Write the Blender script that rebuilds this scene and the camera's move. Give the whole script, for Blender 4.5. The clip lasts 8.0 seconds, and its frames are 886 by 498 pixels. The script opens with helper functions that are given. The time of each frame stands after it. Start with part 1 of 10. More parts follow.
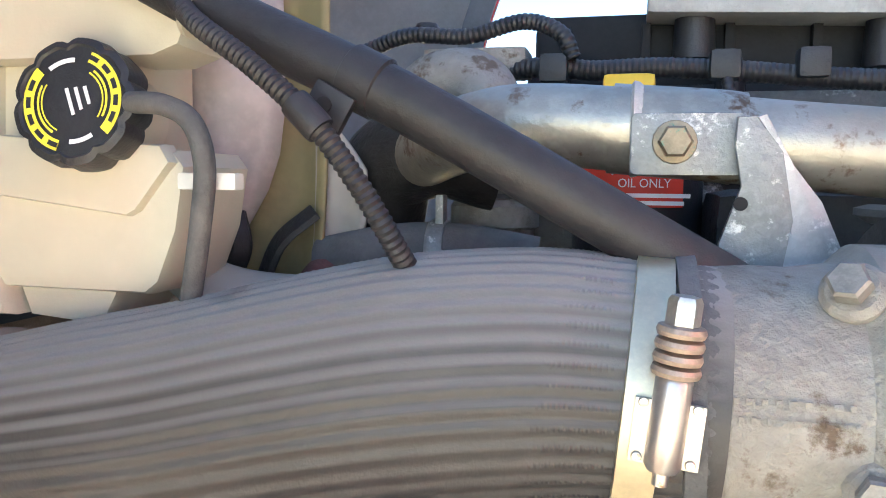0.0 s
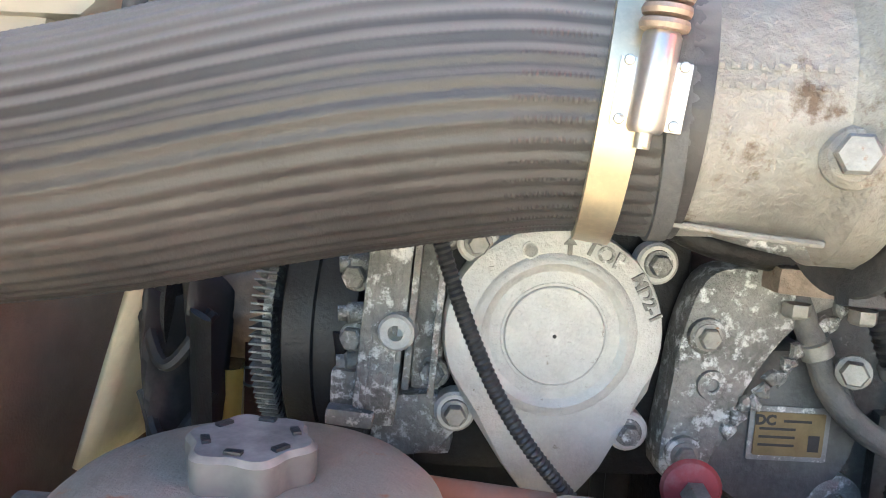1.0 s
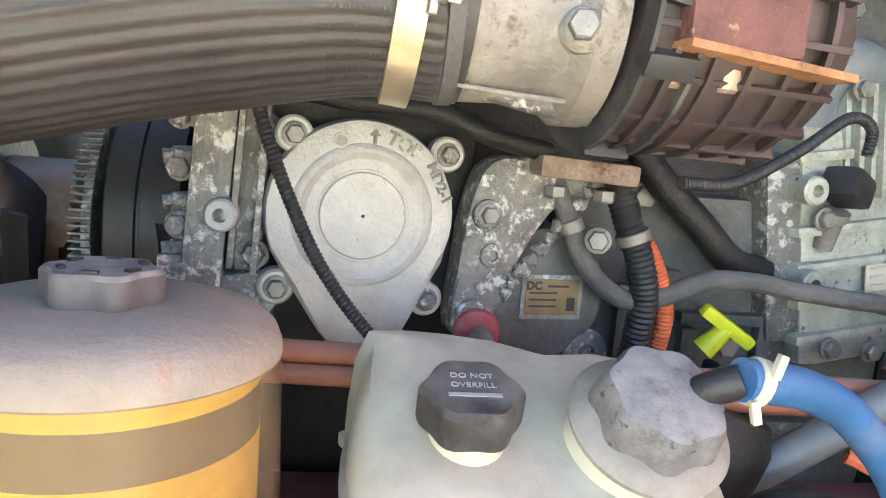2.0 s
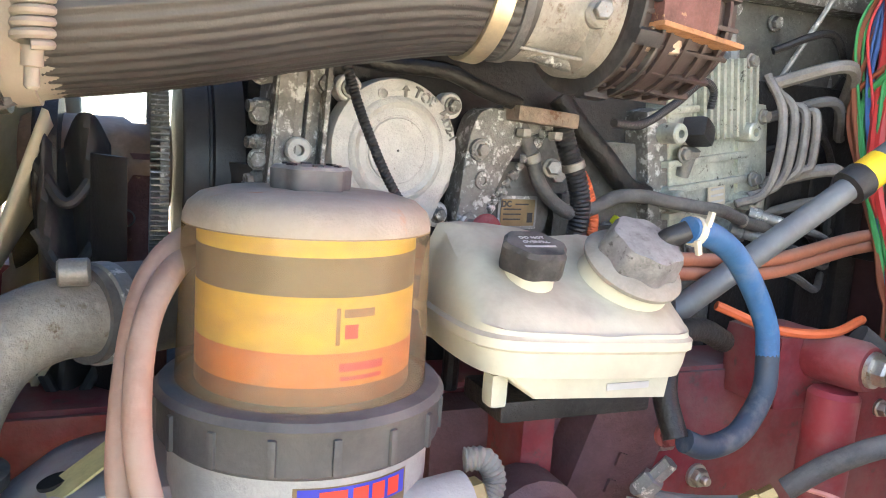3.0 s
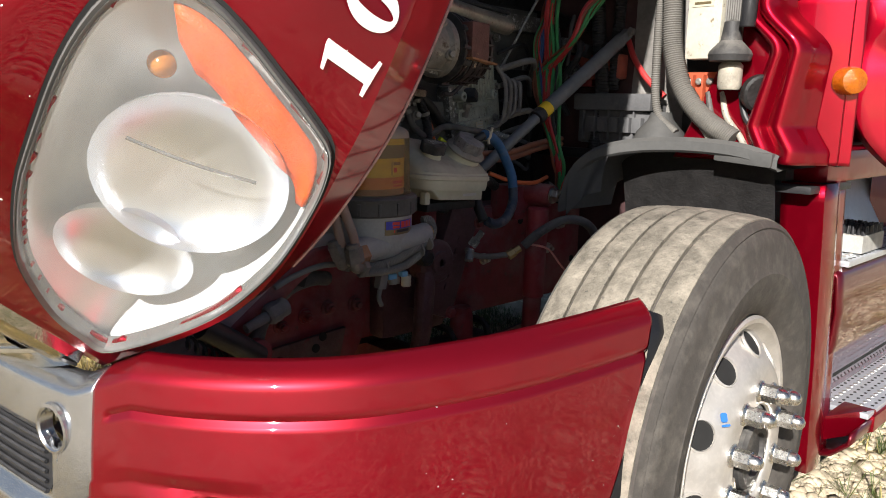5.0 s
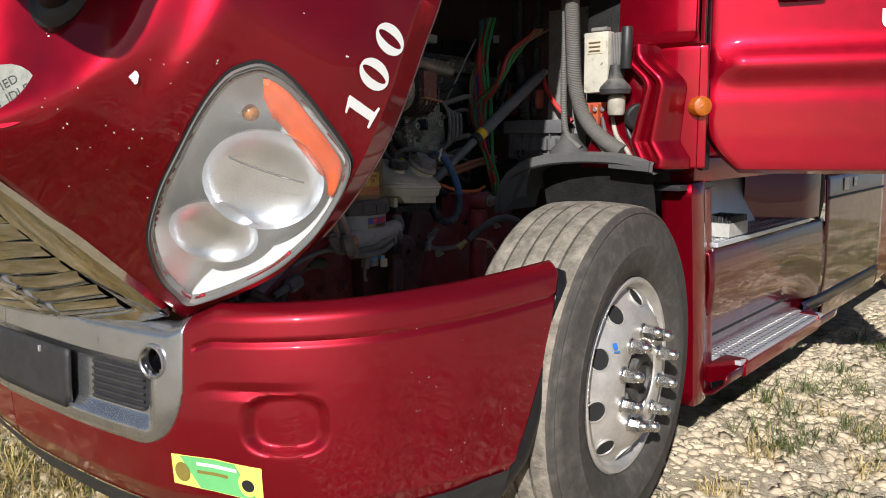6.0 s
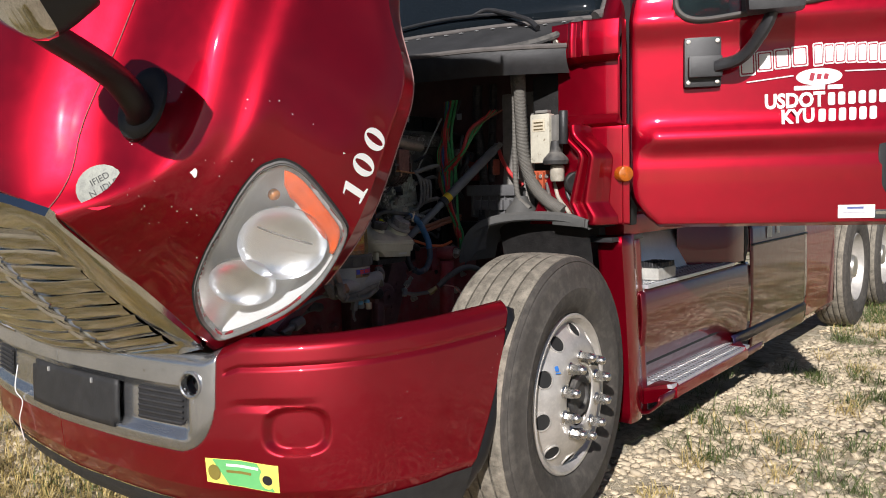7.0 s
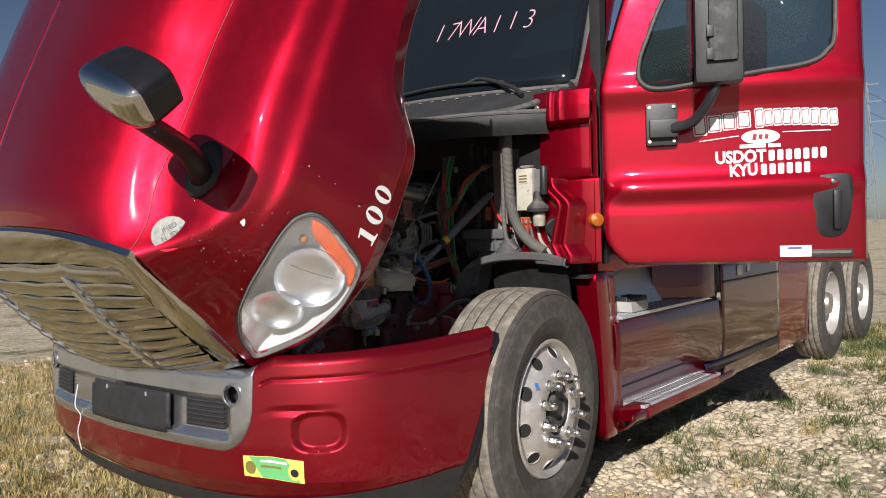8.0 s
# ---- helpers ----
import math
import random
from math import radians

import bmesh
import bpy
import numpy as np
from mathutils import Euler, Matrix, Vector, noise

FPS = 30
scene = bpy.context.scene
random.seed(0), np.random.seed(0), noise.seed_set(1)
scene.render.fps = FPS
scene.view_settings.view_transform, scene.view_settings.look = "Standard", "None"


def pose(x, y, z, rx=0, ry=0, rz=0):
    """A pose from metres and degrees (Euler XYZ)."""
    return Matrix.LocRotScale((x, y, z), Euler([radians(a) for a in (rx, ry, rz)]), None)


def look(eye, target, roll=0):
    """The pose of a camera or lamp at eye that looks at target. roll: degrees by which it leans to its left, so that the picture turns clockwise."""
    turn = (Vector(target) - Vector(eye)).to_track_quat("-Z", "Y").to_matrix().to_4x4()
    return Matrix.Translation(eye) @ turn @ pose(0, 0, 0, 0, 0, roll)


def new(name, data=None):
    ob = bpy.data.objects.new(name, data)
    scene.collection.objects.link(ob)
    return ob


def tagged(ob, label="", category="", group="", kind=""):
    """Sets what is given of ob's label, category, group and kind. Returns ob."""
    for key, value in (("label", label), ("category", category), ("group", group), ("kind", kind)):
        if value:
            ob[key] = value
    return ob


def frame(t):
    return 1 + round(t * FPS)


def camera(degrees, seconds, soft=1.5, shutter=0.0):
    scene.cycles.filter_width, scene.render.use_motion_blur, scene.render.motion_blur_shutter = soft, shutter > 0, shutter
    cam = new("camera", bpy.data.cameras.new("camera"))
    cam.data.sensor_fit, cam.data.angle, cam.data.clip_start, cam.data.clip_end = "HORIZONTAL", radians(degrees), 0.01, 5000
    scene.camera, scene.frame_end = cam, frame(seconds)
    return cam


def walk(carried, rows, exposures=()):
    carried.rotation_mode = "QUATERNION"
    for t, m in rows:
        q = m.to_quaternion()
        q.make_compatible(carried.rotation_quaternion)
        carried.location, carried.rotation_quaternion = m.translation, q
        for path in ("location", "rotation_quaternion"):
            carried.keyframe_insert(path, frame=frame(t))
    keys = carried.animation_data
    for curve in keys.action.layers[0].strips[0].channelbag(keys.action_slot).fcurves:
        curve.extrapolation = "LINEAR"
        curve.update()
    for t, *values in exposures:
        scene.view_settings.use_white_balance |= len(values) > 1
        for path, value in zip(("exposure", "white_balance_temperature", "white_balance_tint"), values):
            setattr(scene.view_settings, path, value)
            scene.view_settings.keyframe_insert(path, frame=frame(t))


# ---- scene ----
cam = camera(60.5, 8.0, soft=1.0)
PATH = [
    (0, (-0.342, -0.967, 1.466), (-0.808, 0.971, 1.296), 0.7),
    (0.2, (-0.353, -0.969, 1.429), (-0.821, 0.969, 1.263), 1.5),
    (0.5, (-0.361, -0.976, 1.393), (-0.787, 0.966, 1.176), 2.1),
    (1, (-0.359, -0.966, 1.349), (-0.625, 0.996, 1.066), 3.3),
    (1.5, (-0.346, -0.976, 1.321), (-0.371, 0.999, 1.001), 4.4),
    (2, (-0.363, -1.054, 1.295), (-0.1, 0.903, 0.982), 4.6),
    (2.2, (-0.393, -1.098, 1.292), (-0.012, 0.839, 0.971), 4.6),
    (3.3, (-0.72, -1.3, 1.229), (0.187, 0.459, 0.939), 3.6),
    (3.5, (-0.794, -1.379, 1.23), (0.195, 0.333, 0.927), 3.5),
    (4, (-1.027, -1.609, 1.23), (0.146, -0.022, 0.906), 2.8),
    (4.2, (-1.113, -1.673, 1.222), (0.112, -0.128, 0.883), 2.4),
    (5.3, (-1.639, -2.062, 1.238), (-0.225, -0.693, 0.885), 0.9),
    (5.5, (-1.731, -2.163, 1.242), (-0.295, -0.811, 0.907), 0.4),
    (6, (-1.956, -2.312, 1.223), (-0.475, -0.999, 0.933), -0.4),
    (6.5, (-2.131, -2.45, 1.271), (-0.618, -1.161, 1.047), -1.0),
    (7, (-2.34, -2.662, 1.278), (-0.805, -1.39, 1.118), -1.3),
    (7.5, (-2.537, -2.845, 1.258), (-0.996, -1.575, 1.159), -1.4),
    (8, (-2.703, -3.008, 1.287), (-1.171, -1.723, 1.238), -1.5),
]
walk(cam, [(t, look(eye, target, roll)) for t, eye, target, roll in PATH], [(0, 4.05, 5900, 5), (1.0, 4.4, 5900, 3), (2.2, 4.45, 6250, 4), (3.5, 4.35, 6450, 9), (4.2, 3.45, 6450, -2), (4.8, 1.3, 6500, 10), (5.3, 0.6, 6150, 12), (6.5, 0.30, 6200, 13), (8, 0.20, 6250, 14)])

# ---- daylight ----
SUN = Vector((-1.68, -0.77, 1.0)).normalized()
world = bpy.data.worlds.new("sky")
scene.world = world
world.use_nodes = True
wn = world.node_tree
sky = wn.nodes.new("ShaderNodeTexSky")
sky.sky_type, sky.sun_disc = "NISHITA", False
sky.air_density, sky.dust_density = 0.75, 0.6
sky.sun_elevation = math.asin(SUN.z)
sky.sun_rotation = math.atan2(SUN.x, SUN.y)
wn.links.new(sky.outputs[0], wn.nodes["Background"].inputs[0])
wn.nodes["Background"].inputs[1].default_value = 0.040
sun = new("sun", bpy.data.lights.new("sun", "SUN"))
sun.data.energy, sun.data.angle, sun.data.color = 5.0, radians(0.6), (1.0, 0.95, 0.87)
sun.matrix_world = look(SUN * 40, (0, 0, 0))


# ---- materials ----
def mat(name, color, rough=0.5, metal=0.0, var=0.15, scale=12.0, bump=0.0, bscale=60.0, dust=0.0, dust_col=(0.36, 0.31, 0.25), coat=0.0, spots=0.0, spot_col=(0.3, 0.2, 0.12), alpha=1.0, trans=0.0, up=0.0, even=0.0):
    """A surface with a base colour that varies at two scales, dust, spots of wear and fine relief. up tints upward
    faces, even smooths that tint.
    """
    grey = sum(dust_col) / 3
    dust_col = tuple(c + (grey - c) * 0.35 for c in dust_col)
    m = bpy.data.materials.new(name)
    m.use_nodes = True
    nt = m.node_tree
    b = nt.nodes["Principled BSDF"]
    N, L = nt.nodes.new, nt.links.new
    co = N("ShaderNodeTexCoord").outputs["Object"]

    def noise_at(s, detail=4.0, r=0.6):
        n = N("ShaderNodeTexNoise")
        n.inputs["Scale"].default_value, n.inputs["Detail"].default_value, n.inputs["Roughness"].default_value = s, detail, r
        L(co, n.inputs["Vector"])
        return n.outputs["Fac"]

    def mix(fac, a, c):
        x = N("ShaderNodeMix")
        x.data_type = "RGBA"
        L(fac, x.inputs[0])
        for sock, v in ((x.inputs[6], a), (x.inputs[7], c)):
            if isinstance(v, tuple):
                sock.default_value = (*v, 1)
            else:
                L(v, sock)
        return x.outputs[2]

    def ramp(fac, lo, hi, out=1.0):
        r = N("ShaderNodeMapRange")
        r.inputs["From Min"].default_value, r.inputs["From Max"].default_value, r.inputs["To Max"].default_value = lo, hi, out
        L(fac, r.inputs[0])
        return r.outputs[0]

    dark = tuple(c * (1 - var) for c in color)
    light = tuple(min(1, c * (1 + var)) for c in color)
    col = mix(ramp(noise_at(scale), 0.3, 0.7), dark, light)
    fine = noise_at(scale * 9, 2.0)
    col = mix(ramp(fine, 0.45, 0.75, 0.35), col, tuple(min(1, c * (1 + 2 * var)) for c in color))
    rough_out = None
    if spots:
        f = ramp(noise_at(scale * 2.6, 8.0, 0.7), 0.66 - 0.25 * spots, 0.72 - 0.2 * spots)
        col = mix(f, col, spot_col)
    if dust or up:
        f = ramp(noise_at(scale * 0.7, 6.0, 0.65), 0.75 - 0.5 * dust, 1.05 - 0.4 * dust, min(1.0, 0.35 + dust))
        if up:
            g = N("ShaderNodeNewGeometry")
            s = N("ShaderNodeSeparateXYZ")
            L(g.outputs["Normal"], s.inputs[0])
            a = N("ShaderNodeMath")
            a.operation = "MULTIPLY_ADD"
            L(ramp(s.outputs[2], 0.2, 0.95, up), a.inputs[0])
            L(ramp(noise_at(scale * 1.5, 5.0), 0.3 - even, 0.6 - even), a.inputs[1])
            L(f, a.inputs[2])
            a.use_clamp = True
            f = a.outputs[0]
        col = mix(f, col, dust_col)
        rough_out = ramp(f, 0.0, 1.0)
    L(col, b.inputs["Base Color"])
    b.inputs["Metallic"].default_value = metal
    rr = N("ShaderNodeMapRange")
    L(rough_out if rough_out else fine, rr.inputs[0])
    rr.inputs["To Min"].default_value, rr.inputs["To Max"].default_value = max(0.02, rough - 0.06 if not rough_out else rough), min(1, rough + 0.1 if not rough_out else max(rough, 0.75))
    L(rr.outputs[0], b.inputs["Roughness"])
    b.inputs["Coat Weight"].default_value, b.inputs["Coat Roughness"].default_value = coat, 0.035
    b.inputs["Alpha"].default_value, b.inputs["Transmission Weight"].default_value = alpha, trans
    if bump:
        k = N("ShaderNodeBump")
        k.inputs["Strength"].default_value, k.inputs["Distance"].default_value = min(1, bump), 0.004
        L(noise_at(bscale, 5.0), k.inputs["Height"])
        L(k.outputs[0], b.inputs["Normal"])
    return m


RED = mat("red_paint", (0.275, 0.0012, 0.012), 0.38, 0.76, 0.05, 3.0, coat=1.0)
RED.node_tree.nodes["Principled BSDF"].inputs["Specular IOR Level"].default_value = 0.1
RED_GLOSS = mat("polished_red_panel", (0.13, 0.003, 0.010), 0.30, 0.6, 0.08, 2.0, coat=1.0)
RED_GLOSS.node_tree.nodes["Principled BSDF"].inputs["Coat IOR"].default_value = 1.65
RED_DUSTY = mat("dusty_red_paint", (0.28, 0.003, 0.014), 0.42, 0.75, 0.08, 3.0, dust=0.10, dust_col=(0.34, 0.12, 0.10), coat=0.8)
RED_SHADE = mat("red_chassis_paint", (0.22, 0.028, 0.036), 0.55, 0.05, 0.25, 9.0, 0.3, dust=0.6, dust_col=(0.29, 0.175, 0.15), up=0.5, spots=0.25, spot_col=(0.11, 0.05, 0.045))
CHROME = mat("chrome", (0.62, 0.63, 0.62), 0.10, 1.0, 0.08, 8.0, dust=0.16, dust_col=(0.42, 0.38, 0.3), spots=0.15, spot_col=(0.45, 0.42, 0.36))
GRILLE = mat("grille_chrome", (0.64, 0.63, 0.60), 0.03, 1.0, 0.05, 6.0, 0.14, 30.0, dust=0.06, dust_col=(0.40, 0.36, 0.27))
BUMP_CHROME = mat("weathered_chrome", (0.52, 0.53, 0.55), 0.24, 0.92, 0.10, 14.0, 0.05, 40.0, dust=0.16, dust_col=(0.40, 0.40, 0.40), spots=0.20, spot_col=(0.30, 0.28, 0.25))
ALU = mat("aluminium", (0.60, 0.58, 0.54), 0.38, 0.85, 0.12, 18.0, 0.1, dust=0.25, dust_col=(0.48, 0.45, 0.38))
NUT = mat("polished_nut", (0.66, 0.65, 0.62), 0.26, 1.0, 0.05, 20.0)
BLACK = mat("black_plastic", (0.022, 0.022, 0.024), 0.45, 0.0, 0.3, 25.0, 0.2, 300.0, dust=0.12, dust_col=(0.12, 0.11, 0.10), up=0.25)
DUSTY_BLACK = mat("dusty_black_plastic", (0.035, 0.034, 0.034), 0.6, 0.0, 0.3, 25.0, 0.2, 200.0, dust=0.5, dust_col=(0.20, 0.18, 0.15), up=0.7)
MIRROR_BLACK = mat("mirror_plastic", (0.009, 0.009, 0.011), 0.36, 0.0, 0.25, 25.0, 0.15, 300.0, dust=0.04, dust_col=(0.06, 0.055, 0.05))
# near-black that paints the shade in holes and gaps, also on dark parts
SHADE_BLACK = mat("shade_black", (0.012, 0.012, 0.012), 0.8, 0.0, 0.3)
TYRE = mat("tyre_rubber", (0.060, 0.054, 0.048), 0.8, 0.0, 0.2, 34.0, 0.25, 120.0, dust=0.55, dust_col=(0.15, 0.13, 0.10))
LIP_BLACK = mat("black_rubber_lip", (0.020, 0.020, 0.021), 0.6, 0.0, 0.3, 25.0, 0.2, 200.0, dust=0.25, dust_col=(0.09, 0.08, 0.07))
TREAD = mat("dusty_tread", (0.17, 0.152, 0.122), 0.9, 0.0, 0.35, 30.0, 1.0, 90.0, dust=0.62, dust_col=(0.41, 0.345, 0.245), spots=0.3, spot_col=(0.08, 0.075, 0.065))
GLASS = mat("window_glass", (0.03, 0.05, 0.055), 0.04, 0.0, 0.1, 2.0, alpha=0.55)
WINDSHIELD = mat("windshield_glass", (0.010, 0.014, 0.018), 0.03, 0.0, 0.1, 2.0, alpha=0.86)
WHITE = mat("white_vinyl", (0.80, 0.79, 0.78), 0.5, 0.0, 0.05)
AMBER = mat("amber_lens", (0.78, 0.10, 0.001), 0.2, 0.0, 0.15, 40.0, 0.5, 250.0, coat=0.8)
SEAL = mat("rubber_seal", (0.10, 0.09, 0.085), 0.7, 0.0, 0.2, 20.0, dust=0.4)
STEEL = mat("zinc_steel", (0.55, 0.52, 0.46), 0.4, 0.9, 0.2, 40.0, 0.2, dust=0.3, spots=0.25, spot_col=(0.28, 0.17, 0.09))
DECAL = mat("grey_step_sheet", (0.58, 0.58, 0.58), 0.45, 0.5, 0.15, 8.0, dust=0.4, dust_col=(0.40, 0.37, 0.32))
STEP_SHEET = mat("pale_step_sheet", (0.66, 0.69, 0.74), 0.38, 0.6, 0.08, 8.0, dust=0.15, dust_col=(0.50, 0.49, 0.47))
INNER = mat("cab_trim", (0.05, 0.048, 0.046), 0.7, 0.0, 0.2, 8.0)


# ---- building tools ----
def thing(name, label, category, at=(0, 0, 0), group="", kind=""):
    ob = new(name)
    ob.location = at
    ob.empty_display_size = 0.1
    return tagged(ob, label, category, group, kind)


def part(name, bm, material, parent=None, label="", smooth=True):
    """Links a bmesh, given in world places, as one mesh under a thing or a part."""
    me = bpy.data.meshes.new(name)
    bmesh.ops.recalc_face_normals(bm, faces=bm.faces)
    bm.to_mesh(me)
    bm.free()
    for m in material if isinstance(material, (list, tuple)) else [material]:
        me.materials.append(m)
    if smooth:
        me.polygons.foreach_set("use_smooth", [True] * len(me.polygons))
        me.set_sharp_from_angle(angle=radians(35))
    ob = new(name, me)
    if parent is not None:
        ob.parent = parent
        base = parent.location if parent.parent is None and parent.type == "EMPTY" else Vector()
        ob.matrix_parent_inverse = Matrix.Translation(-Vector(base))
    if label:
        tagged(ob, label)
    return ob


def single(name, bm, material, label, category, group="", kind="", smooth=True):
    return tagged(part(name, bm, material, None, "", smooth), label, category, group, kind)


def box(bm, size, m=Matrix(), bevel=0.0, seg=2):
    """A block of the given size round m's origin."""
    r = bmesh.ops.create_cube(bm, size=1.0, matrix=m @ Matrix.Diagonal((*size, 1)))
    if bevel:
        es = list({e for v in r["verts"] for e in v.link_edges})
        bmesh.ops.bevel(bm, geom=es, offset=bevel, segments=seg, affect="EDGES", profile=0.7)
    return bm


def B(size, at, bevel=0.0, rot=(0, 0, 0)):
    return box(bmesh.new(), size, pose(*at, *rot), bevel)


def axis(a, b):
    """The pose at a whose z runs to b."""
    a, b = Vector(a), Vector(b)
    return Matrix.Translation(a) @ (b - a).to_track_quat("Z", "Y").to_matrix().to_4x4()


def lathe(bm, profile, m=Matrix(), seg=32, wobble=None, caps=True):
    """Turns (radius, height) pairs round m's z."""
    rings = []
    for r, h in profile:
        ring = []
        for k in range(seg):
            a = 2 * math.pi * k / seg
            rr = r * (wobble(a, h) if wobble else 1)
            ring.append(bm.verts.new(m @ Vector((rr * math.cos(a), rr * math.sin(a), h))))
        rings.append(ring)
    for p, q in zip(rings, rings[1:]):
        for k in range(seg):
            bm.faces.new((p[k], p[(k + 1) % seg], q[(k + 1) % seg], q[k]))
    for ring in (rings[0], rings[-1]) if caps else ():
        if (ring[0].co - ring[seg // 2].co).length > 1e-4:
            bm.faces.new(ring)
    return bm


def L_(profile, m=Matrix(), seg=32, wobble=None, caps=True):
    return lathe(bmesh.new(), profile, m, seg, wobble, caps)


def rod(bm, a, b, r, r2=None, seg=16):
    h = (Vector(b) - Vector(a)).length
    return lathe(bm, [(r, 0), (r2 or r, h)], axis(a, b), seg)


def spline(pts, n=10):
    """Points along a smooth line through pts."""
    p = [Vector(q) for q in pts]
    p = [2 * p[0] - p[1]] + p + [2 * p[-1] - p[-2]]
    out = []
    for i in range(1, len(p) - 2):
        a, b, c, d = p[i - 1:i + 3]
        for k in range(n):
            t = k / n
            out.append(0.5 * (2 * b + (c - a) * t + (2 * a - 5 * b + 4 * c - d) * t * t + (3 * b - a - 3 * c + d) * t ** 3))
    return out + [p[-2]]


def tube(bm, pts, r, seg=12, n=10, rib=0.0, depth=0.0, caps=True, flat=1.0):
    """A hose through pts. rib and depth: the spacing and height of its rings."""
    line = spline(pts, n) if n > 1 else [Vector(q) for q in pts]
    if rib:
        fine, run = [line[0]], 0.0
        step = rib / 4
        for a, b in zip(line, line[1:]):
            d = (b - a).length
            while run + d >= step:
                a = a + (b - a) * ((step - run) / d)
                d, run = (b - a).length, 0.0
                fine.append(a)
                if d < 1e-9:
                    break
            run += d
        line = fine
    up, rings = None, []
    for i, p in enumerate(line):
        d = (line[min(i + 1, len(line) - 1)] - line[max(i - 1, 0)]).normalized()
        up = d.orthogonal().normalized() if up is None else (up - d * up.dot(d)).normalized()
        side = d.cross(up)
        rr = (r(i / (len(line) - 1)) if callable(r) else r) + (depth * (0.5 if i % 4 in (1, 3) else 1.0 if i % 4 == 2 else 0.0) if rib else 0)
        rings.append([bm.verts.new(p + (up * math.cos(2 * math.pi * k / seg) + side * flat * math.sin(2 * math.pi * k / seg)) * rr) for k in range(seg)])
    for p, q in zip(rings, rings[1:]):
        for k in range(seg):
            bm.faces.new((p[k], p[(k + 1) % seg], q[(k + 1) % seg], q[k]))
    if caps:
        bm.faces.new(rings[0][::-1])
        bm.faces.new(rings[-1])
    return bm


def T_(pts, r, **k):
    return tube(bmesh.new(), pts, r, **k)


def prism(bm, outline, depth, m=Matrix(), bevel=0.0):
    """A flat outline in m's xy, thickened along its z."""
    vs = [bm.verts.new(m @ Vector((x, y, 0))) for x, y in outline]
    f = bm.faces.new(vs)
    r = bmesh.ops.extrude_face_region(bm, geom=[f])
    top = [v for v in r["geom"] if isinstance(v, bmesh.types.BMVert)]
    off = m.to_3x3() @ Vector((0, 0, depth))
    for v in top:
        v.co += off
    if bevel:
        es = [e for e in {e for v in top for e in v.link_edges} if e.verts[0] in top and e.verts[1] in top]
        bmesh.ops.bevel(bm, geom=es, offset=bevel, segments=2, affect="EDGES", profile=0.6)
    return bm


def P_(outline, depth, m=Matrix(), bevel=0.0):
    return prism(bmesh.new(), outline, depth, m, bevel)


def bolt(bm, at, way, r=0.010, h=0.008, washer=True, shank=0.0):
    """A flanged hexagon head that faces along way."""
    m = axis(at, Vector(at) + Vector(way))
    if washer:
        lathe(bm, [(r * 1.45, 0), (r * 1.4, h * 0.25), (r * 1.1, h * 0.3)], m, 18)
    lathe(bm, [(r * 1.12, h * 0.2), (r * 1.12, h * 0.85), (r * 0.95, h)], m, 6)
    if shank:
        lathe(bm, [(r * 0.55, h), (r * 0.55, h + shank), (r * 0.4, h + shank + 0.002)], m, 12)
    return bm


def bolt_(at, way, r=0.010, h=0.008, washer=True, shank=0.0):
    return bolt(bmesh.new(), at, way, r, h, washer, shank)


def smooth_loop(pts, n=6):
    """A closed smooth outline through pts."""
    p = [Vector((x, y, 0)) for x, y in pts]
    k, out = len(p), []
    for i in range(k):
        a, b, c, d = (p[(i + j - 1) % k] for j in range(4))
        for s in range(n):
            t = s / n
            q = 0.5 * (2 * b + (c - a) * t + (2 * a - 5 * b + 4 * c - d) * t * t + (3 * b - a - 3 * c + d) * t ** 3)
            out.append((q.x, q.y))
    return out


def rounded(w, h, r, n=5):
    """A rectangle's outline with round corners, round its middle."""
    out = []
    for cx, cy, a0 in ((w / 2 - r, h / 2 - r, 0), (-w / 2 + r, h / 2 - r, 90), (-w / 2 + r, -h / 2 + r, 180), (w / 2 - r, -h / 2 + r, 270)):
        for k in range(n + 1):
            a = radians(a0 + 90 * k / n)
            out.append((cx + r * math.cos(a), cy + r * math.sin(a)))
    return out


def grid(bm, f, nu, nv, keep=None, mat_of=None):
    """A sheet through f(u, v), u and v from 0 to 1."""
    vs = [[bm.verts.new(f(i / nu, j / nv)) for j in range(nv + 1)] for i in range(nu + 1)]
    for i in range(nu):
        for j in range(nv):
            if keep is None or keep((i + 0.5) / nu, (j + 0.5) / nv):
                fc = bm.faces.new((vs[i][j], vs[i + 1][j], vs[i + 1][j + 1], vs[i][j + 1]))
                if mat_of:
                    fc.material_index = mat_of((i + 0.5) / nu, (j + 0.5) / nv)
    for v in [v for v in bm.verts if not v.link_faces]:
        bm.verts.remove(v)
    return bm


def thick(ob, t, offset=-1.0, lining=0):
    s = ob.modifiers.new("thickness", "SOLIDIFY")
    s.thickness, s.offset, s.material_offset = t, offset, lining
    return ob


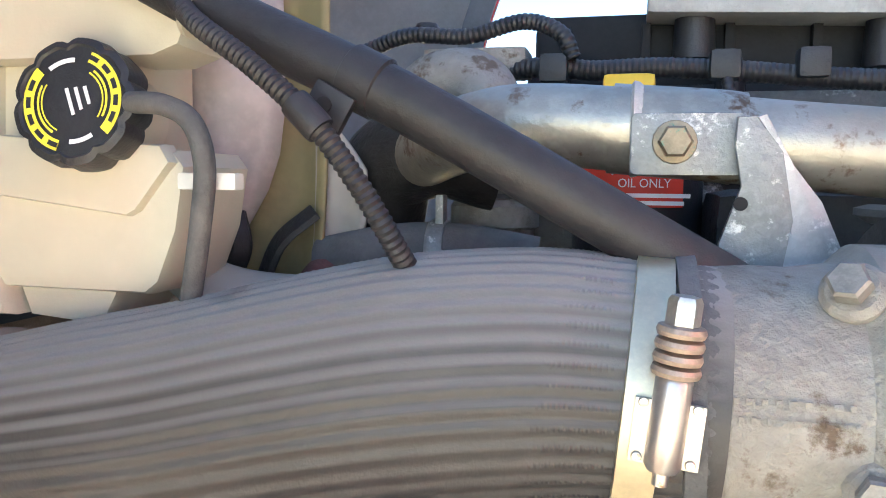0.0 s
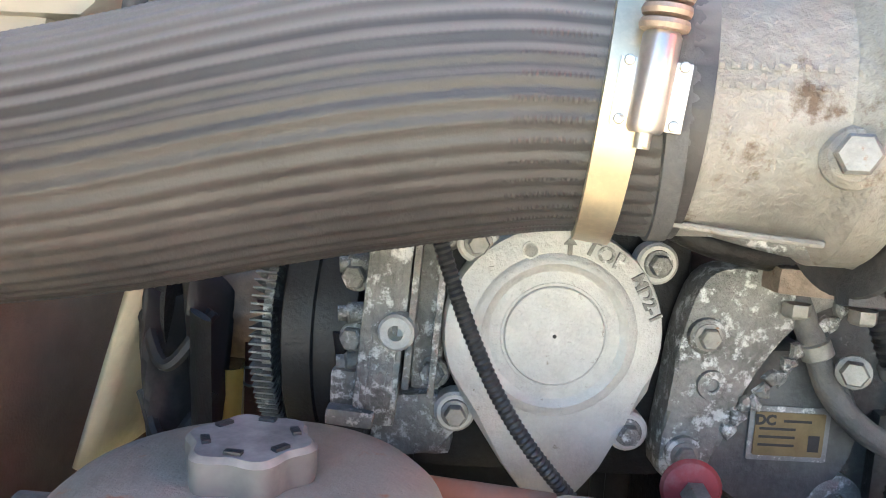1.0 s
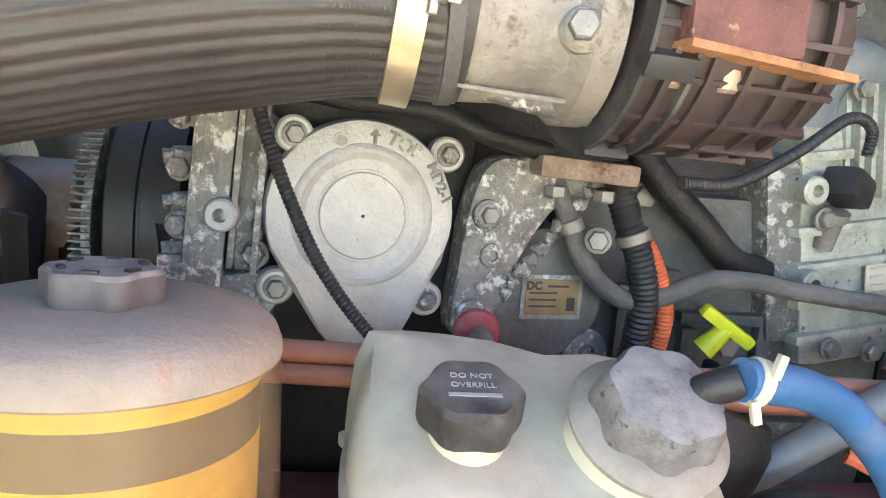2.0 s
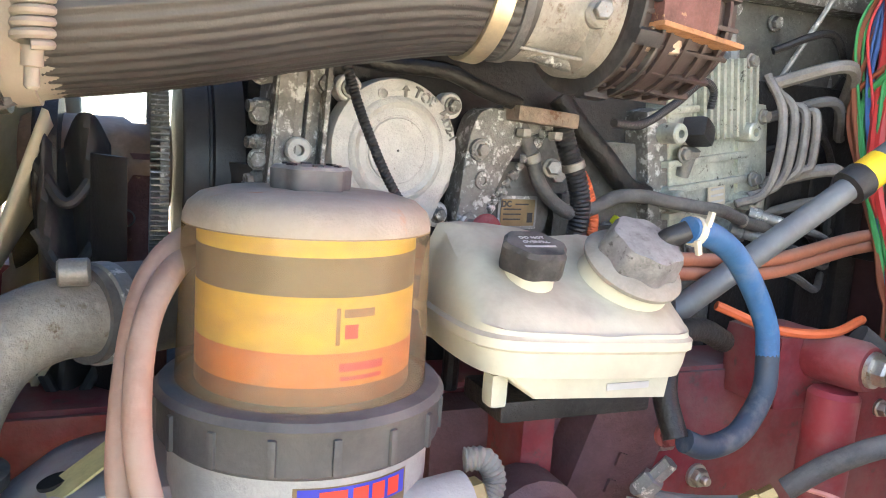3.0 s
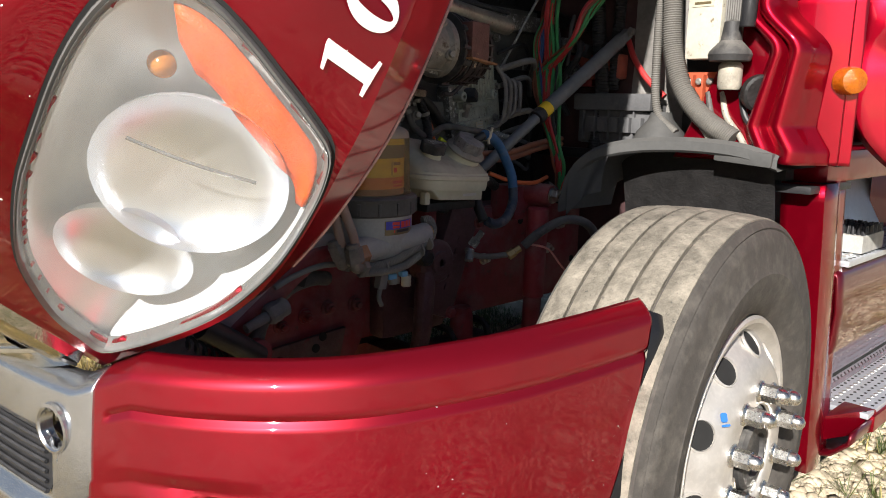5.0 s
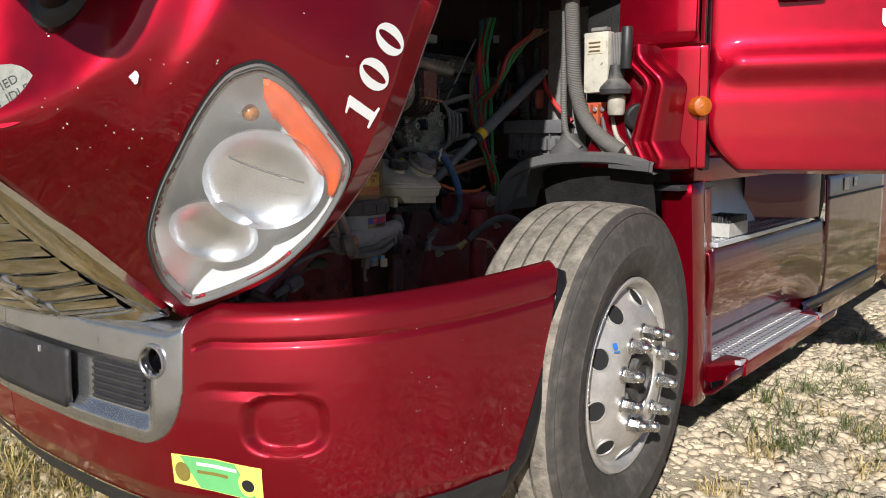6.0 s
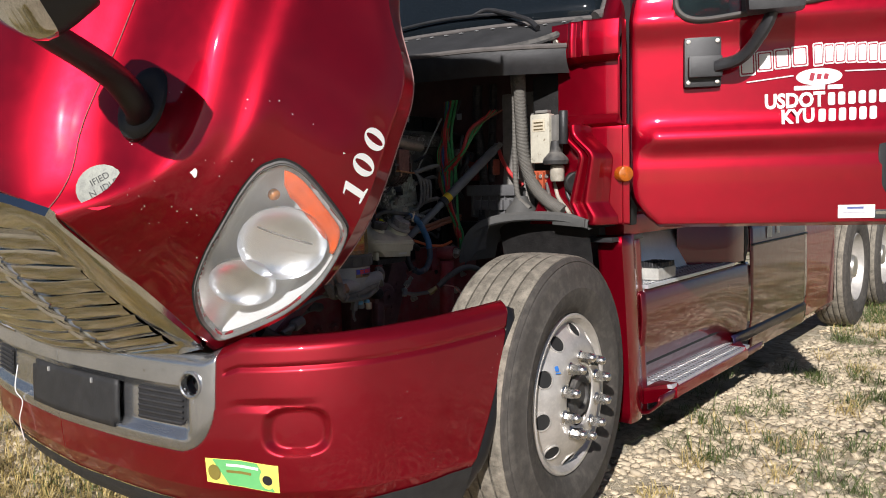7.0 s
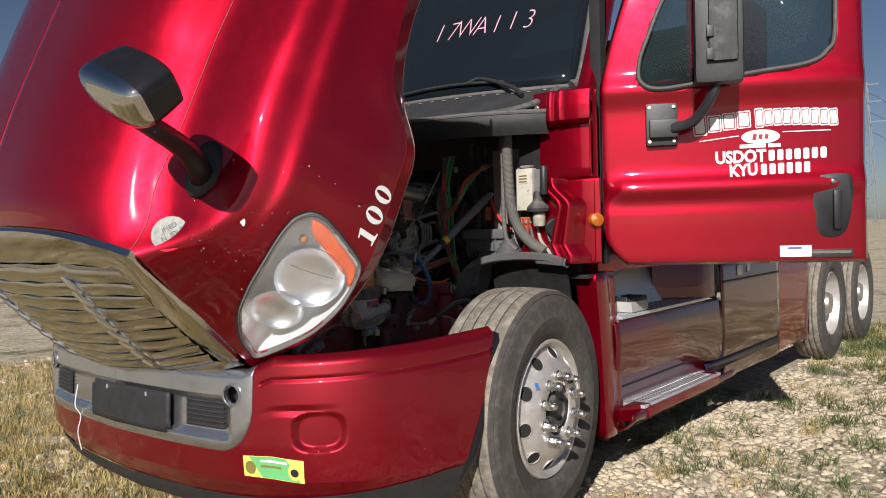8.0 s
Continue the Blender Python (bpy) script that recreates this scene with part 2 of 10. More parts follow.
def text(name, body, size, m, material, parent, bold=0.0, shear=0.0, squash=1.0, depth=0.0008, label=""):
    """Lettering as a thin mesh at the pose m, its middle at m's origin."""
    c = bpy.data.curves.new(name, "FONT")
    c.body, c.size, c.align_x, c.align_y = body, size, "CENTER", "CENTER"
    c.extrude, c.offset, c.shear, c.resolution_u = depth, bold, shear, 3
    tmp = bpy.data.objects.new(name, c)
    scene.collection.objects.link(tmp)
    dg = bpy.context.evaluated_depsgraph_get()
    bm = bmesh.new()
    bm.from_mesh(tmp.evaluated_get(dg).to_mesh())
    bpy.data.objects.remove(tmp)
    bpy.data.curves.remove(c)
    bm.transform(m @ Matrix.Diagonal((squash, 1, 1, 1)))
    return part(name, bm, material, parent, label, smooth=False)


def catmull(rows, u):
    """The point at u (0 to len - 1) on a smooth line through rows of Vectors."""
    i = min(int(u), len(rows) - 2)
    t = u - i
    b, c = rows[i], rows[i + 1]
    a = rows[i - 1] if i > 0 else 2 * b - c
    d = rows[i + 2] if i + 2 < len(rows) else 2 * c - b
    return 0.5 * (2 * b + (c - a) * t + (2 * a - 5 * b + 4 * c - d) * t * t + (3 * b - a - 3 * c + d) * t ** 3)


# ---- ground ----
def ground_height(x, y):
    h = 0.020 * noise.noise((x * 0.5, y * 0.5, 0.3)) + 0.012 * noise.noise((x * 1.7, y * 1.7, 3.1))
    far = max(0.0, 1 - math.hypot(x, y) / 12)
    bank = 0.10 * max(0.0, min(1.0, (y - 0.2) / 1.2)) * max(0.0, min(1.0, (1.5 - x) / 1.5)) * far
    return h * far + bank - 0.01


def build_ground():
    m = bpy.data.materials.new("limestone_yard")
    m.use_nodes = True
    nt = m.node_tree
    b, N, L = nt.nodes["Principled BSDF"], nt.nodes.new, nt.links.new
    co = N("ShaderNodeTexCoord").outputs["Object"]

    def tex(kind, s, **k):
        n = N(kind)
        n.inputs["Scale"].default_value = s
        for key, v in k.items():
            n.inputs[key].default_value = v
        L(co, n.inputs["Vector"])
        return n

    def ramp(fac, *stops):
        r = N("ShaderNodeValToRGB")
        e = r.color_ramp.elements
        while len(e) < len(stops):
            e.new(0.5)
        for el, (p, c) in zip(e, stops):
            el.position, el.color = p, (*c, 1)
        L(fac, r.inputs[0])
        return r.outputs[0]

    def mixc(fac, a, c):
        x = N("ShaderNodeMix")
        x.data_type = "RGBA"
        L(fac, x.inputs[0]), L(a, x.inputs[6]), L(c, x.inputs[7])
        return x.outputs[2]

    stones = tex("ShaderNodeTexVoronoi", 26.0, Randomness=1.0)
    tone = ramp(stones.outputs["Color"], (0.1, (0.34, 0.28, 0.19)), (0.5, (0.54, 0.47, 0.34)), (0.9, (0.68, 0.61, 0.47)))
    dirt = ramp(tex("ShaderNodeTexNoise", 7.0, Detail=6.0).outputs["Fac"], (0.35, (0.32, 0.265, 0.185)), (0.65, (0.55, 0.47, 0.345)))
    cover = ramp(tex("ShaderNodeTexNoise", 1.3, Detail=5.0, Roughness=0.65).outputs["Fac"], (0.40, (0, 0, 0)), (0.55, (1, 1, 1)))
    col = mixc(cover, dirt, tone)
    green = ramp(tex("ShaderNodeTexNoise", 40.0, Detail=4.0).outputs["Fac"], (0.35, (0.055, 0.06, 0.018)), (0.65, (0.20, 0.17, 0.07)))
    patch = ramp(tex("ShaderNodeTexNoise", 0.9, Detail=6.0, Roughness=0.7).outputs["Fac"], (0.54, (0, 0, 0)), (0.62, (0.8, 0.8, 0.8)))
    col = mixc(patch, col, green)
    L(col, b.inputs["Base Color"])
    b.inputs["Roughness"].default_value, b.inputs["Specular IOR Level"].default_value = 0.95, 0.1
    k = N("ShaderNodeBump")
    k.inputs["Strength"].default_value, k.inputs["Distance"].default_value = 0.8, 0.02
    L(tex("ShaderNodeTexNoise", 38.0, Detail=6.0, Roughness=0.7).outputs["Fac"], k.inputs["Height"])
    L(k.outputs[0], b.inputs["Normal"])
    bm = bmesh.new()
    ring = [-2500, -600, -150, -60, -25, -15, -10, -8] + [-7 + 0.25 * i for i in range(69)] + [11, 13, 17, 25, 60, 150, 600, 2500]
    vs = [[bm.verts.new((x, y, ground_height(x, y))) for y in ring] for x in ring]
    for i in range(len(ring) - 1):
        for j in range(len(ring) - 1):
            bm.faces.new((vs[i][j], vs[i + 1][j], vs[i + 1][j + 1], vs[i][j + 1]))
    single("ground", bm, m, "pale limestone gravel yard with dry dirt and grass", "ground", kind="structure")

    # loose stones
    rng = random.Random(5)
    stone_m = mat("limestone", (0.52, 0.435, 0.31), 0.9, 0.0, 0.38, 11.0, 0.9, 60.0, dust=0.5, dust_col=(0.33, 0.255, 0.16))
    base = bmesh.new()
    bmesh.ops.create_icosphere(base, subdivisions=1, radius=1.0)
    bv, bf = [v.co.copy() for v in base.verts], [[v.index for v in f.verts] for f in base.faces]
    base.free()
    verts, faces = [], []
    for k in range(76000):
        x, y = rng.uniform(-2.6, 9.5), -1.05 - 4.4 * rng.random() ** 1.2
        if k % 6 == 0:
            x, y = rng.uniform(-2.2, 2.0), rng.uniform(-0.8, 5.5)
        if noise.noise((x * 0.8, y * 0.8, 7)) < -0.55 + 0.3 * rng.random():
            continue
        s = rng.choice((0.006, 0.007, 0.009, 0.010, 0.012, 0.014, 0.017, 0.021, 0.026, 0.034)) * rng.uniform(0.7, 1.2)
        q = Euler((rng.uniform(-0.4, 0.4), rng.uniform(-0.4, 0.4), rng.uniform(0, 6.3))).to_matrix()
        d = Vector((s * rng.uniform(0.8, 1.5), s * rng.uniform(0.7, 1.1), s * rng.uniform(0.35, 0.7)))
        o = Vector((x, y, ground_height(x, y) + d.z * rng.uniform(-0.35, 0.3)))
        n0 = len(verts)
        for v in bv:
            j = 1 + 0.55 * noise.noise(v * 1.5 + Vector((k, 0, 0)))
            verts.append(q @ Vector((v.x * d.x * j, v.y * d.y * j, v.z * d.z * j)) + o)
        faces += [[n0 + i for i in f] for f in bf]
    me = bpy.data.meshes.new("loose_stones")
    me.from_pydata(verts, [], faces)
    me.polygons.foreach_set("use_smooth", [True] * len(faces))
    me.materials.append(stone_m)
    tagged(new("loose_stones", me), "loose pale limestone chips on the yard", "gravel", kind="stuff")

    # grass: green tufts among the stones, straw in front of the bumper
    green_m = mat("green_grass", (0.075, 0.105, 0.025), 0.6, 0.0, 0.5, 3.0, spots=0.3, spot_col=(0.34, 0.28, 0.12))
    straw_m = mat("straw_grass", (0.43, 0.33, 0.13), 0.7, 0.0, 0.35, 5.0, spots=0.2, spot_col=(0.20, 0.18, 0.05))
    kinds = {"green_grass": ([], []), "straw_grass": ([], [])}
    for tuft in range(8680):
        blades, flop = rng.randint(12, 26), 1.6
        if tuft >= 8500:
            # long drooping tufts in the gravel beside the truck
            x, y = rng.uniform(0.1, 6.5), -1.28 - 2.6 * rng.random() ** 1.2
            name, h, blades, flop = "green_grass" if rng.random() < 0.85 else "straw_grass", rng.uniform(0.07, 0.15), rng.randint(26, 46), 2.3
        elif tuft % 12 == 5:
            x, y = rng.uniform(0.1, 2.0), rng.uniform(-0.8, 1.3)
            name, h = "green_grass", rng.uniform(0.05, 0.13)
        elif tuft % 13 < 9:
            x, y = rng.uniform(-2.7, 0.9), -1.35 + 6.5 * rng.random() ** 1.6
            if x > -0.9 and y < -0.9:
                continue
            name = "straw_grass" if rng.random() < 0.82 else "green_grass"
            h = rng.uniform(0.04, 0.12)
        else:
            x, y = rng.uniform(-1.5, 9.5), -0.3 - 4.6 * rng.random()
            if tuft % 13 == 12:
                x, y = rng.uniform(4.3, 10.5), -1.2 - 2.2 * rng.random() ** 1.5
            elif noise.noise((x * 0.9, y * 0.9, 20)) < 0.0 + 0.35 * rng.random():
                continue
            name, h = "green_grass" if rng.random() < 0.75 else "straw_grass", rng.uniform(0.05, 0.15)
        verts, faces = kinds[name]
        for _ in range(blades):
            a, lean = rng.uniform(0, 6.3), rng.uniform(0.3, flop)
            bx, by = x + rng.gauss(0, 0.045), y + rng.gauss(0, 0.045)
            hh = h * rng.uniform(0.5, 1.3)
            o = Vector((bx, by, ground_height(bx, by) - 0.005))
            w = Vector((-math.sin(a), math.cos(a), 0)) * rng.uniform(0.0012, 0.0026)
            o1 = o + Vector((math.cos(a) * lean * 0.35, math.sin(a) * lean * 0.35, 0.62)) * hh
            o2 = o + Vector((math.cos(a) * lean, math.sin(a) * lean, max(0.06, 1 - 0.48 * lean))) * hh
            n0 = len(verts)
            verts += [o - w, o + w, o1 - w * 0.8, o1 + w * 0.8, o2]
            faces += [[n0, n0 + 1, n0 + 3, n0 + 2], [n0 + 2, n0 + 3, n0 + 4]]
    for name, material, label in (("green_grass", green_m, "sparse green grass tufts growing in the gravel"), ("straw_grass", straw_m, "straw-dry grass in front of the bumper")):
        me = bpy.data.meshes.new(name)
        me.from_pydata(kinds[name][0], [], kinds[name][1])
        me.materials.append(material)
        tagged(new(name, me), label, "grass", kind="stuff")


build_ground()


# ---- hood, tilted forward on its hinge ----
PIVOT = Vector((-1.10, 0, 0.82))
TILT_HOOD = Matrix.Translation(PIVOT) @ Matrix.Rotation(radians(-58), 4, "Y") @ Matrix.Translation(-PIVOT)


def station(*rows, lift=0.05, lip=1.0):
    """Half a cross section from the middle of the hood to the crease over the wheel, lift metres above the edge, and the lip under it."""
    v = [Vector(r) for r in rows]
    edge = v[-1].copy()
    v[-1] = edge + Vector((0, 0, lift))
    return v + [v[-1] + Vector((0.03, -0.045, -lift - 0.035)) * lip]


STATIONS = [
    station((-0.955, 0, 1.575), (-0.96, 0.35, 1.568), (-0.965, 0.63, 1.52), (-0.985, 0.82, 1.43), (-1.005, 0.795, 1.28), (-1.03, 0.77, 1.15), (-1.06, 0.745, 1.0), (-1.09, 0.725, 0.805), lift=-0.012, lip=0.3),
    station((-0.88, 0, 1.625), (-0.88, 0.35, 1.617), (-0.875, 0.65, 1.555), (-0.87, 0.90, 1.40), (-0.85, 0.97, 1.29), (-0.86, 1.01, 1.16), (-0.88, 1.03, 1.00), (-0.92, 1.035, 0.79), lift=0.014, lip=0.3),
    station((-0.74, 0, 1.668), (-0.74, 0.36, 1.657), (-0.73, 0.66, 1.59), (-0.71, 0.89, 1.45), (-0.69, 1.04, 1.29), (-0.67, 1.14, 1.19), (-0.68, 1.20, 1.03), (-0.71, 1.215, 0.835), lip=0.75),
    station((-0.55, 0, 1.712), (-0.54, 0.36, 1.70), (-0.51, 0.67, 1.63), (-0.48, 0.89, 1.50), (-0.47, 1.06, 1.36), (-0.46, 1.18, 1.22), (-0.45, 1.24, 1.06), (-0.45, 1.255, 0.885)),
    station((-0.36, 0, 1.745), (-0.35, 0.37, 1.73), (-0.33, 0.67, 1.66), (-0.32, 0.90, 1.53), (-0.31, 1.07, 1.39), (-0.30, 1.19, 1.25), (-0.29, 1.25, 1.08), (-0.285, 1.26, 0.92)),
    station((-0.20, 0, 1.77), (-0.20, 0.38, 1.755), (-0.19, 0.68, 1.69), (-0.18, 0.91, 1.55), (-0.17, 1.08, 1.41), (-0.16, 1.19, 1.29), (-0.15, 1.245, 1.18), (-0.145, 1.26, 1.07)),
    station((0.08, 0, 1.815), (0.08, 0.39, 1.80), (0.09, 0.70, 1.73), (0.10, 0.93, 1.58), (0.10, 1.09, 1.44), (0.10, 1.19, 1.33), (0.10, 1.24, 1.24), (0.10, 1.26, 1.15)),
    station((0.36, 0, 1.87), (0.37, 0.41, 1.845), (0.39, 0.73, 1.765), (0.41, 0.96, 1.64), (0.42, 1.11, 1.5), (0.43, 1.19, 1.38), (0.43, 1.235, 1.27), (0.43, 1.25, 1.16)),
]
NS, NC = len(STATIONS) - 1, len(STATIONS[0]) - 1


RIDGES = ((-1.0, 0.0), (0.0, 0.0), (1.2, 0.0), (2.0, -0.010), (2.35, -0.022), (2.68, -0.040), (2.95, -0.036), (3.4, 0.002), (3.85, 0.038), (4.05, 0.040), (4.4, 0.027), (4.7, 0.024), (5.15, 0.006), (5.7, 0.0), (9.0, 0.0), (10.0, 0.0))


def crease(c):
    """Height of the ridges that run along the hood over its plain form."""
    for i in range(1, len(RIDGES) - 2):
        (p, f), (a, h), (b, k), (q, g) = RIDGES[i - 1:i + 3]
        if c <= b:
            t, w = (c - a) / (b - a), b - a
            m, n = (k - f) / (b - p) * w, (g - h) / (q - a) * w
            return h + t * (m + t * (3 * (k - h) - 2 * m - n + t * (m + n - 2 * (k - h))))
    return 0.0


def hood_point(s, c, side=-1, off=0.0):
    """The tilted hood's surface at station s and across c, off metres outside it."""
    s, c = min(max(s, 0), NS), min(max(c, 0), NC)
    across = lambda r, b: catmull(r[:-1], b) if b < NC - 1 else r[-2].lerp(r[-1], b - NC + 1)
    f = lambda a, b: catmull([across(r, b) for r in STATIONS], a)
    p = f(s, c)
    w = max(0.0, min(1.0, (s + 1.4) / 3.2))
    h = crease(c) * w * w * (3 - 2 * w)
    a = radians(8 + 11 * c)
    p = p + Vector((-0.15, math.sin(a), math.cos(a))) * h
    if off:
        e = 0.02
        n = (f(min(s + e, NS), c) - f(max(s - e, 0), c)).cross(f(s, min(c + e, NC)) - f(s, max(c - e, 0))).normalized()
        if n.z + n.y < 0:
            n = -n
        p = p + n * off
    return TILT_HOOD @ Vector((p.x, p.y * -side * -1 if side > 0 else -p.y, p.z))


LAMP = smooth_loop([(0.16, 6.82), (0.17, 6.62), (0.20, 6.38), (0.30, 6.08), (0.42, 5.80), (0.60, 5.54), (0.86, 5.29), (1.22, 5.13), (1.52, 5.08), (1.77, 5.12), (1.90, 5.22), (2.00, 5.36), (2.03, 5.60), (2.00, 5.88), (1.96, 6.20), (1.94, 6.56), (1.91, 6.83), (1.78, 6.93), (1.58, 6.95), (1.34, 6.95), (1.10, 6.93), (0.84, 6.92), (0.58, 6.90), (0.34, 6.88)], 3)
LAMP_MID = (1.10, 6.2)


def lamp_at(k, f):
    x, y = LAMP[k % len(LAMP)]
    return LAMP_MID[0] + (x - LAMP_MID[0]) * f, LAMP_MID[1] + (y - LAMP_MID[1]) * f


def in_lamp(s, c, f=0.97):
    hit, n = False, len(LAMP)
    for k in range(n):
        (x1, y1), (x2, y2) = lamp_at(k, f), lamp_at(k + 1, f)
        if (y1 > c) != (y2 > c) and s < (x2 - x1) * (c - y1) / (y2 - y1) + x1:
            hit = not hit
    return hit


LENS = bpy.data.materials.new("hazy_lens")
LENS.use_nodes = True
_n, _l = LENS.node_tree.nodes.new, LENS.node_tree.links.new
_b = LENS.node_tree.nodes["Principled BSDF"]
_b.inputs["Base Color"].default_value, _b.inputs["Roughness"].default_value = (0.80, 0.79, 0.75, 1), 0.10
_t, _m, _z = _n("ShaderNodeBsdfTransparent"), _n("ShaderNodeMixShader"), _n("ShaderNodeTexNoise")
_z.inputs["Scale"].default_value, _z.inputs["Detail"].default_value = 6.0, 4.0
_r = _n("ShaderNodeMapRange")
_r.inputs["To Min"].default_value, _r.inputs["To Max"].default_value = 0.03, 0.20
_l(_z.outputs["Fac"], _r.inputs[0]), _l(_r.outputs[0], _m.inputs[0])
_l(_t.outputs[0], _m.inputs[1]), _l(_b.outputs[0], _m.inputs[2])
_l(_m.outputs[0], LENS.node_tree.nodes["Material Output"].inputs["Surface"])
REFLECTOR = mat("lamp_reflector", (0.88, 0.91, 0.95), 0.30, 0.96, 0.02, 8.0)
REFLECT_GREY = mat("lamp_housing", (0.88, 0.90, 0.90), 0.30, 0.40, 0.05, 8.0, 0.1, 30.0)
LAMP_RIM = mat("lamp_rim_plastic", (0.19, 0.19, 0.185), 0.22, 0.2, 0.15, 12.0, dust=0.2, dust_col=(0.42, 0.40, 0.36))


def headlight(side, hood):
    def sheet(f0, f1, off0, off1, rings=8):
        bm, prev, n = bmesh.new(), None, len(LAMP)
        for i in range(rings + 1):
            t = i / rings
            f = f0 + (f1 - f0) * t
            o = off0(f) if callable(off0) else off0 + (off1 - off0) * t
            ring = [bm.verts.new(hood_point(*lamp_at(k, f), side, o)) for k in range(n)]
            if prev:
                for k in range(n):
                    bm.faces.new((prev[k], prev[(k + 1) % n], ring[(k + 1) % n], ring[k]))
            prev = ring
        bm.faces.new(prev)
        return bm
    lamp = part("headlight", sheet(1.0, 0.02, lambda f: -0.015 - 0.085 * (1 - f ** 2) ** 0.5, 0, 8), REFLECT_GREY, hood, "hazy swept-back headlight with an amber corner")
    lens = part("lens", sheet(1.0, 0.02, lambda f: 0.004 + 0.022 * (1 - f ** 2), 0, 8), LENS, lamp, "weathered clear plastic lens")
    # rim, then a near-black ring painted for the shade of the gap
    bm, n, rows = bmesh.new(), len(LAMP), []
    for f, o in ((0.958, -0.012), (0.962, 0.009), (0.974, 0.012), (0.978, 0.009), (0.993, 0.012), (1.008, 0.006), (1.012, -0.02)):
        rows.append([bm.verts.new(hood_point(*lamp_at(k, f), side, o)) for k in range(n)])
    for p, q in zip(rows, rows[1:]):
        for k in range(n):
            bm.faces.new((p[k], p[(k + 1) % n], q[(k + 1) % n], q[k]))
    part("rim", bm, LAMP_RIM, lamp, "dull grey plastic rim")
    bm, rows = bmesh.new(), []
    for f, o in ((1.01, 0.003), (1.035, 0.0035)):
        rows.append([bm.verts.new(hood_point(*lamp_at(k, f), side, o)) for k in range(n)])
    for k in range(n):
        bm.faces.new((rows[0][k], rows[0][(k + 1) % n], rows[1][(k + 1) % n], rows[1][k]))
    part("gap_shade", bm, SHADE_BLACK, lamp)
    # amber corner reflector
    bm = bmesh.new()
    rows = []
    for k in range(33, 54):
        wide = 0.26 * min(1.0, (k - 32) / 3) ** 0.5 * min(1.0, (54.5 - k) / 7.0)
        rows.append([bm.verts.new(hood_point(*lamp_at(k, 0.905 - wide * j / 3), side, -0.006 - 0.012 * j / 3)) for j in range(4)])
    for p, q in zip(rows, rows[1:]):
        for k in range(3):
            bm.faces.new((p[k], p[k + 1], q[k + 1], q[k]))
    thick(part("amber_reflector", bm, AMBER, lamp, "orange side reflector"), 0.006)
    # bowls and bulb
    for s, c, r, dep in ((1.27, 6.15, 0.115, 0.060), (0.68, 6.28, 0.090, 0.050)):
        o, a = hood_point(s, c, side, -0.075), hood_point(s, c, side, 0.02)
        m = axis(o, a)
        prof = [(r * math.sin(t), dep * (1 - math.cos(t))) for t in [0.02 + 1.5 * i / 10 for i in range(11)]]
        part("reflector_bowl", L_(prof, m, 36, None, False), REFLECTOR, lamp, "mirrored reflector bowl")
    o = hood_point(1.60, 5.57, side, -0.045)
    part("bulb", L_([(0.004, -0.012), (0.014, -0.006), (0.016, 0.004), (0.009, 0.014), (0.001, 0.017)], axis(o, hood_point(1.60, 5.57, side, 0.0)), 20), mat("amber_bulb_glass", (0.42, 0.15, 0.02), 0.15, 0.0, 0.1, coat=0.5), lamp, "amber bulb")
    ends = [hood_point(1.25, 5.66, side, -0.015), hood_point(1.50, 6.5, side, -0.015)]
    sag = hood_point(1.33, 6.08, side, -0.015) - (ends[0] + ends[1]) / 2
    part("brow", T_([ends[0] + (ends[1] - ends[0]) * k / 8 + sag * 0.45 * math.sin(math.pi * k / 8) for k in range(9)], 0.0022, seg=8), LAMP_RIM, lamp)


FIBRE = mat("bare_fibreglass", (0.20, 0.20, 0.205), 0.7, 0.0, 0.12, 6.0, 0.2, 120.0, dust=0.3)


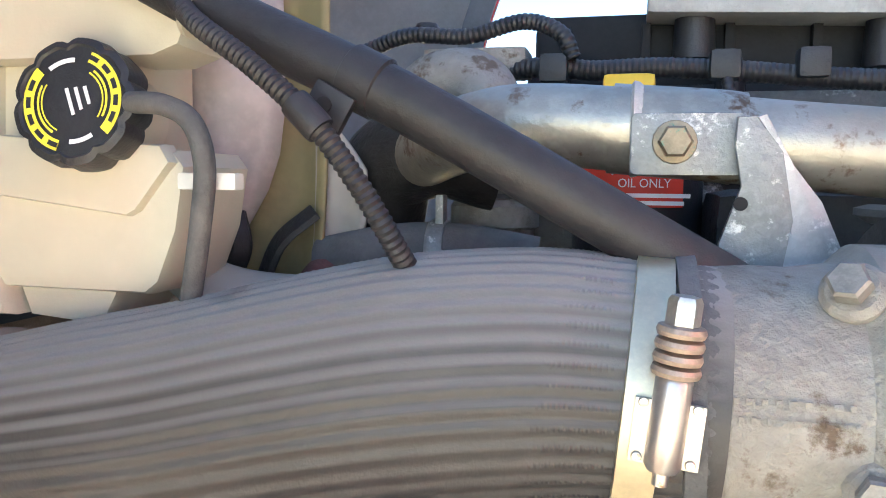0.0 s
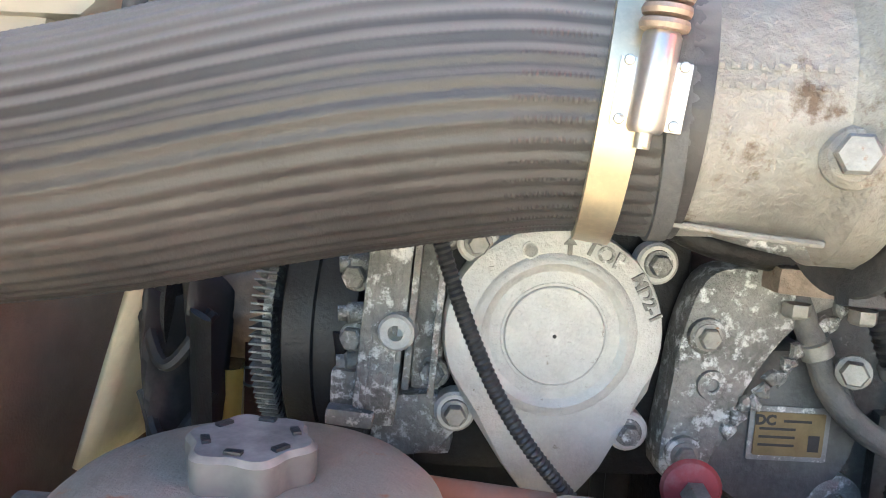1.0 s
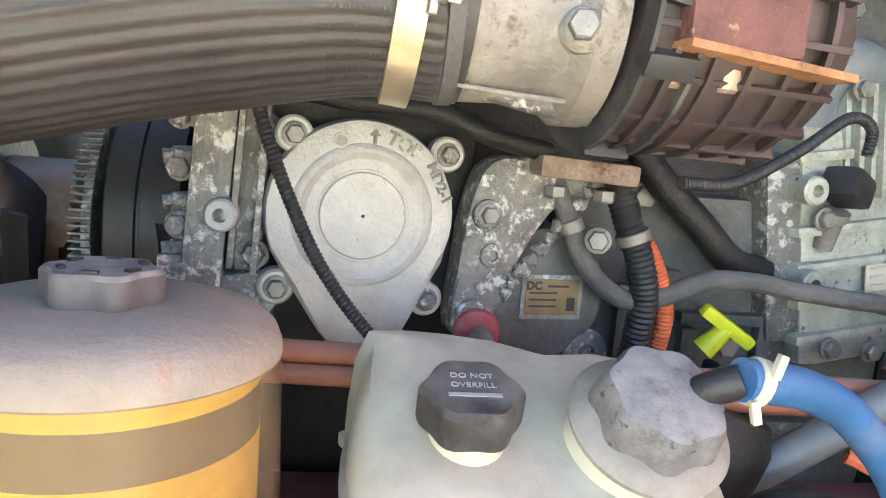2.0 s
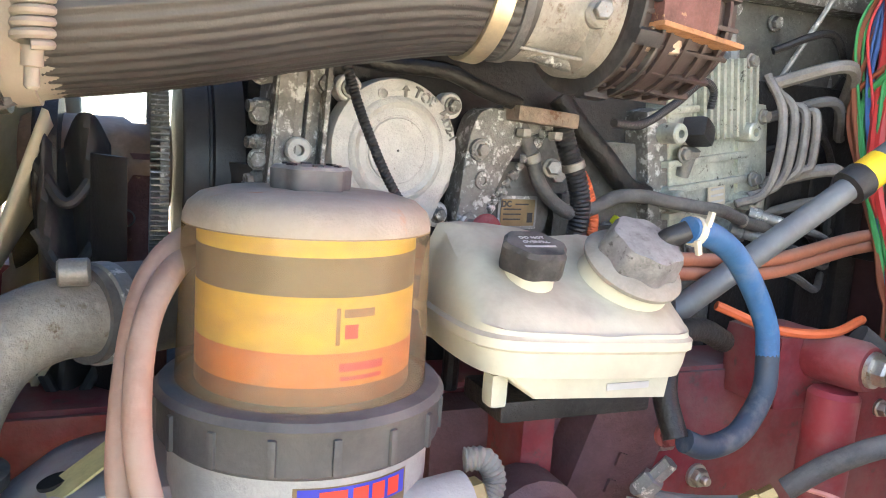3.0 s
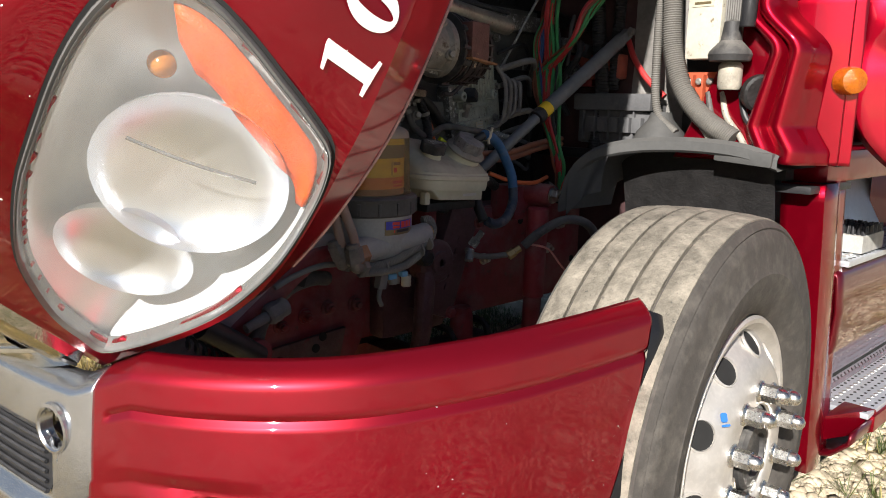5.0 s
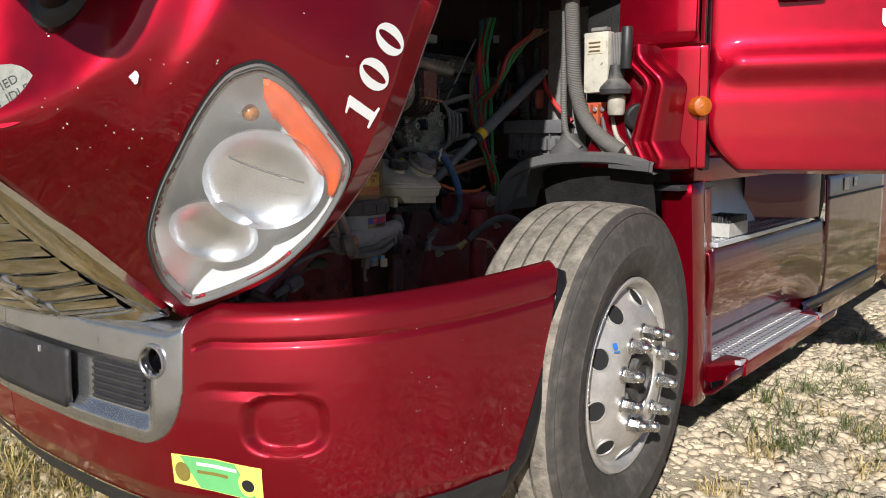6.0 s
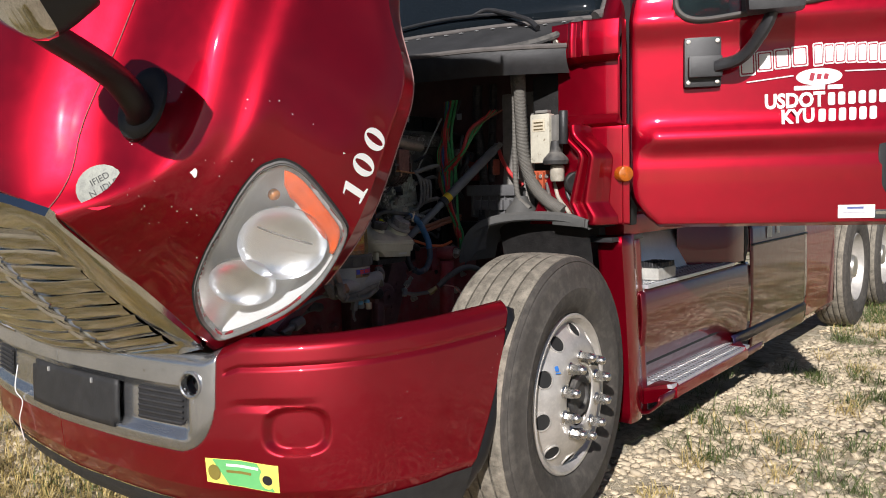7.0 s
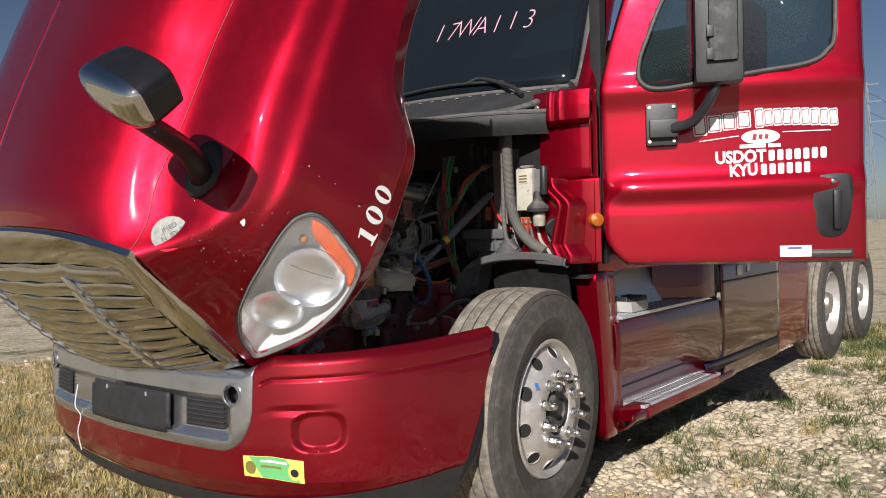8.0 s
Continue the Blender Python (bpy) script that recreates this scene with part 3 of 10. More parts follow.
def build_hood():
    hood = thing("hood", "dark red truck hood with fenders, tilted forward open", "truck hood", (-1.10, 0, 0.80))
    for side in (-1, 1):
        bm = grid(bmesh.new(), lambda u, v: hood_point(u * NS, v * NC, side), 140, 128, lambda u, v: not in_lamp(u * NS, v * NC))
        thick(part("shell", bm, [RED, FIBRE], hood, "glossy dark red metallic shell"), 0.007, -1.0, 1)
        # seam between the middle panel and the fender, its lit edge painted as a pinkish tube
        pts = [hood_point(q.x, q.y, side, 0.0015) for q in spline([(0, 2.90, 0), (0.7, 2.69, 0), (1.4, 2.64, 0), (2.1, 2.71, 0), (2.8, 2.79, 0), (4.0, 2.82, 0), (7.0, 2.82, 0)], 6)]
        part("seam", T_(pts, 0.0014, seg=6, n=2), mat("seam_edge_light", (0.26, 0.10, 0.09), 0.5, 0.0, 0.4, 60.0), hood, "thin seam with its lit edge painted dull pink")
        headlight(side, hood)
        part("worn_edge", T_([hood_point(1.3 + 0.15 * k, NC, side, 0.0) for k in range(39)], 0.0022, seg=8, n=2), mat("chipped_edge", (0.40, 0.24, 0.23), 0.6, 0.0, 0.4, 40.0), hood, "pale worn lower edge")
    # grille
    def gr(a, b, off=0.0):
        w = 0.735 + 0.085 * b
        k = 1 - a * a
        x = -1.085 - 0.125 * k + b * (0.10 + 0.150 * k) - 0.05 * k * math.sin(math.pi * b)
        z = 0.835 + b * (0.60 + 0.135 * (1 - abs(a) ** 3))
        return TILT_HOOD @ Vector((x - off, a * w, z))
    # near-black sheet gives the gaps between the bars their painted shade
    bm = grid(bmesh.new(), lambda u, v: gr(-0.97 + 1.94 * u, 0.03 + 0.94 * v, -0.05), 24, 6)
    part("grille_shade_sheet", bm, SHADE_BLACK, hood)
    bm, rows = bmesh.new(), []
    loop = [(-1, 0)] + [(-1 + 2 * i / 20, 0) for i in range(1, 20)] + [(1, 0)] + [(1, i / 10) for i in range(1, 10)] + [(1, 1)] + [(1 - 2 * i / 20, 1) for i in range(1, 20)] + [(-1, 1)] + [(-1, 1 - i / 10) for i in range(1, 10)]
    for inset, o in ((0.0, -0.01), (0.0, 0.012), (0.25, 0.020), (0.85, 0.006), (1.0, -0.012), (1.0, -0.05)):
        rows.append([bm.verts.new(gr(a * (1 - (0.13 + 0.06 * b) * inset), 0.5 + (b - 0.5) * (1 - (0.38 if b > 0.5 else 0.12) * inset), o)) for a, b in loop])
    for p, q in zip(rows, rows[1:]):
        for k in range(len(loop)):
            bm.faces.new((p[k], p[(k + 1) % len(loop)], q[(k + 1) % len(loop)], q[k]))
    part("grille_surround", bm, GRILLE, hood, "wide chrome grille surround mirroring the ground")
    for i in range(9):
        b0 = 0.065 + 0.745 * i / 9
        bm, rows = bmesh.new(), []
        for k in range(61):
            a = -0.86 + 1.72 * k / 60
            wave = 0.004 * math.sin(a * 17 + i * 1.9)
            step = 0.016 * sum(math.exp(-((a - q) / 0.035) ** 2) for q in (-0.47, 0.47))
            rows.append([bm.verts.new(gr(a, b0 + db + wave + step * (1 if db > 0.03 else 0.2), o)) for db, o in ((-0.006, -0.02), (-0.002, 0.0), (0.014, 0.007), (0.056, 0.007), (0.073, 0.0), (0.076, -0.02))])
        for p, q in zip(rows, rows[1:]):
            for k in range(5):
                bm.faces.new((p[k], p[k + 1], q[k + 1], q[k]))
        part("grille_bar", bm, GRILLE, hood)
    for a0 in (-0.47, 0.47):
        for i in range(8):
            b0 = 0.065 + 0.745 * i / 9
            part("grille_link", T_([gr(a0 - 0.035, b0 + 0.03, 0.004), gr(a0, b0 + 0.074, 0.010), gr(a0 + 0.035, b0 + 0.115, 0.004)], 0.012, seg=8, n=4), GRILLE, hood)
    for side in (-1, 1):
        q, o = gr(0.985 * side, 0.02, 0.012), gr(0.985 * side, 0.02, 0.03)
        part("grille_screw", L_([(0.014, 0.0), (0.014, 0.004), (0.009, 0.005), (0.008, 0.001)], axis(q, o), 16), BLACK, hood)
    # number on the fender
    def decal_pose(s, c, side, spin=0.0):
        o = hood_point(s, c, side, 0.0025)
        n = (hood_point(s, c, side, 0.03) - o).normalized()
        xa = (hood_point(s + 0.2, c, side) - hood_point(s - 0.2, c, side)).normalized()
        xa = (xa - n * xa.dot(n)).normalized()
        return Matrix.Translation(o) @ Matrix((xa, n.cross(xa), n)).transposed().to_4x4() @ Matrix.Rotation(radians(spin), 4, "Z")
    def ring_digit(m, w, h):
        bm, n = bmesh.new(), 40
        rows = [[bm.verts.new(m @ Vector((w * a * math.cos(2 * math.pi * k / n), h * b * math.sin(2 * math.pi * k / n), 0))) for k in range(n)] for a, b in ((0.5, 0.5), (0.17, 0.42))]
        for k in range(n):
            bm.faces.new((rows[0][k], rows[0][(k + 1) % n], rows[1][(k + 1) % n], rows[1][k]))
        return bm
    for ch, s, c in (("1", 2.23, 6.62), ("0", 2.49, 6.61), ("0", 2.79, 6.67)):
        m = decal_pose(s, c, -1, -6)
        if ch == "1":
            bm = P_([(-0.030, -0.046), (0.030, -0.046), (0.030, -0.040), (0.013, -0.037), (0.013, 0.046), (0.006, 0.046), (-0.030, 0.034), (-0.030, 0.029), (-0.012, 0.032), (-0.012, -0.037), (-0.030, -0.040)], 0.0006, m @ Matrix.Diagonal((0.74, 0.76, 1, 1)))
        else:
            bm = ring_digit(m, 0.056, 0.072)
        part("fender_digit", bm, WHITE, hood, "white vinyl serif numeral", smooth=False)
    # round sticker, torn
    m = decal_pose(0.86, 3.02, -1, -20) @ pose(0, 0, 0.002)
    st = part("round_sticker", P_([(0.058 * math.cos(a / 10 * math.pi), 0.052 * math.sin(a / 10 * math.pi)) for a in range(20)], 0.0012, m), mat("silver_sticker", (0.12, 0.13, 0.10), 0.4, 0.0, 0.5, 60.0, dust=0.3, dust_col=(0.24, 0.25, 0.25)), hood, "torn round silver sticker", smooth=False)
    bp = mat("print_black", (0.02, 0.02, 0.02), 0.6)
    text("sticker_text", "IFIED", 0.022, m @ pose(0.008, 0.016, 0.0016, 0, 0, 0), bp, st, depth=0.0003)
    text("sticker_text", "N  IDLE", 0.022, m @ pose(0.006, -0.008, 0.0016, 0, 0, 0), bp, st, depth=0.0003)
    part("sticker_tear", P_(smooth_loop([(-0.055, -0.02), (-0.02, -0.024), (0.0, -0.035), (0.03, -0.026), (0.045, -0.03), (0.02, -0.052), (-0.03, -0.048)], 3), 0.0016, m), RED, st)
    part("sticker_code", P_([(0.01, -0.03), (0.03, -0.03), (0.03, -0.015), (0.01, -0.015)], 0.002, m), WHITE, st, "small white data block")
    # chipped paint
    rng = random.Random(3)
    for k in range(60):
        s, c = rng.uniform(0.3, 2.6), rng.uniform(3.2, 6.6)
        if in_lamp(s, c, 1.08):
            continue
        r = rng.uniform(0.0006, 0.0018)
        part("paint_chip", P_([(r * math.cos(a) * rng.uniform(0.6, 1.4), r * math.sin(a) * rng.uniform(0.6, 1.4)) for a in range(6)], 0.0004, decal_pose(s, c, -1) @ pose(0, 0, -0.002)), WHITE, hood, smooth=False)
    for dx, dy, r in ((0, 0, 0.008), (0.012, 0.010, 0.004), (-0.007, -0.009, 0.005)):
        part("paint_chip", P_(smooth_loop([(r * math.cos(a) * rng.uniform(0.5, 1.5) + dx, r * math.sin(a) * rng.uniform(0.5, 1.5) + dy) for a in range(6)], 3), 0.0004, decal_pose(1.45, 4.23, -1) @ pose(0, 0, -0.002)), WHITE, hood, smooth=False)
    # hood mirror: foot, arm, head
    foot = hood_point(2.15, 3.3, -1)
    nrm = (hood_point(2.15, 3.3, -1, 0.1) - foot).normalized()
    along = hood_point(2.5, 3.35, -1) - hood_point(1.8, 3.25, -1)
    along = (along - nrm * along.dot(nrm)).normalized()
    fm = Matrix.Translation(foot) @ Matrix((along, nrm.cross(along), nrm)).transposed().to_4x4()
    top = Vector((-1.700, -1.150, 1.600))
    mirror = part("hood_mirror", L_([(0.056, -0.05), (0.058, 0.0), (0.056, 0.016), (0.048, 0.024), (0.035, 0.026), (0.02, 0.026)], fm @ Matrix.Diagonal((1.65, 0.92, 1, 1)), 36), MIRROR_BLACK, hood, "black hood mirror with a chrome-faced head")
    part("arm", T_([foot + along * -0.03 + nrm * 0.0, foot + along * -0.015 + nrm * 0.05, foot.lerp(top, 0.35) + Vector((-0.01, -0.01, 0.015)), top], lambda t: 0.041 - 0.013 * t, seg=18, flat=0.75), MIRROR_BLACK, mirror)
    head = Vector((-1.722, -1.100, 1.665))
    ax = Vector((-0.018, 0.40, 0.17)).normalized()
    fw = Vector((-0.66, -0.10, -0.64)).normalized()
    fw = (fw - ax * fw.dot(ax)).normalized()
    hm = Matrix.Translation(head) @ Matrix((ax, fw.cross(ax), fw)).transposed().to_4x4()
    outline = smooth_loop([(-0.152, -0.01), (-0.137, 0.052), (-0.04, 0.076), (0.085, 0.070), (0.145, 0.032), (0.142, -0.032), (0.075, -0.070), (-0.06, -0.074), (-0.142, -0.052)], 5)
    bm, rows = bmesh.new(), []
    for f, h in ((0.15, -0.115), (0.75, -0.113), (0.92, -0.100), (0.99, -0.04), (1.0, 0.0)):
        rows.append([bm.verts.new(hm @ Vector((x * f, y * f, h))) for x, y in outline])
    for p, q in zip(rows, rows[1:]):
        for k in range(len(outline)):
            bm.faces.new((p[k], p[(k + 1) % len(outline)], q[(k + 1) % len(outline)], q[k]))
    bm.faces.new(rows[0])
    part("mirror_shell", bm, MIRROR_BLACK, mirror)
    bm, rows = bmesh.new(), []
    for f, h in ((1.0, 0.0), (0.97, 0.018), (0.88, 0.032), (0.7, 0.042), (0.45, 0.048), (0.2, 0.05)):
        rows.append([bm.verts.new(hm @ Vector((x * f, y * f, h))) for x, y in outline])
    for p, q in zip(rows, rows[1:]):
        for k in range(len(outline)):
            bm.faces.new((p[k], p[(k + 1) % len(outline)], q[(k + 1) % len(outline)], q[k]))
    bm.faces.new(rows[-1])
    part("chrome_cover", bm, GRILLE, mirror, "bulging chrome cover")


build_hood()


# ---- bumper ----
PLAN = [Vector(p) for p in ((-1.195, 0, 0), (-1.185, 0.25, 0), (-1.165, 0.50, 0), (-1.12, 0.75, 0), (-1.03, 0.96, 0), (-0.88, 1.12, 0), (-0.68, 1.205, 0), (-0.50, 1.245, 0), (-0.335, 1.27, 0))]


def bumper_top(u):
    return 0.815 + (0.05 * min(1, max(0, (u - 3.0) / 0.5))) + 0.045 * max(0, (u - 3.5) / 4.5)


def bumper_point(u, v, side=-1, off=0.0):
    """u: along the plan from the middle (0) to the wheel (8); v: height, 0 to 1."""
    p = catmull(PLAN, min(max(u, 0), 7.999))
    d = catmull(PLAN, min(u + 0.05, 7.999)) - catmull(PLAN, max(u - 0.05, 0))
    n = Vector((-d.y, d.x, 0)).normalized()
    zb = 0.335 + 0.01 * u * 0.3
    top = bumper_top(u)
    h = zb + (top - zb) * min(v, 1.0)
    bulge = 0.018 * math.sin(math.pi * min(v, 1.0)) - 0.035 * max(0, 0.16 - v) / 0.16
    roll = 0.0
    if v > 0.93:
        roll = (v - 0.93) / 0.07
        bulge -= 0.035 * roll * roll
    # edge at the wheel leans forward towards the ground
    lean = max(0.0, (u - 5.5) / 2.5)
    x = p.x - lean * 0.24 * (1 - min(v, 1.0)) ** 1.2
    # character line and the shallow blank for a fog lamp
    if u > 3.3:
        bulge -= 0.006 * max(0, 1 - abs(v - 0.845) / 0.02)
    a, b = (u - 4.24) / 0.37, (v - 0.495) / 0.115
    q = max(abs(a) ** 3 + abs(b) ** 3, 1e-6) ** (1 / 3)
    if q < 1.2:
        w = min(1, (1.2 - q) / 0.34)
        bulge -= 0.024 * w * w * (3 - 2 * w)
    a2 = (u - 3.9) / 0.70
    if abs(a2) < 1 and 0.60 < v < 0.68:
        bulge -= 0.010 * (1 - abs(a2)) * (1 - abs(v - 0.64) / 0.04)
    p = Vector((x, p.y, h)) + n * (bulge + off)
    return Vector((p.x, -p.y if side < 0 else p.y, p.z))


def chrome_end(v):
    """Where the chrome panel ends along the plan at height v, with its round lower corner."""
    return 2.5 + 0.68 * math.sqrt(max(0.0, 1 - (max(0.0, 0.70 - v) / 0.33) ** 2))


def in_chrome(u, v):
    return v > 0.375 and u < chrome_end(v) - 0.01


def build_bumper():
    bumper = thing("bumper", "dark red painted truck bumper with a dull chrome middle", "truck bumper", (-1.1, 0, 0.34))
    for side in (-1, 1):
        bm = grid(bmesh.new(), lambda a, b: bumper_point(8 * a, b, side), 300, 130, lambda a, b: not in_chrome(8 * a, b))
        thick(part("bumper_skin", bm, RED_DUSTY, bumper, "dusty dark red bumper skin"), 0.008)
        def chrome_pt(a, b):
            v = 0.372 + 0.626 * b
            u = chrome_end(v) * a
            # pocket round the plate and vents, rolled outer edge
            pocket = max(0.0, min(1.0, (2.82 - u) / 0.14)) * max(0.0, min(1.0, (0.80 - v) / 0.06)) * max(0.0, min(1.0, (v - 0.46) / 0.06))
            roll = max(0.0, 1 - min((1 - a) * 14, b * 14))
            return bumper_point(u, v, side, 0.007 - 0.022 * pocket - 0.008 * roll * roll)
        bm = grid(bmesh.new(), chrome_pt, 96, 60, lambda a, b: not (((chrome_end(0.372 + 0.626 * b) * a - 2.82) / 0.135) ** 2 + ((0.372 + 0.626 * b - 0.81) / 0.062) ** 2 < 1))
        thick(part("chrome_insert", bm, BUMP_CHROME, bumper, "dull weathered chrome panel"), 0.004)
        # ring round the tow hole
        c = bumper_point(2.82, 0.81, side, 0.008)
        n = (bumper_point(2.82, 0.81, side, 0.05) - c).normalized()
        part("hole_ring", L_([(0.033, -0.02), (0.033, 0.001), (0.036, 0.004), (0.041, 0.003), (0.042, -0.004)], axis(c, c + n), 28, None, False), BUMP_CHROME, bumper, "chrome ring of a tow-hook hole")
        # near-black disc painted for the shade inside the tow hole
        part("hole_shade", L_([(0.045, -0.06), (0.045, -0.058), (0.001, -0.058)], axis(c, c + n), 20), SHADE_BLACK, bumper)
        # mesh vent
        vent = part("vent", grid(bmesh.new(), lambda a, b: bumper_point(1.86 + 0.86 * a * (1 - 0.12 * abs(2 * b - 1) ** 3), 0.535 + 0.215 * b, side, -0.010), 12, 8), BLACK, bumper, "black plastic mesh vent")
        for i in range(6):
            v = 0.553 + 0.036 * i
            part("vent_bar", T_([bumper_point(1.88 + 0.78 * k / 6, v, side, -0.006) for k in range(7)], 0.0040, seg=6, n=2), BLACK, vent)
        part("lower_lip", grid(bmesh.new(), lambda a, b: bumper_point(7.97 * a, 0.12 * (1 - b) * min(1.0, max(0.0, (7.97 * a - 2.0) / 5.0)), side, 0.0045 - 0.022 * b * b) + Vector((0.02 * b, 0, -0.075 * b)), 60, 6), LIP_BLACK, bumper, "black rubber lower lip")
        part("edge_trim", grid(bmesh.new(), lambda a, b: bumper_point(7.99, 0.97 * a, side, 0.001) + Vector((0.050 * b, 0.010 * math.sin(math.pi * b) * side, -0.02 * b)), 20, 4), MIRROR_BLACK, bumper, "black rubber edge strip")
    # stone chips in the paint near the wheel
    rng = random.Random(8)
    for k in range(45):
        u, v = 7.9 - 2.6 * rng.random() ** 1.7, rng.uniform(0.03, 0.85)
        q, n = bumper_point(u, v, -1, 0.0008), (bumper_point(u, v, -1, 0.05) - bumper_point(u, v, -1)).normalized()
        r = rng.uniform(0.0004, 0.0009)
        part("paint_chip", P_([(r * rng.uniform(0.5, 1.6) * math.cos(t * 1.26), r * rng.uniform(0.5, 1.6) * math.sin(t * 1.26)) for t in range(5)], 0.0003, axis(q, q + n)), WHITE, bumper, smooth=False)
    # plate holder, blank
    def pl(a, b):
        u = -1.56 + 2.32 * a
        return bumper_point(abs(u), 0.45 + 0.32 * b, -1 if u < 0 else 1, 0.014)
    bm = grid(bmesh.new(), pl, 24, 8, lambda a, b: not (a < 0.06 and b < 0.12) and not (a > 0.94 and b > 0.9))
    thick(part("plate_holder", bm, LIP_BLACK, bumper, "blank black plastic plate holder"), 0.008)
    for a in (0.25, 0.75):
        q = pl(a, 0.88)
        part("plate_slot", B((0.006, 0.007, 0.016), q + Vector((-0.003, 0, 0)), 0.001), DECAL, bumper)
    part("wire_tie", T_([(-1.215, 0.33, 0.66), (-1.225, 0.34, 0.57), (-1.205, 0.335, 0.52), (-1.215, 0.345, 0.45), (-1.205, 0.34, 0.37)], 0.002, seg=6), WHITE, bumper, "loose white wire tie")
    # yellow and green event sticker
    yel = mat("sticker_yellow", (0.80, 0.70, 0.14), 0.5, 0.0, 0.08)
    grn = mat("sticker_green", (0.14, 0.46, 0.16), 0.5, 0.0, 0.08)
    ink = mat("sticker_ink", (0.20, 0.16, 0.03), 0.6)
    sp = lambda a, b: bumper_point(3.0 + 1.0 * a, 0.212 + 0.155 * b - 0.055 * a, -1, 0.0025)
    st = part("event_sticker", grid(bmesh.new(), sp, 10, 4), yel, bumper, "yellow and green event sticker")
    part("sticker_field", grid(bmesh.new(), lambda a, b: sp(0.10 + 0.62 * a + 0.22 * (1 - b) + 0.0, 0.02 + 0.96 * b) + Vector((-0.0006, -0.0006, 0)), 8, 3), grn, st)
    for b0, w in ((0.74, 0.44), (0.50, 0.34)):
        part("print_bar", grid(bmesh.new(), lambda a, b: sp(0.30 + w * a, b0 + 0.10 * b) + Vector((-0.0014, -0.0014, 0)), 6, 1), WHITE if b0 > 0.6 else ink, st)
    for a0, r in ((0.12, 0.32), (0.85, 0.36)):
        bm = bmesh.new()
        bm.faces.new([bm.verts.new(sp(a0 + r * 0.28 * math.cos(t / 8 * math.pi), 0.45 + r * math.sin(t / 8 * math.pi)) + Vector((-0.0014, -0.0014, 0))) for t in range(16)])
        part("print_disc", bm, ink if a0 < 0.5 else yel, st)
        if a0 > 0.5:
            bm = bmesh.new()
            bm.faces.new([bm.verts.new(sp(a0 + r * 0.18 * math.cos(t / 8 * math.pi), 0.42 + r * 0.5 * math.sin(t / 8 * math.pi)) + Vector((-0.002, -0.002, 0))) for t in range(16)])
            part("print_disc", bm, BLACK, st)


build_bumper()


# ---- wheels ----
RIM = mat("oxidised_rim", (0.58, 0.555, 0.52), 0.48, 0.55, 0.14, 10.0, 0.1, 90.0, dust=0.2, dust_col=(0.42, 0.38, 0.33))


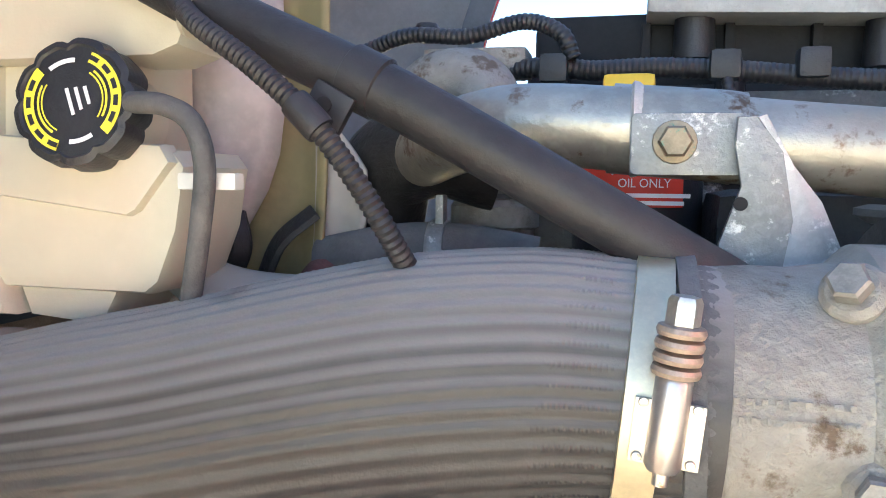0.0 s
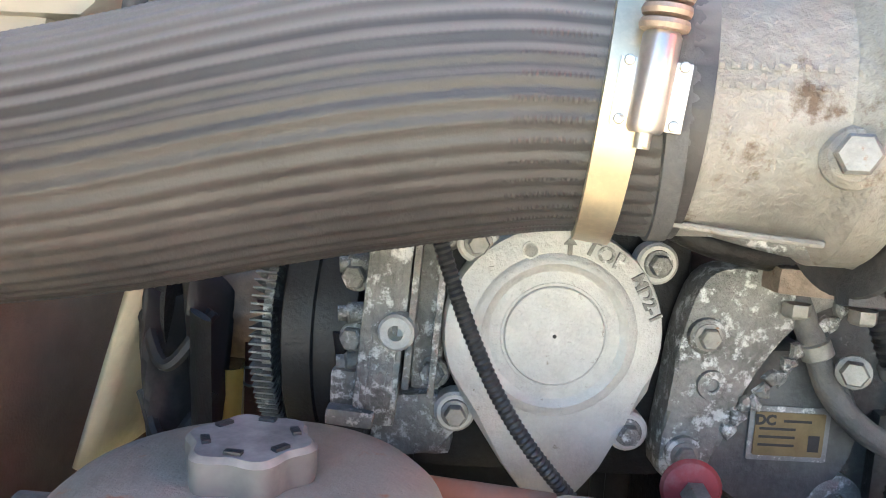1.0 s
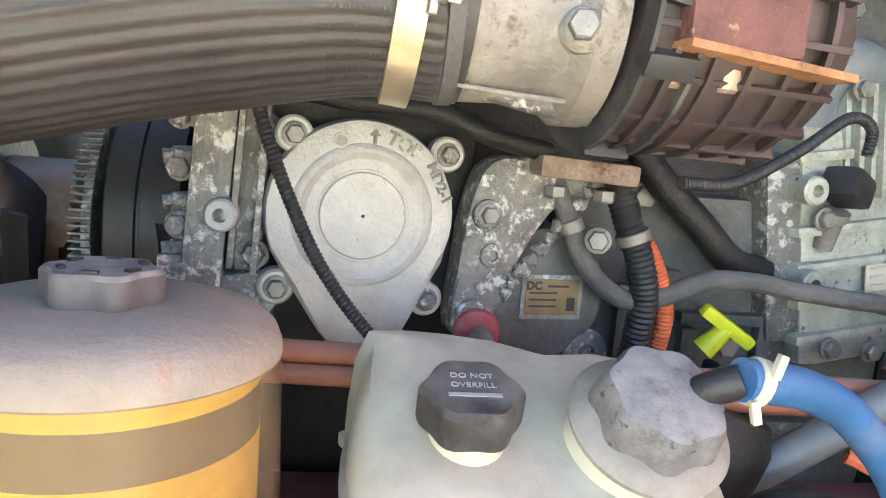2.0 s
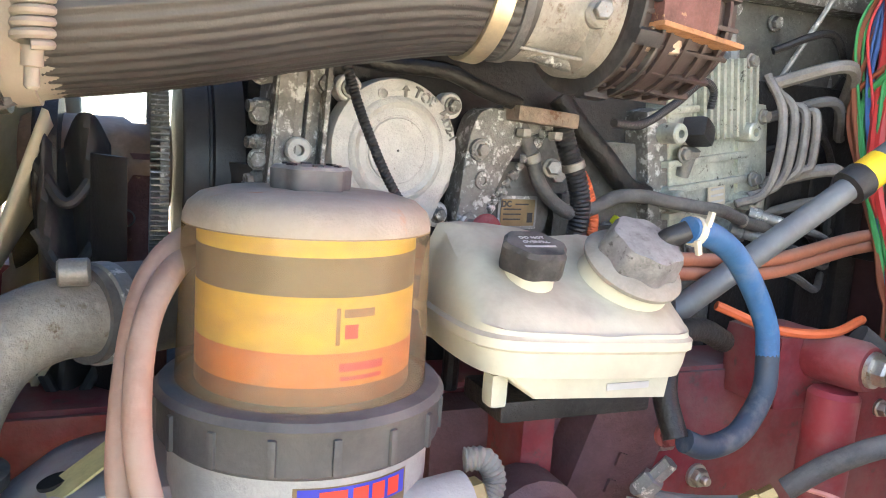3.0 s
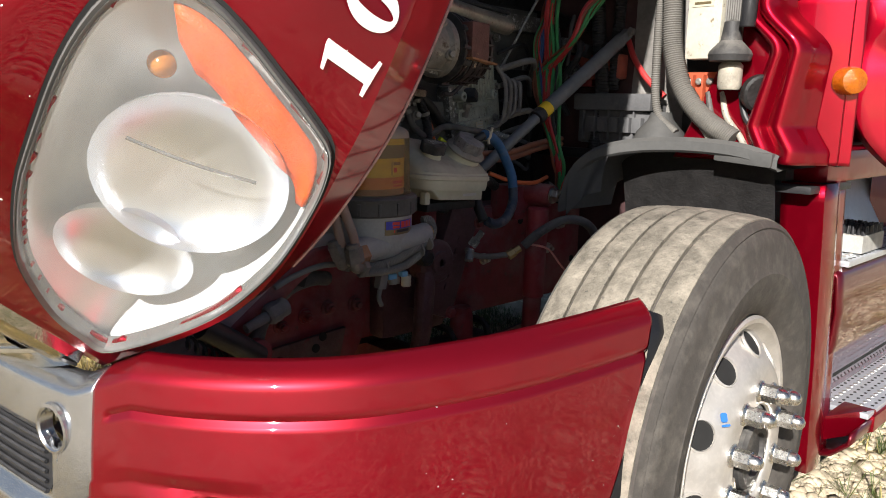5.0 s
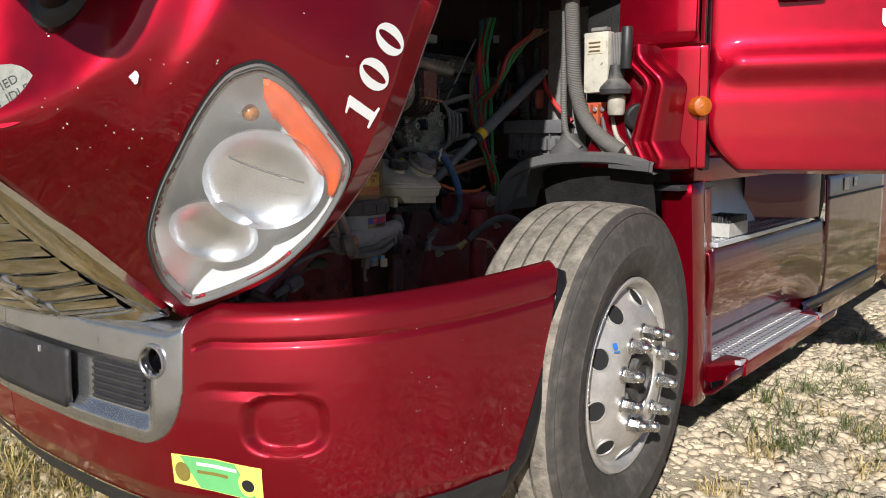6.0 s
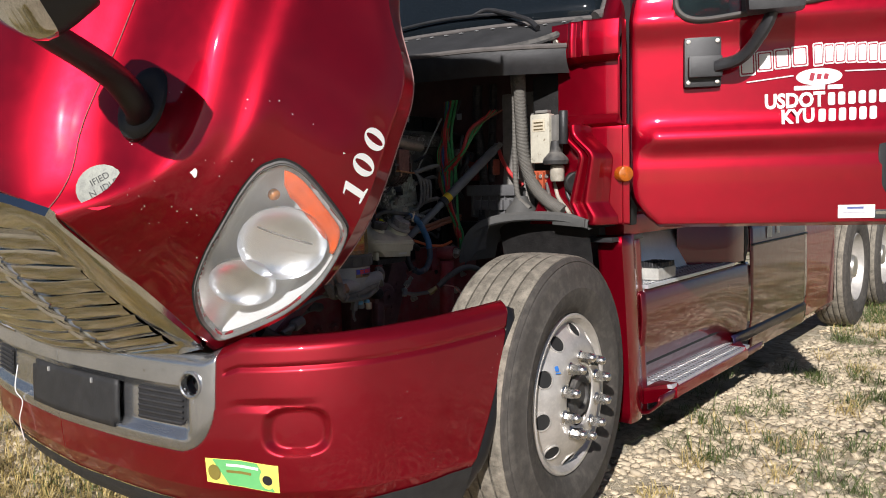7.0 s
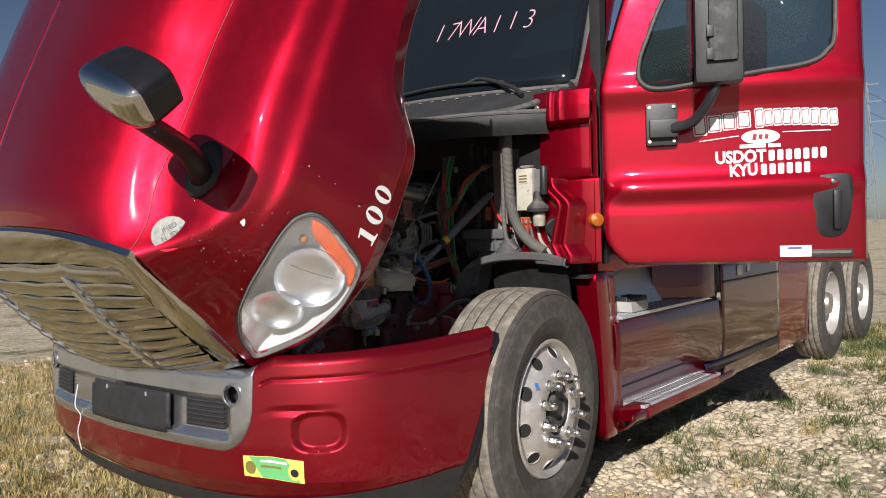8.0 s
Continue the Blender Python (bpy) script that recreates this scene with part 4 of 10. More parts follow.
def wheel(name, at, steer, label, group, steer_axle=True):
    R, W, rr = 0.515, 0.285 + (0.03 if steer_axle else 0), 0.292
    w = thing(name, label, "truck wheel", at, group)
    m = Matrix.Translation(at) @ Matrix.Rotation(radians(steer), 4, "Z") @ Matrix.Rotation(radians(90), 4, "X")
    # z of m points outwards (-y)
    h = W / 2
    side = [(rr - 0.005, h - 0.045), (rr + 0.012, h - 0.020), (rr + 0.035, h - 0.008), (rr + 0.075, h + 0.004), (rr + 0.10, h + 0.006), (rr + 0.105, h + 0.003), (0.455, h - 0.002), (0.478, h - 0.008), (0.484, h - 0.014), (0.488, h - 0.012), (0.502, h - 0.022)]
    part("tyre", L_([(r, -z) for r, z in side[:-1]] + [(0.502, -h + 0.022), (0.502, h - 0.022)] + [(r, z) for r, z in side[::-1][1:]], m, 96, None, False), TYRE, w, "dust-grey rubber sidewall")
    # tread ribs
    tr = W - 0.05
    for i in range(5):
        a, b = -tr / 2 + tr * i / 5 + 0.0035, -tr / 2 + tr * (i + 1) / 5 - 0.0035
        crown = lambda z: R - 0.012 * (2 * z / W) ** 2
        zig = lambda ang, hh: 1 + 0.0012 * math.sin(ang * 60)
        part("tread_rib", L_([(0.500, a), (crown(a) - 0.002, a), (crown(a), a + 0.004), (crown(b), b - 0.004), (crown(b) - 0.002, b), (0.500, b)], m, 120, zig, False), TREAD, w, "dusty worn tread")
    # rim with hand holes
    bm, seg = bmesh.new(), 120
    prof = [(rr, h - 0.050), (rr + 0.004, h - 0.026), (rr - 0.002, h - 0.018), (rr - 0.012, h - 0.020), (rr - 0.020, h - 0.034), (0.262, h - 0.042), (0.245, h - 0.034), (0.225, h - 0.014), (0.20, h + 0.005), (0.175, h + 0.014), (0.165, h + 0.015), (0.120, h + 0.015), (0.108, h + 0.012)] if steer_axle else [(rr, h - 0.05), (rr + 0.004, h - 0.026), (rr - 0.006, h - 0.018), (rr - 0.02, h - 0.04), (0.26, h - 0.10), (0.24, h - 0.16), (0.20, h - 0.19), (0.165, h - 0.19), (0.108, h - 0.19)]
    rows = []
    for r, z in prof:
        rows.append([bm.verts.new(m @ Vector((r * math.cos(2 * math.pi * k / seg), r * math.sin(2 * math.pi * k / seg), z))) for k in range(seg)])
    for i, (p, q) in enumerate(zip(rows, rows[1:])):
        for k in range(seg):
            bm.faces.new((p[k], p[(k + 1) % seg], q[(k + 1) % seg], q[k]))
    rim = thick(part("rim", bm, RIM, w, "satin aluminium rim with round hand holes"), 0.006)
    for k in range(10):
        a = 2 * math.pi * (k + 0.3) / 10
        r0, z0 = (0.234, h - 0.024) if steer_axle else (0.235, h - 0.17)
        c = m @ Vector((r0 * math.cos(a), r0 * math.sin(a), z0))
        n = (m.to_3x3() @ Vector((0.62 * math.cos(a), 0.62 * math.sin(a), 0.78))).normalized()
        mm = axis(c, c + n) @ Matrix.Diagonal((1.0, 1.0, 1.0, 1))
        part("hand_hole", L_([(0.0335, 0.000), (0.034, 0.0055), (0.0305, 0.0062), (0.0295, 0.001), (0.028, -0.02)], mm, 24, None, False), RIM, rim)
        # dark disc on the unpierced rim imitates the shade in the hand hole
        part("hand_hole_shade", L_([(0.0293, 0.0022), (0.0288, 0.0016), (0.0005, 0.0012)], mm, 20), SHADE_BLACK, rim)
    zc = h + 0.015 if steer_axle else h - 0.19
    for k in range(10):
        a = 2 * math.pi * (k + 0.5) / 10
        c = m @ Vector((0.1429 * math.cos(a), 0.1429 * math.sin(a), zc - 0.002))
        n = m.to_3x3() @ Vector((0, 0, 1))
        mm = axis(c, c + n)
        bm = L_([(0.024, 0), (0.024, 0.006), (0.0195, 0.009), (0.019, 0.010)], mm, 24)
        lathe(bm, [(0.0195, 0.009), (0.0195, 0.040), (0.0165, 0.043)], mm, 6)
        lathe(bm, [(0.0165, 0.042), (0.0162, 0.052), (0.0125, 0.060), (0.006, 0.064), (0.001, 0.065)], mm, 20)
        part("lug_nut", bm, NUT, w, "polished bullet lug-nut cover")
    if steer_axle:
        part("hub", L_([(0.108, h - 0.03), (0.106, h + 0.006), (0.098, h + 0.006), (0.094, h - 0.03), (0.078, h - 0.035), (0.078, h + 0.012), (0.070, h + 0.020), (0.050, h + 0.022), (0.048, h + 0.012), (0.001, h + 0.010)], m, 40), DUSTY_BLACK, w, "dark oil-filled hub cap")
        for k in range(4):
            a = math.pi / 2 * k + 0.4
            part("hub_pad", box(bmesh.new(), (0.018, 0.03, 0.012), m @ pose(0.101 * math.cos(a), 0.101 * math.sin(a), h + 0.006, 0, 0, math.degrees(a)), 0.003), ALU, w)
        a = radians(142)
        c = m @ Vector((0.212 * math.cos(a), 0.212 * math.sin(a), h + 0.0015))
        n = (m.to_3x3() @ Vector((0.6 * math.cos(a), 0.6 * math.sin(a), 0.8))).normalized()
        mm = Matrix.Translation(c + n * 0.003) @ Matrix((n.cross(Vector((0, 0, 1))).normalized() * -1, Vector((0, 0, 1)) - n * n.z, n)).transposed().to_4x4()
        blue = mat("sticker_blue", (0.03, 0.16, 0.50), 0.5)
        part("maker_mark", P_(rounded(0.015, 0.020, 0.005), 0.001, mm), blue, w, "small blue maker's sticker")
        part("maker_bar", P_(rounded(0.020, 0.005, 0.002), 0.001, mm @ pose(0.002, -0.017, 0)), blue, w)
    else:
        part("hub", L_([(0.108, h - 0.19), (0.105, h - 0.06), (0.09, h - 0.03), (0.001, h - 0.025)], m, 32), ALU, w, "long aluminium drive hub")
    return w


wheel("road_wheel", (0.045, -1.135, 0.515), 5, "steer wheel with dusty tyre and aluminium rim, turned out", "front wheels")
wheel("road_wheel", (0.045, 1.135, 0.515), 185, "steer wheel with dusty tyre and aluminium rim", "front wheels")
for x in (5.0, 6.30):
    wheel("rear_wheel", (x, -1.12, 0.515), 0, "drive wheel with white-dusted aluminium rim", "rear wheels", False)
    wheel("rear_wheel", (x, 1.12, 0.515), 180, "drive wheel with white-dusted aluminium rim", "rear wheels", False)


# ---- side fairing with steps ----
def build_fairing(side):
    f = thing("side_fairing", "glossy dark red chassis fairing with two aluminium steps", "truck fairing", (2.4, 1.1 * side, 0.22), "chassis fairings")
    S = lambda p: Vector((p[0], p[1] * -side, p[2]))
    Y0 = -1.185

    def skin(x0, x1, rows, name, material, label="", lip=0.010, rows2=None, turn=0.0):
        """A skin from x0 to x1 with a section of (offset outwards, height), turning into rows2 from x = turn on."""
        bm, prev = bmesh.new(), None
        n = max(2, int((x1 - x0) / 0.05))
        for i in range(n + 1):
            x = x0 + (x1 - x0) * i / n
            g = max(0.0, min(1.0, (x - turn) / (x1 - turn))) if rows2 else 0.0
            g = g * g * (3 - 2 * g)
            ring = [bm.verts.new(S((x, Y0 - o - g * (p - o), z + g * (w - z)))) for (o, z), (p, w) in zip(rows, rows2 or rows)]
            if prev:
                for a in range(len(rows) - 1):
                    bm.faces.new((prev[a], prev[a + 1], ring[a + 1], ring[a]))
            prev = ring
        return thick(part(name, bm, material, f, label), lip, 0)

    # front upright, curved round the wheel
    def upright(a, b):
        x = 0.575 + 0.05 * math.sin(b * 2.6) * 0.6 + (0.225 * max(0, a - 0.25) / 0.75) + 0.06 * (1 - b) ** 2
        y = Y0 + 0.09 * max(0, 0.25 - a) / 0.25 - 0.028 * math.sin(math.pi * min(1, a * 1.2)) - 0.02 * (1 - b)
        return S((x, y, 0.245 + 0.815 * b))
    thick(part("front_upright", grid(bmesh.new(), upright, 24, 16), RED, f, "curved red leading panel"), 0.010)
    body = [(0.0, 0.80), (0.012, 0.78), (0.020, 0.66), (0.022, 0.56), (0.016, 0.45), (0.008, 0.40), (0.018, 0.385), (0.020, 0.34), (0.008, 0.26), (-0.02, 0.235)]
    skin(0.795, 2.269, [(0.0, 0.80), (0.012, 0.78), (0.020, 0.68), (0.014, 0.58), (-0.008, 0.48), (-0.045, 0.40), (-0.060, 0.375), (-0.06, 0.34)], "side_panel", RED_GLOSS, "mirror-glossy red side panel", 0.010, body[:8], 1.75)
    skin(0.795, 2.269, [(0.10, 0.335), (0.096, 0.30), (0.05, 0.255), (-0.02, 0.235)], "lower_skirt", RED_GLOSS, "red lower skirt under the step")
    skin(2.273, 3.50, [(0.0, 1.02), (0.014, 0.99), (0.02, 0.80)] + body[2:], "side_panel", RED_GLOSS, "mirror-glossy red side panel")
    skin(3.51, 4.42, [(-0.02, 1.02), (0.0, 0.99), (0.006, 0.80), (0.006, 0.56), (0.0, 0.30), (-0.02, 0.25)], "side_panel", RED, "red rear side panel")
    skin(2.275, 3.50, [(0.021, 0.905), (0.024, 0.90), (0.021, 0.895)], "panel_groove", BLACK)
    blue = mat("dark_stripe", (0.02, 0.015, 0.045), 0.3, 0.2, 0.1)
    skin(1.98, 3.50, [(0.010, 0.402), (0.021, 0.388), (0.023, 0.345)], "lower_stripe", blue, "dark stripe on the lower ledge", 0.004)
    # upper step: recess, back panel, tread plate
    part("step_back", B((1.0, 0.006, 0.26), S((1.48, -0.985, 0.93)), 0.002, (20 * side, 0, 0)), STEP_SHEET, f, "pale blue-grey sheet behind the upper step")
    part("step_end", prism(bmesh.new(), [(x, y * -side) for x, y in ((1.70, -0.99), (2.19, -0.99), (2.19, -1.192), (2.02, -1.192), (1.96, -1.17))][::side], 0.235, pose(0, 0, 0.815), 0.010), RED_GLOSS, f, "glossy red block ending the upper step")
    # near-black block stands in for the shade of the panel gap
    part("gap_shade_block", B((0.085, 0.16, 0.24), S((2.232, -1.06, 0.925)), 0.01), SHADE_BLACK, f)
    part("gap_hose", T_([S((2.232, -1.17, 1.03)), S((2.230, -1.178, 0.92)), S((2.236, -1.16, 0.80))], 0.026, seg=10), BLACK, f)

    def tread(x0, x1, y0, y1, z, name):
        t = part(name, B((x1 - x0, y0 - y1, 0.018), S(((x0 + x1) / 2, (y0 + y1) / 2, z - 0.009)), 0.004), STEP_SHEET, f, "punched aluminium step tread")
        nx, ny = int((x1 - x0) / 0.034), int((y0 - y1) / 0.026)
        # drain holes are near-black discs, their shade painted onto the solid plate
        cups, holes = bmesh.new(), bmesh.new()
        for i in range(nx):
            for j in range(ny):
                c = S((x0 + 0.02 + 0.034 * i + (0.017 if j % 2 else 0), y1 + 0.016 + 0.026 * j, z))
                if c.x < x1 - 0.012:
                    if j % 3 == 1:
                        lathe(cups, [(0.0075, -0.004), (0.0075, 0.0015), (0.005, 0.0030), (0.0005, 0.0032)], Matrix.Translation(c), 8)
                    else:
                        lathe(holes, [(0.0056, -0.004), (0.0056, 0.0006), (0.0005, 0.0006)], Matrix.Translation(c) @ Matrix.Diagonal((1.35, 0.9, 1, 1)), 8)
        tagged(part("anti_slip_texture", cups, [ALU], t), "raised anti-slip bumps", kind="stuff")
        tagged(part("punch_shade_texture", holes, [SHADE_BLACK], t), "near-black discs painted as shaded drain holes", kind="stuff")
    tread(0.86, 2.00, -1.0, -1.205, 0.822, "upper_step")
    tread(0.94, 2.02, -1.115, -1.285, 0.356, "lower_step")
    for x0, x1, d in ((0.80, 1.0, 1), (1.94, 2.12, -1)):
        bm = bmesh.new()
        a, b = (x0, x1) if d > 0 else (x1, x0)
        tip = [(a, Y0 - 0.01), (b, Y0 - 0.105), (b, Y0 - 0.01)]
        prism(bm, [(p[0], p[1] * -side) for p in tip], 0.075, pose(0, 0, 0.285), 0.012)
        part("step_cheek", bm, RED, f, "red fairing cheek at the step end")
    part("step_front", B((1.0, 0.02, 0.05), S((1.47, -1.285, 0.318)), 0.006), RED, f)
    part("top_ledge", B((0.30, 0.17, 0.02), S((0.68, -1.11, 1.045)), 0.006), BLACK, f)
    part("label_plate", B((0.10, 0.003, 0.07), S((2.62, -1.209, 0.96)), 0.001), DECAL, f)
    part("label_plate", B((0.06, 0.003, 0.05), S((2.80, -1.209, 0.965)), 0.001), DECAL, f)
    part("under_tray", B((3.8, 0.5, 0.02), S((2.5, -0.92, 0.45))), SHADE_BLACK, f)
    return f


build_fairing(-1)
build_fairing(1)
# boot brush on the upper step
brush = thing("boot_brush", "grey boot-scraper block with black bristles on the upper step", "boot brush", (1.10, -1.13, 0.825))
part("block", B((0.20, 0.115, 0.055), (1.10, -1.135, 0.853), 0.006), mat("grey_block", (0.42, 0.41, 0.38), 0.7, 0.2, 0.2, 20.0, dust=0.4), brush)
bm = bmesh.new()
rng = random.Random(2)
for i in range(15):
    for j in range(8):
        c = Vector((1.015 + 0.0125 * i, -1.185 + 0.0145 * j, 0.88))
        rod(bm, c, c + Vector((rng.uniform(-0.004, 0.004), rng.uniform(-0.004, 0.004), 0.026)), 0.005, 0.0035, 6)
tagged(part("bristles", bm, BLACK, brush, "stiff black bristles"), kind="stuff")


# ---- cab ----
MARKER = mat("marker_amber", (0.40, 0.10, 0.004), 0.15, 0.0, 0.3, 60.0, 0.6, 180.0, coat=0.8)
COWL = mat("cowl_plastic", (0.035, 0.035, 0.036), 0.6, 0.0, 0.25, 9.0, 0.3, 60.0, dust=0.25, dust_col=(0.12, 0.11, 0.10))


def build_cab():
    cab = thing("truck_cab", "dark red sleeper cab with windshield, cowl and roof", "truck cab", (1.6, 0, 1.0))
    for s in (-1, 1):
        S = lambda x, y, z: Vector((x, y * -s, z))
        # front corner panel beside the bay: top block, recess and fluted lower part
        def front(u, b):
            # columns run along the flutes
            t = max(0.0, min(1.0, (0.47 - b) / 0.15))
            k = max(0.0, min(1.0, (0.11 - b) / 0.07))
            q = 0.14 + 0.30 * t * t * (3 - 2 * t) + 0.10 * k
            a = u / 0.15 * (q - 0.07) if u < 0.15 else q - 0.07 + (u - 0.15) / 0.70 * 0.43 if u < 0.85 else q + 0.36 + (u - 0.85) / 0.15 * (0.64 - q)
            z = 1.115 + 0.82 * b
            y = -0.975 - 0.29 * a
            x = 0.435 + 0.05 * a ** 3
            band = lambda q, w: 0.5 + 0.5 * math.cos(math.pi * (a - q) / w) if abs(a - q) < w else 0.0
            if b < 0.50:
                # stepped flutes that sweep outwards under the recess
                step = lambda e, w: max(0.0, min(1.0, (a - e) / w))
                x += -0.012 + 0.020 * (1 - step(q - 0.06, 0.08)) - 0.026 * band(q + 0.04, 0.075) - 0.034 * band(q + 0.20, 0.10) + 0.040 * step(q + 0.26, 0.09)
                y += -0.02 + 0.14 * max(0, 0.36 - b) / 0.36 * (1 - a)
            elif b < 0.83:
                e = min(1, (b - 0.50) / 0.04, (0.83 - b) / 0.02)
                x += 0.055 * e * min(1, (0.98 - a) / 0.06 if a > 0.92 else 1)
            else:
                x += -0.018 - 0.014 * max(band(0.34, 0.07), band(0.54, 0.06)) + 0.10 * max(0, b - 0.91) + 0.02 * (1 - a)
            return S(x, y, z)
        thick(part("corner_panel", grid(bmesh.new(), front, 130, 90), RED, cab, "fluted dark red cowl corner"), 0.008, 1)
        part("corner_side", grid(bmesh.new(), lambda a, b: S(0.485 + 0.145 * a, -1.265 + 0.06 * a * a, 1.115 + 0.82 * b), 6, 10), RED, cab)
        lamp = part("marker_lamp", L_([(0.034, -0.02), (0.034, 0.008), (0.030, 0.020), (0.016, 0.027), (0.001, 0.028)], axis(S(0.488, -1.272, 1.318), S(0.43, -1.34, 1.318)), 24), MARKER, cab, "round amber side marker lamp")
        for k in range(5):
            part("lamp_rib", T_([S(0.47 + 0.004, -1.285, 1.30 + 0.009 * k), S(0.478, -1.288, 1.30 + 0.009 * k)], 0.0015, seg=6, n=2), AMBER, lamp)
        # pillar and cab side round the door opening
        part("a_pillar", T_([S(0.62, -1.135, 1.90), S(0.735, -1.125, 2.06), S(0.96, -1.10, 2.50), S(1.16, -1.06, 2.80)], 0.052, seg=14), RED, cab, "red windshield pillar")
        part("pillar_seal", T_([S(0.675, -1.05, 2.00), S(0.735, -1.075, 2.06), S(0.935, -1.05, 2.50), S(1.13, -1.01, 2.80)], 0.026, seg=10), SEAL, cab, "grey rubber windshield seal")
        # the door gap's shade is put into the jamb's near-black colour
        part("door_jamb", B((0.06, 0.06, 1.70), S(0.72, -1.175, 1.95), 0.012), SHADE_BLACK, cab, "door jamb in near-black for the shade of the door gap")
        part("rear_side", B((1.45, 0.05, 1.85), S(2.62, -1.175, 1.97), 0.02), RED, cab, "red sleeper side")
        part("sill", B((1.25, 0.16, 0.09), S(1.28, -1.11, 1.10), 0.02), RED, cab, "red door sill")
        part("header", B((1.25, 0.06, 0.12), S(1.28, -1.14, 2.85), 0.02), RED, cab)
        # cowl end bracket and its rubber lip
        part("cowl_end", T_([S(0.30, -0.70, 1.845), S(0.35, -0.90, 1.86), S(0.44, -1.00, 1.90), S(0.53, -1.06, 1.965)], 0.020, seg=10, flat=0.7), DUSTY_BLACK, cab, "grey rubber cowl end lip")
        part("corner_bolt", bolt_(S(0.424, -1.0, 1.865), (-1, 0, 0), 0.009, 0.008), STEEL, cab)
        part("corner_bolt", bolt_(S(0.415, -1.05, 1.135), (-1, 0, 0), 0.009, 0.008), STEEL, cab)
    # cowl tray, lip, firewall
    def cowl(a, b):
        y = -1.05 + 2.10 * a
        bow = 1 - (y / 1.05) ** 2
        x = 0.72 - 0.26 * bow - (0.40 - 0.06 * bow) * (1 - b) * (1 - 0.25 * abs(y / 1.05) ** 4)
        return Vector((x, y, 1.835 + 0.165 * b + 0.006 * noise.noise((x * 4, y * 4, 0))))
    thick(part("cowl_tray", grid(bmesh.new(), cowl, 40, 12), COWL, cab, "dusty grey plastic cowl tray"), 0.012)
    part("cowl_front", grid(bmesh.new(), lambda a, b: cowl(a, 0) + Vector((0.03 * b - 0.01 * math.sin(b * 3), 0, -0.095 * b)), 40, 6), BLACK, cab, "black sagging cowl front lip")
    part("cowl_seal", T_([cowl(k / 20, 0.02) + Vector((0, 0, 0.008)) for k in range(21)], 0.012, seg=8, n=2), SEAL, cab)
    for k in range(24):
        p = cowl(0.06 + 0.036 * k, 0.88)
        part("cowl_slot", B((0.012, 0.018, 0.003), p + Vector((0, 0, 0.006)), 0.001), DECAL, cab)
    part("firewall", B((0.03, 1.98, 1.25), (0.60, 0, 1.23), 0.01), mat("firewall_paint", (0.062, 0.028, 0.029), 0.7, 0.0, 0.3, 8.0, dust=0.4, dust_col=(0.11, 0.09, 0.08)), cab, "dark dusty firewall")
    part("cab_floor", B((2.7, 2.2, 0.04), (1.95, 0, 1.08)), INNER, cab)
    part("rear_wall", B((0.04, 2.3, 1.85), (3.33, 0, 1.97), 0.02), RED, cab)
    part("roof", grid(bmesh.new(), lambda a, b: Vector((1.05 + 2.3 * a, -1.18 + 2.36 * b, 2.88 + 0.35 * math.sin(min(1, a * 1.6) * 1.57) * (1 - (2 * b - 1) ** 6))), 16, 16), RED, cab, "red roof")
    part("dash", B((0.30, 1.95, 0.12), (0.88, 0, 2.01), 0.04), mat("dash_plastic", (0.12, 0.125, 0.12), 0.6, 0.0, 0.15), cab, "grey dashboard top")
    for y in (-0.55, 0.55):
        part("seat", B((0.14, 0.5, 0.8), (1.75, y, 1.95), 0.06), INNER, cab)
    # windshield
    def glass(a, b):
        y = (-1.05 + 2.10 * a) * (1 - 0.05 * b)
        bow = 1 - (y / 1.05) ** 2
        return Vector((0.735 - 0.24 * bow + 0.42 * b, y, 2.02 + 0.80 * b))
    wind = thick(part("windshield", grid(bmesh.new(), glass, 24, 10), WINDSHIELD, cab, "dark glass windshield with pink marker writing"), 0.006)
    part("glass_seal", T_([glass(k / 20, -0.02) for k in range(21)], 0.016, seg=8, n=2), SEAL, cab)
    pink = mat("pink_marker", (0.75, 0.38, 0.45), 0.8)
    for k in range(7):
        a = 0.153 + 0.0445 * k
        p0, p1, p2 = glass(a, 0.50), glass(a + 0.02, 0.50), glass(a, 0.60)
        xa, ya = (p1 - p0).normalized(), (p2 - p0).normalized()
        xa = -xa if xa.y > 0 else xa
        n = xa.cross(ya)
        m = Matrix.Translation(p0 + n * 0.005 + ya * (0.004 * math.sin(k * 2.1))) @ Matrix((xa, ya, n)).transposed().to_4x4()
        text("marker_writing", "17WA113"[6 - k], 0.185, m, pink, wind, bold=-0.0045, shear=0.15, squash=0.75)
    # wipers
    for a0, a1 in ((0.10, 0.42), (0.60, 0.92)):
        wip = part("wiper", T_([cowl(a0 - 0.01, 0.62) + Vector((0, 0, 0.02)), cowl(a0 + 0.03, 0.85) + Vector((-0.01, 0, 0.04)), glass(a0 + 0.13, 0.075) + Vector((-0.03, 0, 0.01)), glass(a0 + 0.17, 0.066) + Vector((-0.03, 0, 0.0))], lambda t: 0.013 - 0.005 * t, seg=8), BLACK, cab, "black windshield wiper arm")
        part("blade", T_([glass(a0 + 0.07 + (a1 - a0) * k / 8, 0.050 + 0.02 * math.sin(k / 8 * 3.1)) + Vector((-0.025, 0, 0.0)) for k in range(9)], 0.008, seg=8, n=3), BLACK, wip)
    return cab


build_cab()


